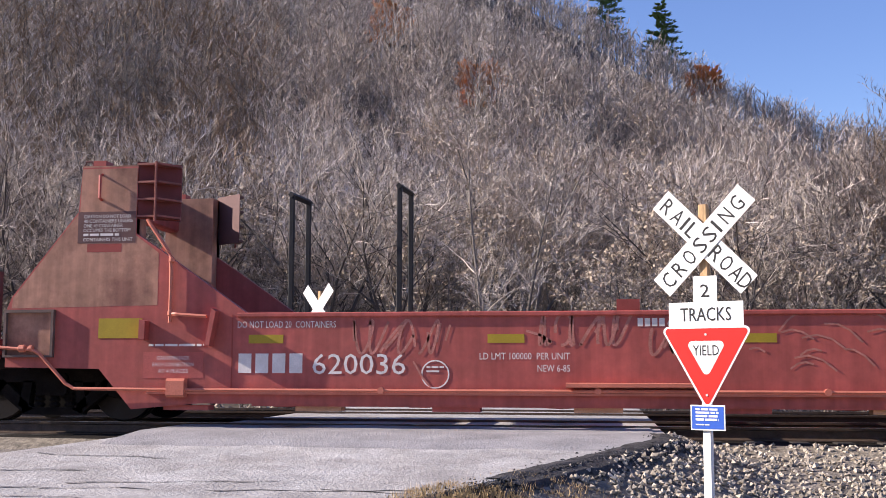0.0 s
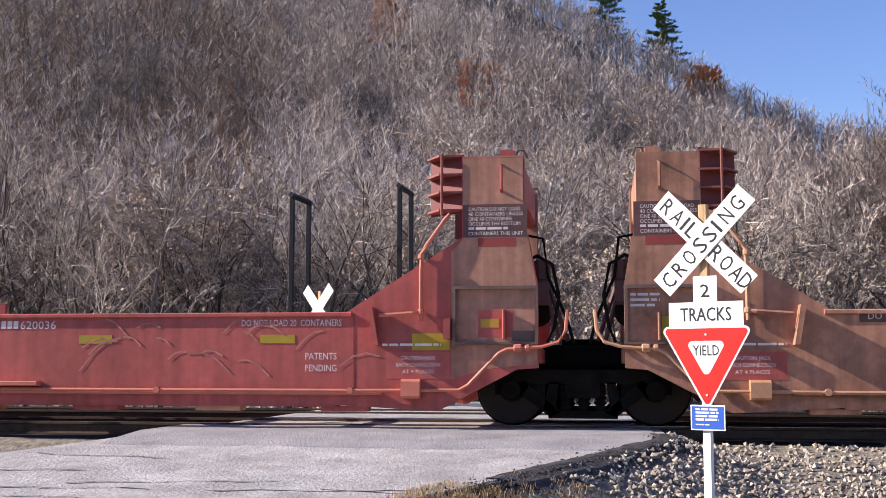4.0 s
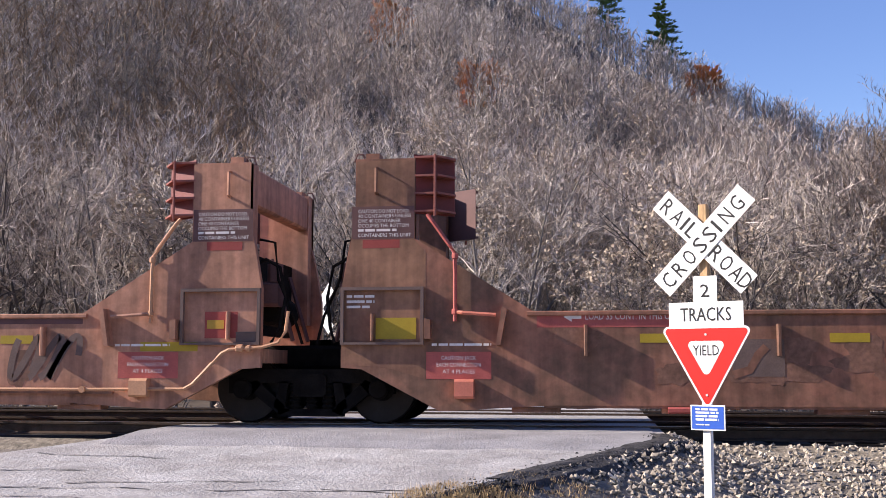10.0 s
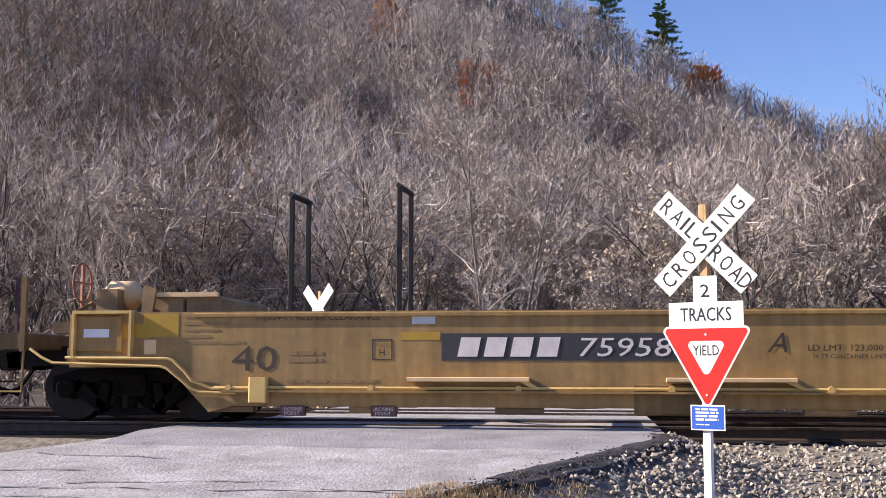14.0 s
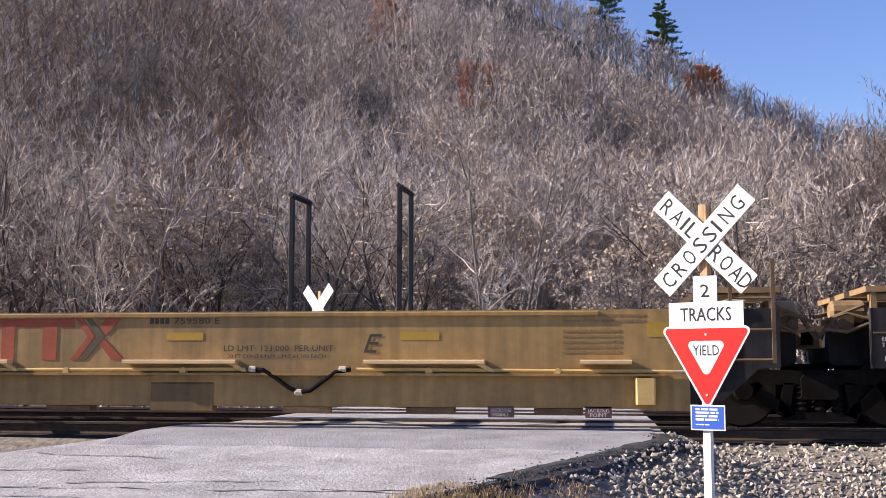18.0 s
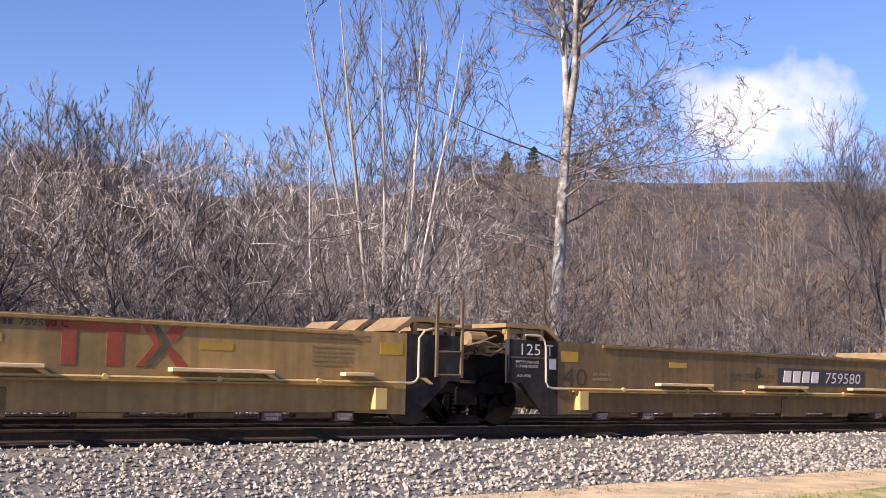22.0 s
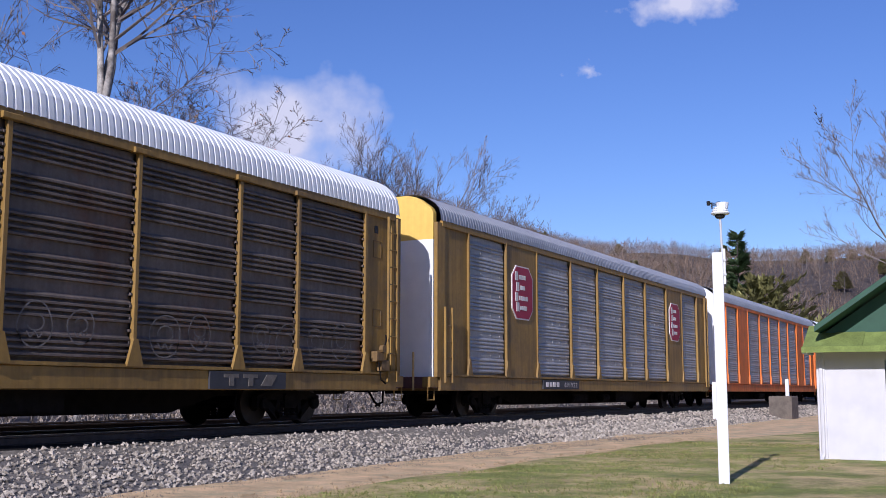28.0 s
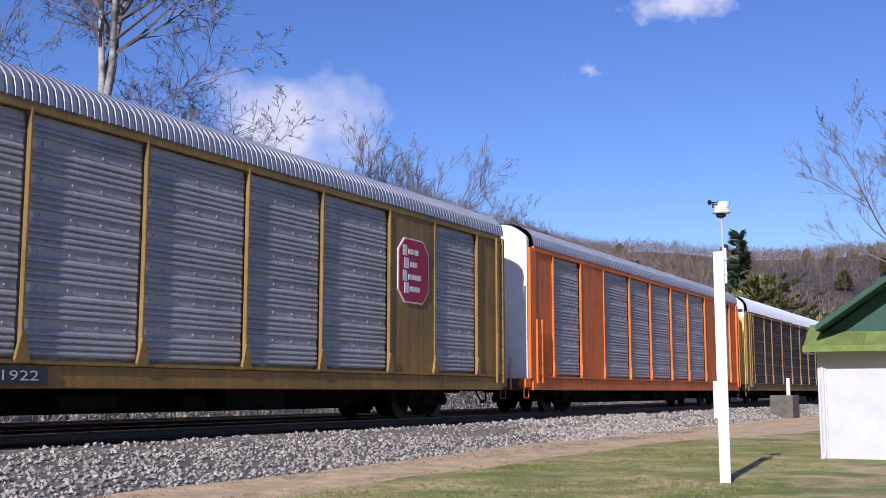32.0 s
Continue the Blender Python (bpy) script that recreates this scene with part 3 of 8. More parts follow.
def clutter_in_gap(u, X, end):
    """Air hoses, a reservoir and brake gear between two bulkheads."""
    part("air_reservoir", Geo().disc((X(0.62), -0.55, 1.50), 0.20, "y", 0.45, 14, 0.05), "under_black", u)
    part("brake_cylinder", Geo().box(min(X(0.42), X(0.78)), max(X(0.42), X(0.78)), -1.22, -0.95, 1.55, 1.88, 0.04).disc((X(0.5), -1.1, 2.0), 0.11, "z", 0.12, 10), "mark_dark", u, "dark rusty brake gear")
    part("air_hose", Geo().tube([(X(0.78), -1.32, 2.06), (X(0.55), -1.36, 2.16), (X(0.36), -1.36, 2.05), (X(0.28), -1.34, 1.65), (X(0.34), -1.40, 1.25), (X(0.42), -1.5, 1.06)], 0.024, 7), "under_black", u, "black rubber air hose")
    part("air_hose", Geo().tube([(X(0.70), -1.15, 2.45), (X(0.48), -1.2, 2.40), (X(0.42), -1.22, 1.9), (X(0.2), -1.2, 1.4), (X(0.1), -1.15, 1.05)], 0.02, 6), "under_black", u, "black rubber air hose")
    part("brake_lever", Geo().tube([(X(0.3), -0.9, 1.1), (X(0.6), -0.95, 2.2)], 0.03, 4).tube([(X(0.2), -0.5, 1.1), (X(0.5), -0.4, 2.0)], 0.03, 4), "mark_dark", u)


def stack_tower(u, x, way, mat, end):
    """The high bulkhead at one end of a red well unit; way +1: the unit lies on its right. x is the joint, or the end's reference."""
    off = 0.80 if end else 0.0

    def X(d):
        return x + way * (d + off)
    for s in (-1, 1):
        y0, y1 = (-1.6, -1.28) if s < 0 else (1.28, 1.6)
        t = part("tower", Geo().plate([(X(0.70), 1.40), (X(0.70), 3.42), (X(1.48), 3.42), (X(1.48), 1.40)], y0 + 0.004, y1 - 0.004), "tan_rust" if mat == "red" else mat, u)
        part("lifting_lug", Geo().box(min(X(0.82), X(1.0)), max(X(0.82), X(1.0)), y0 + 0.05, y1 - 0.05, 3.42, 3.50), mat, t)
        yo, yi = (-1.60, -1.24) if s < 0 else (1.60, 1.24)
        flare = Geo()
        rim = [(X(1.46), yo * 0.995), (X(1.94), yi), (X(1.94), yi - s * 0.03), (X(1.46), yo * 0.995 - s * 0.03)]
        flare._prism([[(a, b, z) for a, b in (rim if way * s < 0 else rim[::-1])] for z in (2.70, 3.47)])
        # far guides and gussets get dark maroon to paint in their shaded inner side
        gd = part("container_guide", flare, "guide_red" if s < 0 else "mark_dark", u, "flared dark red steel container guide")
        for z in (2.72, 2.95, 3.18, 3.42):
            tri = [(X(1.46), yo), (X(1.95), yi), (X(1.97), yi + s * 0.10), (X(1.78), yo + s * 0.02)]
            part("gusset", Geo()._prism([[(a, b, h) for a, b in (tri if way * s > 0 else tri[::-1])] for h in (z, z + 0.026)]), "guide_edge" if s < 0 else "mark_dark", gd)
        part("guide_bar", Geo().tube([(X(1.74), yo + s * 0.03, 2.66), (X(1.74), yo + s * 0.03, 3.46)], 0.017, 6), "guide_edge", gd)
        part("lifting_hook", Geo().tube([(X(0.66), yo - s * 0.1, 3.40), (X(0.70), yo - s * 0.1, 3.50), (X(0.78), yo - s * 0.1, 3.50), (X(0.80), yo - s * 0.1, 3.42)], 0.014, 5), "mark_dark", t)
    beam = Geo().box(min(X(0.72), X(0.92)), max(X(0.72), X(0.92)), -1.28, 1.28, 2.88, 3.40, 0.03)
    part("top_beam", beam, mat, u)
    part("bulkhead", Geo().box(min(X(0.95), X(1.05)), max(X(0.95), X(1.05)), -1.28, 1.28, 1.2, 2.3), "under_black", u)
    clutter_in_gap(u, X, end)
    # near-side fittings
    part("warning_panel", Geo().box(min(X(0.66), X(1.47)), max(X(0.66), X(1.47)), -1.604, -1.598, 2.38, 2.80), "mark_dark", u, "maroon stencil panel with white writing")
    tx = min(X(0.74), X(1.40))
    for k, words in enumerate(("CAUTION DO NOT LOAD", "40 CONTAINERS UNLESS", "ONE 40 CONTAINER", "OCCUPIES THE BOTTOM", "", "CONTAINERS THIS UNIT")):
        if words:
            lettering(words, tx, 2.715 - 0.062 * k, 0.046, "letter_white", u, -1.608, 0.0345 * len(words))
        else:
            bars(tx, 2.756 - 0.062 * k, [(0.5, 0.032, 0.02)], "letter_white", u, -1.607)
    part("patch", Geo().box(min(X(0.80), X(1.28)), max(X(0.80), X(1.28)), -1.603, -1.598, 2.26, 2.37), "mark_redp", u)
    part("handhold", Geo().tube([(X(0.98), -1.60, 3.30), (X(0.98), -1.67, 3.28), (X(0.98), -1.67, 2.98), (X(0.98), -1.60, 2.96)], 0.022, 5), mat, u)
    hand = {"red": "pipe_red", "rust": "pipe_tan", "rust_red": "warn_red"}[mat]
    part("end_pipe", Geo().tube([(X(1.64), -1.62, 2.68), (X(1.70), -1.64, 2.60), (X(1.93), -1.65, 2.28), (X(1.99), -1.65, 2.18), (X(2.0), -1.65, 1.95), (X(2.0), -1.65, 1.32)], 0.026, 7), hand, u, "bent brake pipe down the tower")
    for z in (2.14, 1.44):
        part("pipe_elbow", Geo().disc((X(2.0), -1.65, z), 0.042, "z", 0.035, 8, 0.01), hand, u)
    part("handhold", Geo().tube([(X(1.98), -1.64, 1.44), (X(2.1), -1.70, 1.425), (X(2.52), -1.72, 1.395)], 0.026, 6), "pipe_red" if mat != "rust" else "tan_rust", u)
    part("bracket", Geo().plate([(X(2.52), 1.02), (X(2.58), 1.02), (X(2.66), 1.46), (X(2.60), 1.50)], -1.78, -1.6), mat, u)
    part("bracket", Geo().plate([(X(1.62), 1.10), (X(1.70), 1.10), (X(1.70), 1.34), (X(1.62), 1.36)], -1.76, -1.6), mat, u)
    over = [(0.90, 0.76), (0.545, 0.78), (0.545, 1.74), (0.64, 2.32), (0.71, 2.60), (0.71, 3.39), (1.47, 3.39), (1.47, 2.36), (1.62, 2.20), (1.62, 0.60), (1.2, 0.72)] if not end else [(-0.24, 1.52), (-0.22, 1.66), (0.68, 2.80), (0.70, 3.38), (1.47, 3.38), (1.47, 2.48), (1.80, 2.24), (1.80, 1.55)]
    if mat != "rust":
        part("faded_panel", Geo().plate([(X(a), b) for a, b in over], -1.6015, -1.597), "tan_rust" if mat == "red" else "rust_dim", u, "upper side faded to tan")
    if end:
        part("reflector", Geo().box(min(X(1.0), X(1.60)), max(X(1.0), X(1.60)), -1.606, -1.598, 1.12, 1.38), "yellow_mark", u, "yellow reflective patch")
    elif way > 0:
        part("reflector", Geo().box(X(0.98), X(1.50), -1.606, -1.598, 1.10, 1.37), "yellow_mark", u, "yellow reflective patch")
        part("box_handle", Geo().box(X(0.93), X(0.965), -1.70, -1.6, 1.08, 1.42, 0.01), mat, u)
        bars(X(0.60), 1.66, [(0.36, 0.032, 0.035), (0.36, 0.032, 0.035), (0.30, 0.032, 0.03)], "letter_white", u, -1.607)
    else:
        lo, hi = (1.64, 2.12) if mat == "red" else (1.37, 2.15)
        part("reflector", Geo().box(X(hi), X(lo), -1.606, -1.598, 0.96 if mat == "red" else 0.95, 1.17 if mat == "red" else 1.07), "yellow_mark", u, "yellow reflective patch")
        part("paint_patch", Geo().box(X(1.28), X(0.84), -1.604, -1.598, 1.12, 1.46), "warn_red" if mat == "red" else "mark_redp", u, "red repainted patch")
        part("reflector", Geo().box(X(1.25), X(1.02), -1.608, -1.603, 1.24, 1.35), "amber_mark", u, "small faded amber patch")
        part("box_handle", Geo().box(X(0.97), X(0.935), -1.70, -1.6, 1.10, 1.46, 0.01), mat, u)
        part("data_plate", Geo().box(X(0.86), X(0.58), -1.606, -1.598, 1.07, 1.20), "mark_grey", u)
    a, b = sorted((X(1.63), X(2.45)))
    part("warning_patch", Geo().box(a, b, -1.6035, -1.598, 0.60, 0.94), "warn_red", u, "small red warning patch")
    for k, words in enumerate(("CAUTION JACK", "EACH CONNECTION", "AT 4 PLACES")):
        lettering(words, (a + b) / 2 - 0.0185 * len(words), 0.84 - 0.085 * k, 0.05, "letter_white", u, -1.608, 0.037 * len(words))
    if end:
        fr = Geo()
        a, b = min(X(-0.31), X(0.39)), max(X(-0.31), X(0.39))
        fr.box(a, b, -1.66, -1.6, 1.46, 1.50).box(a, b, -1.66, -1.6, 0.87, 0.90).box(a, a + 0.035, -1.66, -1.6, 0.90, 1.46).box(b - 0.035, b, -1.66, -1.6, 0.90, 1.46)
        part("side_frame_box", fr, "mark_grey", u, "raised steel frame on the side")
        part("frame_panel", Geo().box(a + 0.035, b - 0.035, -1.606, -1.599, 0.90, 1.46), "tan_rust" if mat == "red" else "rust_dim", u, "faded tan panel")
    else:
        fr = Geo()
        a, b = min(X(0.53), X(1.60)), max(X(0.53), X(1.60))
        fr.box(a, b, -1.66, -1.6, 1.72, 1.76).box(a, b, -1.66, -1.6, 1.03, 1.06).box(a, a + 0.04, -1.66, -1.6, 1.06, 1.72).box(b - 0.04, b, -1.66, -1.6, 1.06, 1.72)
        part("side_frame_box", fr, "mark_grey", u, "raised steel frame on the side")
    part("step_box", Geo().box(min(X(2.0), X(2.24)), max(X(2.0), X(2.24)), -1.74, -1.55, 0.36, 0.60, 0.03), "pipe_red" if mat != "rust" else "pipe_tan", u)
    bars(min(X(1.7), X(2.5)), 1.045, [(0.75, 0.03, 0.03)], "letter_white", u, -1.606)


def red_well_unit(at, length, mat, pipe, left_end=False, right_end=False, decor=None):
    """One unit of the old red articulated well car, between joints at 0 and length."""
    u = thing_on_train("well_car_unit", at, {"red": "faded red steel well car unit with high bulkheads", "rust": "rust-brown weathered steel well car unit with high bulkheads",
                                             "rust_red": "patchy red and rust steel well car unit with bulkheads"}[mat], "freight car", "red well car units")
    L = length

    def half(end):
        if end:
            return [(0.50, 0.74), (0.50, 1.52), (0.56, 1.67), (1.46, 2.80), (1.50, 3.40), (2.28, 3.40), (2.28, 2.50), (2.63, 2.27), (3.82, 1.44)], [(2.28, 0.20), (1.82, 0.72)]
        return [(0.53, 0.74), (0.53, 1.76), (0.63, 2.32), (0.70, 2.60), (0.70, 3.40), (1.48, 3.40), (1.48, 2.38), (2.98, 1.44)], [(1.80, 0.20), (0.80, 0.72)]
    ta, ba = half(left_end)
    tb, bb = half(right_end)
    oa, ob = (0.0, 0.0)
    outline = [(p[0] + oa, p[1]) for p in ta] + [(L - p[0] - ob, p[1]) for p in reversed(tb)] + [(L - p[0], p[1]) for p in reversed(bb)] + [(L - 3.2, 0.28), (3.2, 0.28)] + [(p[0], p[1]) for p in ba]
    well_sides(u, outline, mat, 3.9 if left_end else 3.1, L - (3.9 if right_end else 3.1))
    stack_tower(u, 0.0, 1, mat, left_end)
    stack_tower(u, L, -1, mat, right_end)
    for x, way, end in ((0.0, 1, left_end), (L, -1, right_end)):
        a, b = sorted((x + way * 0.5, x + way * 2.9))
        part("end_deck", Geo().box(a, b, -1.48, 1.48, 0.80, 0.98), mat, u)
        a, b = sorted((x + way * 0.0, x + way * 1.0))
        if not end:
            part("articulation", Geo().box(a, b, -0.45, 0.45, 0.72, 1.05, 0.05).disc((x, 0, 1.08), 0.3, "z", 0.05, 14), "under_black", u)
    p = [(2.9, -1.66, 0.455), (L - 2.9, -1.66, 0.455)]
    pl = [(0.17, -1.60, 1.46), (0.19, -1.63, 1.2), (0.28, -1.66, 1.06), (0.48, -1.68, 1.0), (0.92, -1.68, 0.97), (1.02, -1.68, 0.92), (1.40, -1.67, 0.53), (1.52, -1.67, 0.465)]
    if right_end:
        p = []
    else:
        pipe_run(u, pl + p + [(L - x, y, z) for x, y, z in reversed(pl)], pipe)
        for x in (0.78, L - 0.78):
            part("pipe_elbow", Geo().disc((x, -1.68, 0.985), 0.05, "x", 0.05, 8, 0.012).disc((x + 0.12, -1.68, 0.985), 0.042, "x", 0.03, 8, 0.01), pipe, u)
    for k in range(0 if right_end else 5):
        x = 2.9 + (L - 5.8) * k / 4
        part("pipe_clamp", Geo().disc((x, -1.665, 0.455), 0.045, "y", 0.03, 8), pipe, u)
    if not right_end:
        part("side_rail", Geo().box(2.5, L - 2.5, -1.66, -1.6, 0.40, 0.43), pipe if mat == "red" else "rust_red", u)
        lx = 7.91 if left_end else 7.38
        part("side_ledge", Geo().box(lx, lx + 1.55, -1.74, -1.6, 0.50, 0.56, 0.01), "pipe_red" if mat == "red" else "ledge", u)
    for k in range(7):
        x = 3.0 + (L - 6.0) * k / 6
        part("floor_pad", Geo().box(x - 0.30, x + 0.30, -1.54, -1.30, 0.19, 0.255), "pipe_tan" if k % 2 else mat, u)
    tin = 8.54 if left_end else 8.09
    part("placard", Geo().box(tin, tin + 0.28, -1.60, -1.54, 1.445, 1.585), "mark_redp" if mat == "red" else "ledge", u, "small tin box on the top rail")
    if left_end or right_end:
        x, way = (0.0, 1) if left_end else (L, -1)
        e = x - way * 0.0
        a, b = sorted((e + way * 0.5, e - way * 0.75))
        part("end_sill", Geo().box(a, b, -0.5, 0.5, 0.76, 1.02), "under_black", u)
        truck(u, x + way * 0.92)
        a, b = sorted((e - way * 0.0, e - way * 0.72))
        part("platform", Geo().box(a, b, -1.5, 1.5, 0.84, 1.14, 0.02), "mark_redp", u, "red end platform with steps")
        for s in (-1, 1):
            for d in (0.02, 0.70):
                part("grab_rail", Geo().box(min(e - way * d, e - way * (d + 0.05)), max(e - way * d, e - way * (d + 0.05)), s * 1.52 - 0.03, s * 1.52 + 0.03, 0.82, 2.22), "mark_dark", u)
            part("stirrup", Geo().tube([(e - way * 0.02, s * 1.52, 0.86), (e - way * 0.02, s * 1.52, 0.52), (e - way * 0.74, s * 1.52, 0.52), (e - way * 0.74, s * 1.52, 0.86)], 0.018, 5), "mark_dark", u)
        part("brake_wheel", Geo().ring((e - way * 0.55, -0.9, 2.0), 0.27, "x", 0.018, 18).tube([(e - way * 0.55, -1.15, 2.0), (e - way * 0.55, -0.65, 2.0)], 0.014, 4).tube([(e - way * 0.55, -0.9, 2.25), (e - way * 0.55, -0.9, 1.15)], 0.03, 5), "mark_dark", u, "rusty spoked brake wheel on a post")
        part("brake_stand", Geo().box(min(e - way * 0.30, e - way * 0.1), max(e - way * 0.30, e - way * 0.1), -1.15, -0.65, 1.1, 2.1, 0.03), "mark_dark", u)
        coupler(u, x - way * 1.75, -way)
    if decor:
        decor(u, L)
    return u


def letter_blocks(u, x, z, w, h, n, gap, mat="letter_white"):
    """Big painted initials, drawn as plain blocks."""
    for k in range(n):
        part("painted_initial", Geo().box(x + k * (w + gap), x + k * (w + gap) + w, -1.606, -1.599, z, z + h), mat, u)


def reflectors(u, *xs):
    for x in xs:
        part("reflector", Geo().box(x, x + 0.46, -1.605, -1.599, 1.05, 1.16), "yellow_mark", u, "faded yellow reflective patch")


def brush_strokes(u, mat, strokes, wide=0.02, y=-1.606, label="sprayed graffiti stroke"):
    """Strokes of paint: each a short line of points on the side, drawn as a ribbon."""
    for n, pts in enumerate(strokes):
        vs = []
        for k, (px, pz) in enumerate(pts):
            qx, qz = pts[min(k + 1, len(pts) - 1)]
            ox, oz = pts[max(k - 1, 0)]
            d = math.hypot(qx - ox, qz - oz) or 1
            nx, nz = -(qz - oz) / d * wide, (qx - ox) / d * wide
            lift = y - 0.0007 * (n % 5)
            vs += [(px - nx, lift, pz - nz), (px + nx, lift, pz + nz)]
        part("graffiti", Geo().add(vs, [(2 * k, 2 * k + 2, 2 * k + 3, 2 * k + 1) for k in range(len(pts) - 1)]), mat, u, label)


def zigzag(x, z, w, h, n, seed):
    """Tall looping sprayed strokes, no letters."""
    rr = random.Random(seed)
    out = []
    for k in range(n):
        a, step = x + w * k / n, w / n
        p, q, f, g = rr.uniform(0, 6), rr.uniform(0, 6), rr.uniform(0.35, 0.7), rr.uniform(0.6, 1.1)
        out.append([(a + step * (0.5 + 0.62 * math.sin(f * i + p)) + 0.10 * h * math.cos(g * i + q), z + h * (0.5 + 0.5 * math.cos(g * i + q))) for i in (0.36 * j for j in range(23))])
    return out


def scuffs(u, x0, x1, mat, seed, n=9):
    """Short worn scrapes and smears on a flank."""
    rr = random.Random(seed)
    st = []
    for k in range(n):
        x, z, r, a = rr.uniform(x0, x1), rr.uniform(0.75, 1.35), rr.uniform(0.06, 0.2), rr.uniform(-0.8, 0.8)
        st.append([(x + r * (q - 1.5), z + r * (a * (q - 1.5) + 0.25 * (1 - (q - 1.5) ** 2))) for q in range(4)])
    brush_strokes(u, mat, st, 0.012, label="pale scrape in the paint")


def marks_red(u, L, first):
    o = 0.0 if first else -0.55
    lettering("DO NOT LOAD 20  CONTAINERS", 3.70 + o, 1.25, 0.085, "letter_white", u, -1.606, 1.30)
    lettering("LD LMT 100000  PER UNIT", 6.84 + o, 0.845, 0.085, "letter_white", u, -1.606, 1.12)
    lettering("NEW 6-85", 7.56 + o, 0.695, 0.085, "letter_white", u, -1.606, 0.40)
    letter_blocks(u, 8.79 + o, 1.25, 0.065, 0.10, 4, 0.022)
    lettering("620036", 9.15 + o, 1.245, 0.105, "letter_white", u, -1.606, 0.5)
    lettering("DO NOT LOAD 20  CONTAINERS", L - 4.35, 1.27, 0.085, "letter_white", u, -1.606, 1.32)
    lettering("PATENTS", L - 3.50, 0.845, 0.085, "letter_white", u, -1.606, 0.41)
    lettering("PENDING", L - 3.50, 0.695, 0.085, "letter_white", u, -1.606, 0.41)
    reflectors(u, 3.85 + o, 6.94 + o, 9.98 + o, L - 4.1)
    for x in (3.62 + o, L - 2.88):
        part("panel_seam", Geo().box(x, x + 0.018, -1.605, -1.599, 0.48, 1.42), "mark_redp", u)
    scuffs(u, 10.1 + o, 11.9 + o, "chalk", 61 if first else 62, 11)
    scuffs(u, L - 4.4, L - 2.4, "chalk", 63 if first else 64, 7)


def marks_first(u, L):
    marks_red(u, L, True)
    letter_blocks(u, 3.72, 0.67, 0.17, 0.25, 4, 0.055)
    lettering("620036", 4.70, 0.66, 0.26, "letter_white", u, -1.606, 1.2)
    part("patch", Geo().plate(octagon_ring(6.28, 0.66, 0.18), -1.606, -1.599), "letter_white", u, "white stencilled ring")
    bars(6.17, 0.76, [(0.22, 0.022, 0.03), (0.16, 0.022, 0.03)], "letter_white", u, -1.606)
    brush_strokes(u, "chalk", zigzag(5.22, 0.92, 1.05, 0.42, 5, 5), 0.017)
    brush_strokes(u, "chalk", [[(6.35, 1.30), (6.30, 1.06)], [(6.47, 1.28), (6.41, 1.08)], [(6.0, 0.82), (6.12, 0.62), (6.22, 0.5)]], 0.013)
    brush_strokes(u, "chalk", zigzag(7.62, 1.02, 1.06, 0.40, 6, 9), 0.020)
    brush_strokes(u, "chalk", [[(7.42, 1.20), (7.62, 1.14), (7.74, 1.05)]], 0.016)
    brush_strokes(u, "chalk", zigzag(8.95, 0.90, 0.56, 0.32, 3, 14), 0.020)
    brush_strokes(u, "chalk", [[(9.42, 0.60), (9.62, 0.9), (9.85, 1.18)], [(9.55, 1.08), (9.72, 1.02), (9.85, 1.16)]], 0.012)


def octagon_ring(cx, cz, r):
    return [(cx + r * math.cos(a * math.pi / 12), cz + r * math.sin(a * math.pi / 12)) for a in range(25)] + [(cx + r * 0.9 * math.cos(a * math.pi / 12), cz + r * 0.9 * math.sin(a * math.pi / 12)) for a in range(24, -1, -1)]


def marks_second(u, L):
    marks_red(u, L, False)
    brush_strokes(u, "chalk", zigzag(3.4, 0.66, 2.2, 0.5, 7, 21), 0.013)


def patch(u, x0, x1, z0, z1, mat, label, lift=0.0):
    part("patch", Geo().box(x0, x1, -1.603 - lift, -1.598, z0, z1), mat, u, label)


def stains(u, x0, x1, seed, n, mat="stain_brown"):
    """Dark blotches where paint has gone: ragged flat patches with a shape of their own."""
    rr = random.Random(seed)
    for k in range(n):
        cx, cz, w, h = rr.uniform(x0, x1), rr.uniform(0.62, 1.15), rr.uniform(0.12, 0.42), rr.uniform(0.06, 0.2)
        pts = []
        for i in range(30):
            a = i * math.pi / 15
            q = 1 + 0.45 * noise.noise(Vector((1.6 * math.cos(a) + cx, 1.6 * math.sin(a) + cz, seed))) + 0.2 * noise.noise(Vector((5 * math.cos(a) + cx, 5 * math.sin(a), seed + 3.0)))
            pts.append((cx + w * q * math.cos(a), min(1.40, max(0.46, cz + h * q * math.sin(a)))))
        part("stain", Geo().plate(pts, -1.6022 - 0.0002 * (k % 5), -1.598), mat, u, "dark rust blotch")


def number_strip(u, x0, x1, letter, nx):
    """The red strip near the top that carries the car's number."""
    patch(u, x0, x1, 1.26, 1.425, "mark_redp", "red repainted strip")
    letter_blocks(u, nx, 1.285, 0.07, 0.095, 4, 0.022)
    lettering("620036", nx + 0.40, 1.28, 0.10, "letter_white", u, -1.608, 0.46)
    lettering(letter, nx + 0.97, 1.28, 0.10, "letter_white", u, -1.608, 0.085)


def side_posts(u, mat, *xs):
    for x in xs:
        part("side_post", Geo().box(x, x + 0.05, -1.70, -1.6, 0.89, 1.27, 0.012), mat, u)


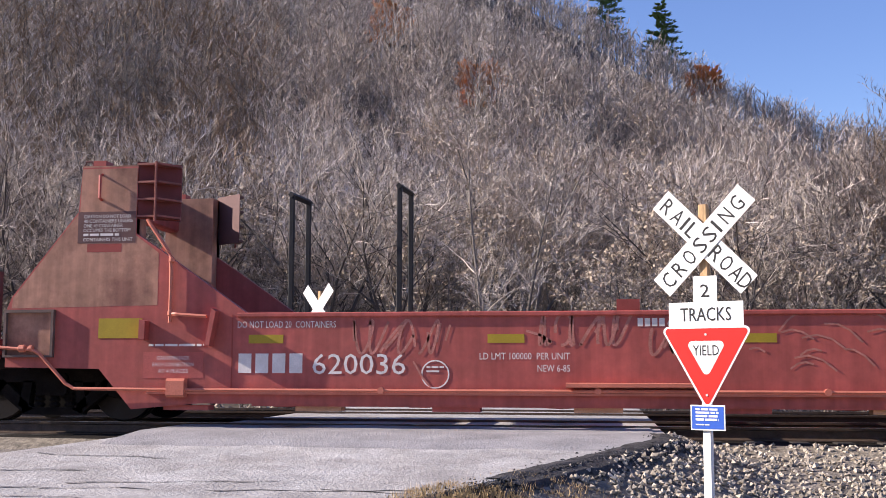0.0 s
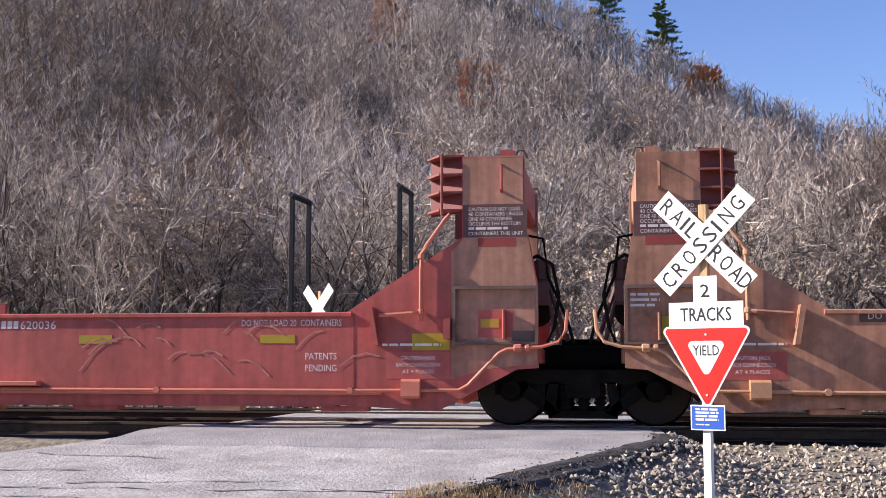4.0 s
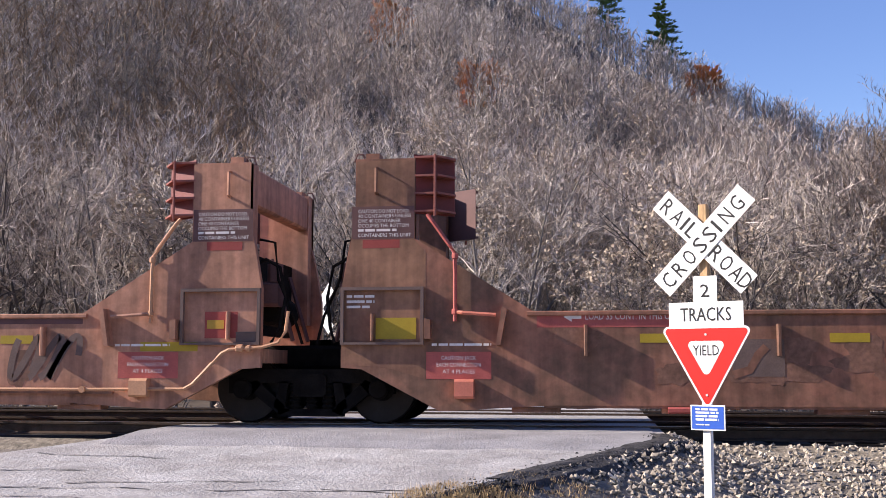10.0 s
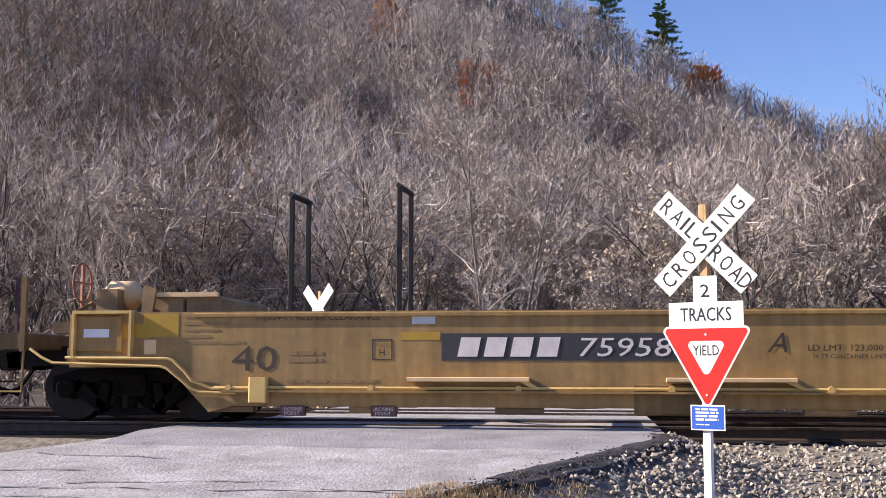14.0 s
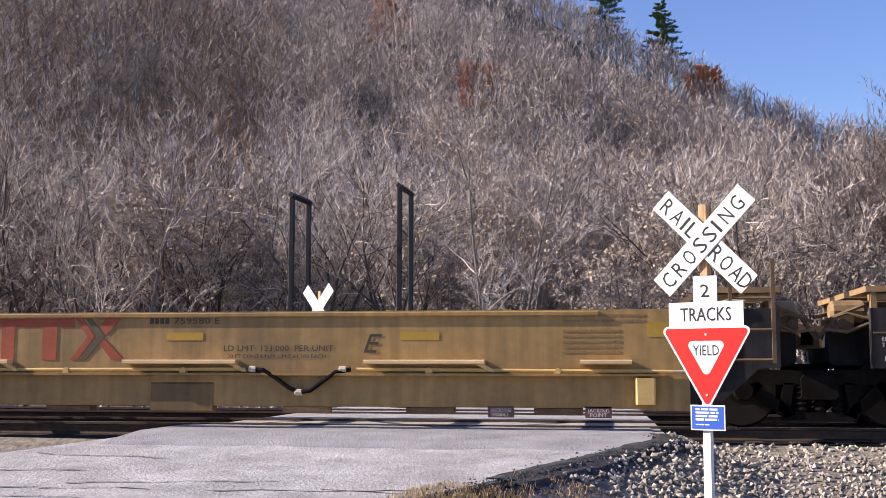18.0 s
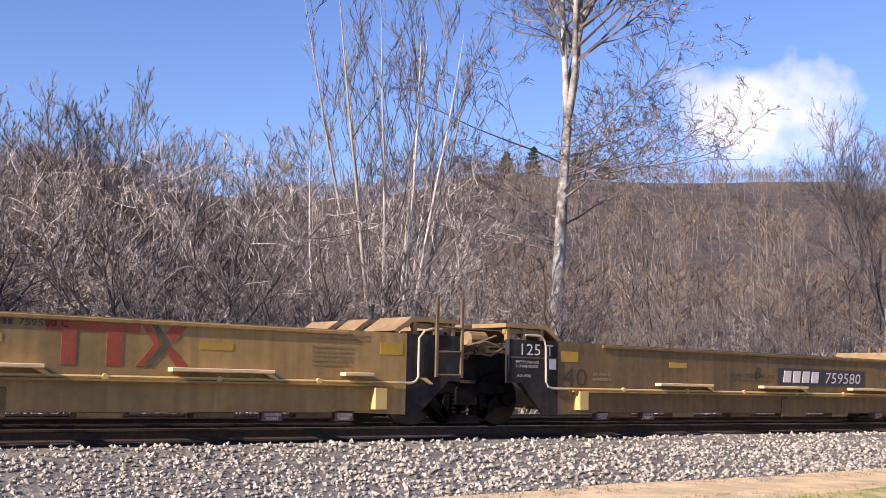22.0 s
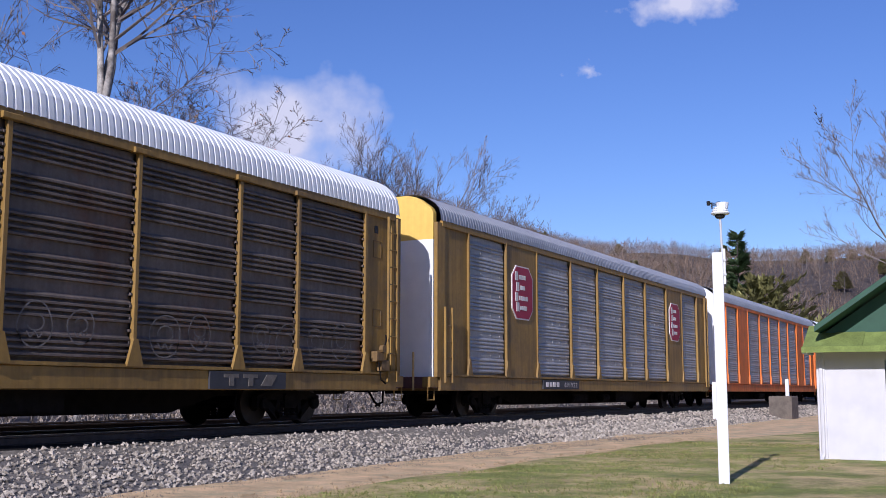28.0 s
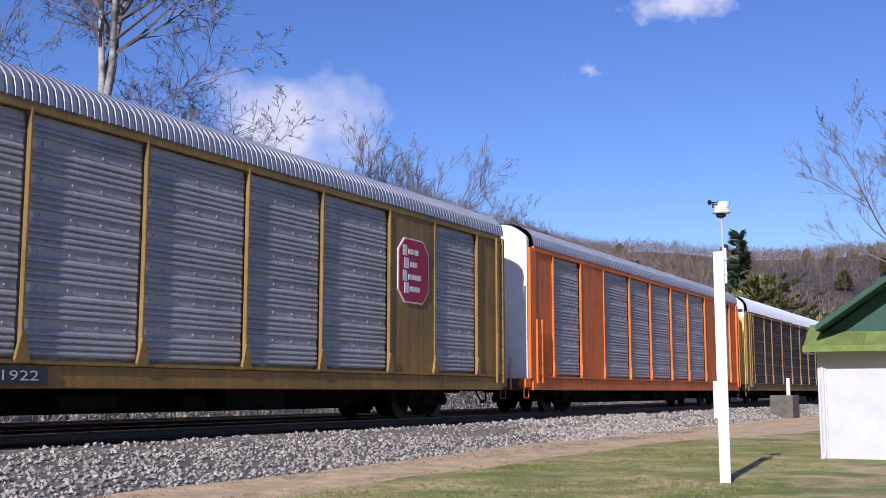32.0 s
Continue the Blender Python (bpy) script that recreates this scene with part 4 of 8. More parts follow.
def marks_rust(u, L):
    patch(u, 3.3, 5.10, 1.29, 1.43, "mark_dark", "maroon painted strip")
    lettering("DO NOT LOAD 20 CONTAINERS", 3.40, 1.325, 0.075, "letter_white", u, -1.608, 1.6)
    number_strip(u, 8.36, 9.58, "D", 8.43)
    patch(u, 11.56, 13.14, 1.30, 1.43, "mark_dark", "maroon painted strip")
    lettering("DO NOT LOAD 20 CONTAINERS", 11.62, 1.325, 0.075, "letter_white", u, -1.608, 1.45)
    patch(u, 6.62, 7.44, 0.96, 1.18, "mark_dark", "maroon paint patch")
    patch(u, 7.44, 7.96, 0.98, 1.42, "warn_red", "red repainted patch", 0.001)
    patch(u, 7.78, 8.22, 0.62, 1.09, "mark_grey", "dark grey paint patch", 0.002)
    brush_strokes(u, "rust", [[(7.74, 0.70), (7.9, 0.76), (8.0, 0.92), (8.1, 1.0)]], 0.05, -1.607, "bare rust sweep through the patch")
    patch(u, 10.03, 10.36, 1.12, 1.38, "rust_dim", "brown paint patch")
    lettering("26FT", 10.08, 1.21, 0.09, "mark_dark", u, -1.608, 0.24)
    patch(u, 6.17, 6.5, 1.16, 1.36, "rust_dim", "brown paint patch")
    reflectors(u, 4.56, 6.98, 9.53, 11.96)
    side_posts(u, "rust", 3.8, 6.03, 8.28, 10.40, 12.44)
    brush_strokes(u, "mark_dark", [[(4.45, 0.98), (4.52, 0.90), (4.62, 0.99)], [(4.72, 1.0), (4.70, 0.93), (4.80, 0.92), (4.86, 0.99)], [(5.2, 1.16), (5.35, 1.22), (5.6, 1.23), (5.72, 1.18)],
                                   [(8.62, 0.98), (8.80, 1.02), (9.02, 1.01)], [(8.66, 0.95), (8.86, 0.82), (8.96, 0.75)], [(9.12, 1.0), (9.10, 0.86)], [(9.24, 1.0), (9.26, 0.84)], [(9.42, 0.93), (9.50, 1.0), (9.62, 0.98), (9.66, 0.90)]], 0.010)
    brush_strokes(u, "mark_dark", [[(11.20, 0.76), (11.42, 0.83), (11.58, 0.84)], [(11.50, 0.95), (11.62, 0.78), (11.78, 0.72), (11.86, 0.88), (11.88, 1.0)], [(12.16, 0.98), (11.98, 0.99), (11.94, 0.90), (12.14, 0.85), (12.12, 0.76), (11.9, 0.77)]], 0.010)
    stains(u, 4.6, 6.6, 71, 7)
    stains(u, 9.8, 11.2, 72, 5)


def marks_rust_e(u, L):
    patch(u, 3.02, 4.90, 1.28, 1.43, "mark_dark", "maroon painted strip")
    lettering("DO NOT LOAD 20 CONTAINERS", 3.45, 1.315, 0.075, "mark_redp", u, -1.608, 1.4)
    patch(u, 4.11, 5.24, 0.51, 1.28, "mark_dark", "large maroon paint patch", 0.001)
    number_strip(u, 8.3, 9.6, "E", 8.38)
    patch(u, 7.70, 8.20, 0.64, 1.07, "mark_grey", "dark grey paint patch", 0.002)
    brush_strokes(u, "rust", [[(7.72, 0.68), (7.9, 0.74), (8.02, 0.92), (8.14, 1.0)]], 0.05, -1.607, "bare rust sweep through the patch")
    patch(u, 7.56, 8.04, 1.29, 1.37, "mark_redp", "red repainted strip")
    patch(u, 6.07, 6.36, 1.13, 1.34, "rust_dim", "brown paint patch")
    patch(u, 9.95, 10.29, 1.12, 1.40, "rust_dim", "brown paint patch")
    lettering("26FT", 10.0, 1.21, 0.09, "mark_dark", u, -1.608, 0.24)
    patch(u, 11.9, 13.13, 1.31, 1.42, "mark_dark", "maroon painted strip")
    reflectors(u, 4.40, 6.94, 9.46, 11.98)
    side_posts(u, "rust", 3.76, 5.96, 8.26, 10.38, 12.58)
    brush_strokes(u, "ledge", zigzag(3.5, 0.80, 0.75, 0.42, 4, 31), 0.030)
    brush_strokes(u, "mark_grey", zigzag(5.3, 0.66, 1.1, 0.52, 4, 35), 0.05)
    brush_strokes(u, "mark_grey", zigzag(12.2, 0.6, 0.85, 0.55, 3, 37), 0.045)
    brush_strokes(u, "mark_dark", [[(6.5 + 0.47 * c + 0.22 * math.cos(a * 0.6), 0.89 + 0.13 * math.sin(a * 0.6)) for a in range(11)] for c in range(3)], 0.009)
    stains(u, 5.3, 7.6, 73, 12)
    stains(u, 8.4, 13.0, 74, 14)


def marks_last(u, L):
    patch(u, 3.02, 5.05, 1.24, 1.43, "warn_red", "red repainted strip")
    part("painted_arrow", Geo().plate([(3.35, 1.37), (3.45, 1.43), (3.45, 1.395), (3.57, 1.395), (3.57, 1.345), (3.45, 1.345), (3.45, 1.31)], -1.608, -1.6), "letter_white", u)
    lettering("LOAD 35 CONT. IN THIS CORNER", 3.62, 1.335, 0.085, "letter_white", u, -1.608, 1.3)
    number_strip(u, 8.2, 9.66, "A", 8.25)
    patch(u, 5.38, 5.99, 0.64, 1.09, "mark_grey", "dark grey paint patch", 0.002)
    brush_strokes(u, "rust_red", [[(5.38, 0.66), (5.58, 0.72), (5.68, 0.9), (5.78, 1.0)]], 0.05, -1.607, "bare rust sweep through the patch")
    patch(u, 8.44, 9.48, 0.95, 1.11, "mark_redp", "faded red paint patch")
    patch(u, 8.44, 9.48, 0.68, 0.84, "mark_redp", "faded red paint patch")
    patch(u, 10.44, 12.41, 0.94, 1.28, "mark_grey", "long grey paint patch", 0.001)
    patch(u, 12.45, 13.3, 0.96, 1.30, "mark_grey", "grey paint patch", 0.001)
    patch(u, 11.5, 12.9, 1.34, 1.43, "mark_dark", "maroon painted strip")
    lettering("DO NOT LOAD 20 CONTAINERS", 11.55, 1.355, 0.06, "warn_red", u, -1.608, 1.3)
    letter_blocks(u, 10.23, 0.69, 0.15, 0.22, 4, 0.045)
    lettering("620036", 11.18, 0.69, 0.23, "letter_white", u, -1.608, 1.1)
    lettering("LD LMT 100000 PER UNIT", 8.44, 0.565, 0.09, "letter_white", u, -1.608, 1.28)
    bars(8.49, 0.92, [(1.22, 0.05, 0.02)], "letter_white", u, -1.608)
    lettering("35FT", L - 3.72, 0.84, 0.10, "letter_white", u, -1.608)
    lettering("CONT", L - 3.80, 0.70, 0.10, "letter_white", u, -1.608)
    lettering("SUPPORT", L - 3.80, 0.56, 0.10, "letter_white", u, -1.608)
    reflectors(u, 4.28, 6.52, 9.19, 11.81)
    side_posts(u, "rust_red", 3.60, 5.90, 8.10, 10.33, 12.39)
    part("patch", Geo().plate([(L - 2.28, 0.24), (L - 2.28, 0.76), (L - 1.36, 0.76), (L - 1.85, 0.56)], -1.6045, -1.598), "warn_red", u, "red repainted corner")
    part("jacking_pad", Geo().box(12.47, 12.78, -1.70, -1.55, 0.36, 0.60, 0.02), "mark_dark", u)
    for x in (4.6, 7.6, 10.6, 13.2):
        part("jacking_pad", Geo().box(x, x + 0.5, -1.66, -1.40, 0.19, 0.27, 0.02), "warn_red", u, "red jacking pad")
    brush_strokes(u, "pipe_tan", zigzag(L - 2.45, 1.72, 1.3, 0.42, 5, 44), 0.014)
    part("route_card", Geo().box(L - 1.22, L - 1.05, -1.606, -1.599, 1.78, 1.98), "ledge", u, "faded routing card")
    stains(u, 3.4, 7.4, 75, 12)
    stains(u, 8.0, 13.0, 76, 9)


RED_J = (4.9, 20.9, 37.1, 53.19)
units = [red_well_unit(RED_J[0] - 16.6, 16.6, "red", "pipe_red", left_end=True, decor=marks_first),
         red_well_unit(RED_J[0], 16.0, "red", "pipe_red", decor=marks_second),
         red_well_unit(RED_J[1], 16.2, "rust", "pipe_tan", decor=marks_rust),
         red_well_unit(RED_J[2], 16.09, "rust", "pipe_tan", decor=marks_rust_e),
         red_well_unit(RED_J[3], 16.98, "rust_red", "pipe_tan", right_end=True, decor=marks_last)]
for u in units[1:]:
    truck(u, 0.0)


PIPE_Z = {"A": 0.485, "E": 0.70, "D": 0.50, "C": 0.70, "B": 0.66}      # height of the train pipe on each unit


def yellow_well_unit(at, length, letter, left_end=False, right_end=False):
    """One unit of the yellow articulated well car."""
    u = thing_on_train("yellow_well_car_unit", at, "yellow-brown steel well car unit with black ends", "freight car", "yellow well car units")
    L = length
    ta, ba = ([(1.0, 0.74), (1.0, 1.44), (1.75, 1.46)], [(2.92, 0.17), (2.36, 0.74)]) if left_end else ([(1.60, 1.46)], [(1.60, 0.22)])
    tb, bb = ([(1.0, 0.74), (1.0, 1.44), (1.75, 1.46)], [(2.92, 0.17), (2.36, 0.74)]) if right_end else ([(1.60, 1.46)], [(1.60, 0.22)])
    outline = ta + [(L - x, z) for x, z in reversed(tb)] + [(L - x, z) for x, z in bb[::-1]] + [(L - 3.3, 0.27), (3.3, 0.27)] + ba
    if left_end:
        outline = ta + [(L - x, z) for x, z in reversed(tb)] + [(L - x, z) for x, z in bb] + [(L - 3.3, 0.27), (3.3, 0.27), (2.92, 0.17), (2.36, 0.74)]
    if right_end:
        outline = ta + [(L - 1.75, 1.46), (L - 1.0, 1.44), (L - 1.0, 0.74), (L - 2.36, 0.74), (L - 2.92, 0.17), (L - 3.3, 0.27), (3.3, 0.27)] + ba
    well_sides(u, outline, "yellow_grimy" if right_end else "yellow", 2.9, L - 2.9)
    for x, way, end in ((0.0, 1, left_end), (L, -1, right_end)):
        def X(d, x=x, way=way):
            return x + way * d
        if not end:
            for s in (-1, 1):
                y0, y1 = (-1.604, -1.46) if s < 0 else (1.46, 1.604)
                part("end_plate", Geo().plate([(X(0.53), 0.74), (X(0.53), 1.46), (X(1.605), 1.46), (X(1.605), 0.20), (X(1.36), 0.22), (X(0.78), 0.74)], y0, y1), "joint_black", u, "black-painted end plate")
            deck = [(X(0.50), 1.66), (X(0.50), 1.73), (X(1.44), 1.73), (X(1.78), 1.50), (X(1.72), 1.47), (X(1.40), 1.66)]
            for y0, y1 in ((-1.5, -0.62), (-0.30, 0.30), (0.62, 1.5)):
                part("end_walkway", Geo().plate(deck, y0, y1), "walk_brown", u, "worn brown end walkway with a sloping flap")
            for d in (0.56, 0.92, 1.32):
                part("walkway_leg", Geo().box(min(X(d), X(d + 0.07)), max(X(d), X(d + 0.07)), -1.47, -1.40, 1.44, 1.67).box(min(X(d), X(d + 0.07)), max(X(d), X(d + 0.07)), 1.40, 1.47, 1.44, 1.67), "walk_brown", u)
            part("walkway_beam", Geo().box(min(X(0.55), X(1.38)), max(X(0.55), X(1.38)), -1.44, -1.36, 1.56, 1.64), "yellow", u)
            part("air_reservoir", Geo().disc((X(0.42), -0.8, 1.46), 0.14, "x", 0.22, 12, 0.04), "walk_brown", u)
            part("brake_lever", Geo().tube([(X(0.55), -1.2, 1.52), (X(0.2), -1.1, 1.38), (X(0.02), -1.05, 1.12)], 0.026, 6).tube([(X(0.5), -0.4, 1.5), (X(0.05), -0.6, 1.4)], 0.03, 5).tube([(X(0.6), -1.3, 1.3), (X(0.3), -1.35, 1.18), (X(0.05), -1.3, 1.22)], 0.022, 6), "grimy_brown", u, "grimy brown brake rods and hoses")
            part("valve_box", Geo().box(min(X(0.22), X(0.45)), max(X(0.22), X(0.45)), -1.05, -0.75, 1.20, 1.40, 0.03).disc((X(0.30), -1.08, 1.3), 0.06, "y", 0.03, 10), "grimy_brown", u)
            part("cross_bolster", Geo().box(min(X(0.2), X(1.5)), max(X(0.2), X(1.5)), -0.7, 0.7, 0.78, 1.25, 0.05), "joint_black", u)
            part("articulation", Geo().disc((x, 0, 1.15), 0.32, "z", 0.1, 14).box(min(X(0), X(0.6)), max(X(0), X(0.6)), -0.3, 0.3, 1.0, 1.3), "grimy_brown", u)
            part("air_hose", Geo().tube([(X(0.6), -1.2, 1.35), (X(0.35), -1.15, 1.42), (X(0.05), -1.1, 1.32)], 0.022, 6), "grimy_brown", u)
            low = PIPE_Z[letter]
            pp = [(X(0.83), -1.63, 1.54), (X(1.16), -1.64, 1.54), (X(1.25), -1.64, 1.47), (X(1.29), -1.64, 1.36)] if way > 0 else [(X(0.93), -1.60, 1.55), (X(1.15), -1.64, 1.55), (X(1.30), -1.64, 1.51), (X(1.40), -1.64, 1.40)]
            bx = 1.30 if way > 0 else 1.40
            pp += [(X(bx), -1.64, low + 0.10), (X(bx + 0.05), -1.64, low + 0.03), (X(bx + 0.14), -1.64, low), (X(1.85), -1.645, low)]
            part("brake_pipe", Geo().tube(pp, 0.020, 7), "pipe_cream", u)
            if way < 0:
                lad = Geo()
                for d in (1.12, 0.62):
                    lad.box(X(d) - 0.022, X(d) + 0.022, -1.75, -1.71, 0.80, 2.05)
                for z in (0.84, 1.20, 1.58):
                    lad.tube([(X(1.12), -1.73, z), (X(0.62), -1.73, z)], 0.018, 5)
                part("ladder", lad, "grimy_brown", u, "grimy brown side ladder")
            else:
                lettering("125", 0.76, 1.21, 0.19, "letter_white", u, -1.612, 0.43)
                lettering("T", 1.34, 1.21, 0.19, "letter_white", u, -1.612, 0.14)
                lettering("EMPTY LOAD 60%", 0.64, 1.07, 0.045, "letter_white", u, -1.61, 0.52)
                lettering("2 18 ADJ. BLOCK", 0.64, 1.0, 0.045, "letter_white", u, -1.61, 0.50)
                lettering("JACK HERE", 0.66, 0.84, 0.045, "letter_white", u, -1.61, 0.32)
                part("plate_edge", Geo().box(0.54, 1.60, -1.616, -1.604, 1.155, 1.175), "grimy_brown", u)
                part("route_card", Geo().box(1.40, 1.56, -1.612, -1.604, 0.98, 1.16), "sign_white", u, "white routing card")
        sb = 3.48 if end else 2.02
        part("step_box", Geo().box(min(X(sb), X(sb + 0.24)), max(X(sb), X(sb + 0.24)), -1.72, -1.58, 0.30, 0.62, 0.02), "pipe_yellow", u)
        part("reflector", Geo().box(min(X(1.68), X(2.1)), max(X(1.68), X(2.1)), -1.6045, -1.599, 1.12, 1.30), "amber_mark", u, "amber reflective patch")
        for d in ((3.87, 5.05) if end else (2.55, 3.75)):
            part("jacking_pad", Geo().box(min(X(d), X(d + 0.32)), max(X(d), X(d + 0.32)), -1.60, -1.50, 0.13, 0.27), "mark_dark", u)
            lettering("JACKING", min(X(d), X(d + 0.32)) + 0.03, 0.20, 0.045, "letter_white", u, -1.605, 0.26)
            lettering("POINT", min(X(d), X(d + 0.32)) + 0.06, 0.145, 0.045, "letter_white", u, -1.605, 0.2)
    low = PIPE_Z[letter]
    gap0, gap1 = (8.84, 10.29) if letter == "E" else (0.0, 0.0)
    hose = [(8.90, -1.66, low + 0.02), (9.08, -1.68, low + 0.01), (9.25, -1.68, low - 0.09), (9.42, -1.68, low - 0.21), (9.55, -1.67, low - 0.27), (9.70, -1.68, low - 0.25), (9.88, -1.68, low - 0.12), (10.02, -1.68, low - 0.02), (10.22, -1.66, low + 0.02)]
    if gap1:
        pipe_run(u, [(1.8, -1.645, low), (gap0, -1.645, low + 0.02)], "pipe_yellow")
        pipe_run(u, [(gap1, -1.645, low + 0.02), (L - 1.8, -1.645, low)], "pipe_yellow")
        part("air_hose", Geo().tube(hose, 0.028, 8), "under_black", u, "black rubber air hose")
        for x in (8.94, 10.12, 9.55):
            part("hose_clamp", Geo().disc((x, -1.665, low + 0.02 if x != 9.55 else low - 0.27), 0.042, "x", 0.05, 8, 0.012), "pipe_cream", u)
    else:
        pipe_run(u, [(3.0 if left_end else 1.8, -1.645, low), (L - (3.0 if right_end else 1.8), -1.645, low)], "pipe_yellow")
    part("side_rail", Geo().box(3.1 if left_end else 1.9, L - (3.1 if right_end else 1.9), -1.70, -1.6, low - 0.058, low - 0.03), "yellow", u)
    shelf = low + 0.085
    for x in ((5.53, 8.71, 11.6, 13.9) if left_end else (4.10, 7.21, 10.40, 13.1)):
        if x < L - 2.6:
            part("side_ledge", Geo().box(x, min(x + 1.52, L - 2.3), -1.75, -1.60, shelf, shelf + 0.055, 0.01), "ledge", u, "pale worn side ledge")
            part("ledge_bracket", Geo().plate([(x + 1.40, shelf), (x + 1.52, shelf), (x + 1.66, shelf - 0.09), (x + 1.60, shelf - 0.10)], -1.69, -1.64), "pipe_yellow", u)
    part("under_box", Geo().box(L * 0.5 - 0.45, L * 0.5 + 0.39, -1.62, -1.45, 0.17, 0.55, 0.02), "yellow_grimy", u, "grimy box under the side sill")
    for k in range(7):
        x = 3.2 + (L - 6.4) * k / 6
        if not gap0 < x < gap1:
            part("pipe_clamp", Geo().disc((x, -1.65, low), 0.042, "y", 0.03, 8).box(x - 0.05, x + 0.05, -1.66, -1.62, low - 0.04, low + 0.005), "pipe_yellow", u)
        part("under_pocket", Geo().box(x - 0.30, x + 0.30, -1.56, -1.35, 0.17, 0.262, 0.02), "walk_brown" if k % 3 == 1 else "grimy_brown", u)
    if left_end or right_end:
        x, way = (0.0, 1) if left_end else (L, -1)

        def X(d):
            return x + way * d
        truck(u, X(1.63))
        part("end_sill", Geo().box(min(X(-0.3), X(1.4)), max(X(-0.3), X(1.4)), -0.5, 0.5, 0.76, 1.04), "joint_black", u)
        part("platform", Geo().box(min(X(-0.24), X(0.33)), max(X(-0.24), X(0.33)), -1.5, 1.5, 0.98, 1.20, 0.02), "yellow_grimy", u)
        for s in (-1, 1):
            for d in (-0.24, 0.29):
                part("grab_rail", Geo().box(X(d) - 0.035, X(d) + 0.035, s * 1.52 - 0.03, s * 1.52 + 0.03, 0.95, 1.95), "yellow_grimy", u)
            part("stirrup", Geo().tube([(X(-0.24), s * 1.52, 0.98), (X(-0.24), s * 1.52, 0.42), (X(0.3), s * 1.52, 0.42), (X(0.3), s * 1.52, 0.98)], 0.018, 5), "yellow", u)
        part("end_deck", Geo().box(min(X(0.9), X(2.9)), max(X(0.9), X(2.9)), -1.48, 1.48, 0.80, 1.0), "yellow_grimy", u)
        part("valve_box", Geo().box(min(X(1.15), X(1.45)), max(X(1.15), X(1.45)), -1.2, -0.75, 1.44, 1.80), "walk_brown", u)
        part("container_stop", Geo().box(min(X(1.75), X(2.35)), max(X(1.75), X(2.35)), -1.1, 0.9, 1.46, 1.72, 0.04), "walk_brown", u)
        part("container_stop", Geo().box(min(X(2.4), X(2.9)), max(X(2.4), X(2.9)), -1.1, 0.9, 1.46, 1.70, 0.04), "walk_brown", u)
        if left_end:
            part("brake_wheel", Geo().ring((X(0.85), -1.0, 1.9), 0.27, "x", 0.02, 18).tube([(X(0.85), -1.26, 1.9), (X(0.85), -0.74, 1.9)], 0.014, 4).tube([(X(0.85), -1.0, 2.16), (X(0.85), -1.0, 1.2)], 0.03, 5), "rust_red", u, "dark red spoked brake wheel")
        part("air_reservoir", Geo().disc((X(1.36), -0.8, 1.74), 0.20, "x", 0.26, 16, 0.10), "ledge", u, "round cream air reservoir", smooth=True)
        fr = Geo()
        a, b = min(X(1.06), X(1.88)), max(X(1.06), X(1.88))
        fr.box(a, b, -1.70, -1.6, 1.44, 1.48).box(a, b, -1.70, -1.6, 0.86, 0.89).box(a, a + 0.035, -1.70, -1.6, 0.89, 1.44).box(b - 0.035, b, -1.70, -1.6, 0.89, 1.44)
        part("side_frame_box", fr, "pipe_yellow", u, "raised yellow frame on the side")
        part("brake_pipe", Geo().tube([(X(0.97), -1.66, 0.87), (X(1.2), -1.69, 0.86), (X(2.38), -1.69, 0.857), (X(2.46), -1.69, 0.83), (X(2.62), -1.69, 0.69), (X(2.72), -1.69, 0.57), (X(2.98), -1.66, 0.475), (X(3.5), -1.65, 0.48)], 0.02, 6), "pipe_yellow", u)
        part("stop_bar", Geo().box(min(X(1.95), X(2.85)), max(X(1.95), X(2.85)), -1.16, -1.08, 1.69, 1.75), "ledge", u)
        part("stop_rib", Geo().plate([(X(1.80), 1.46), (X(1.95), 1.46), (X(2.0), 1.80), (X(1.82), 1.84)], -1.2, -1.14), "walk_brown", u)
        part("brake_lever", Geo().tube([(X(0.9), -1.1, 1.1), (X(0.75), -1.0, 1.5), (X(1.05), -1.1, 1.62), (X(1.2), -1.0, 1.45)], 0.03, 6).box(min(X(0.55), X(0.95)), max(X(0.55), X(0.95)), -1.2, -0.7, 1.2, 1.36), "grimy_brown", u, "grimy brake gear on the end deck")
        part("side_box", Geo().box(min(X(1.0), X(1.72)), max(X(1.0), X(1.72)), -1.63, -1.55, 0.94, 1.42, 0.02), "yellow", u)
        part("data_plate", Geo().box(min(X(1.2), X(1.55)), max(X(1.2), X(1.55)), -1.637, -1.628, 1.13, 1.24), "sign_white", u, "white steel data plate")
        part("brake_pipe", Geo().tube([(X(0.47), -1.66, 0.985), (X(0.66), -1.70, 0.87), (X(0.82), -1.71, 0.80), (X(2.30), -1.71, 0.755), (X(2.40), -1.71, 0.72), (X(2.72), -1.70, 0.47), (X(2.82), -1.69, 0.43), (X(3.3), -1.65, 0.415)], 0.019, 6), "pipe_yellow", u)
        coupler(u, X(-0.55), -way)
    # writing
    x40 = 3.22 if left_end else 2.07 if letter in "EC" else 1.72
    lettering("40", x40, 0.70, 0.32, "letter_dark", u, -1.606, 0.60)
    bars(x40 + 0.75, 0.95, [(0.45, 0.05, 0.04), (0.45, 0.05, 0.04)], "letter_faint", u, -1.604)
    lettering(letter, 10.37 if letter == "E" else L * 0.33 if not (left_end or right_end) else (9.91 if left_end else L * 0.42), 0.93, 0.24, "letter_dark", u, -1.606, 0.24, 0.3)
    lx = 8.53 if letter == "E" else L * 0.375 if not left_end else 10.39
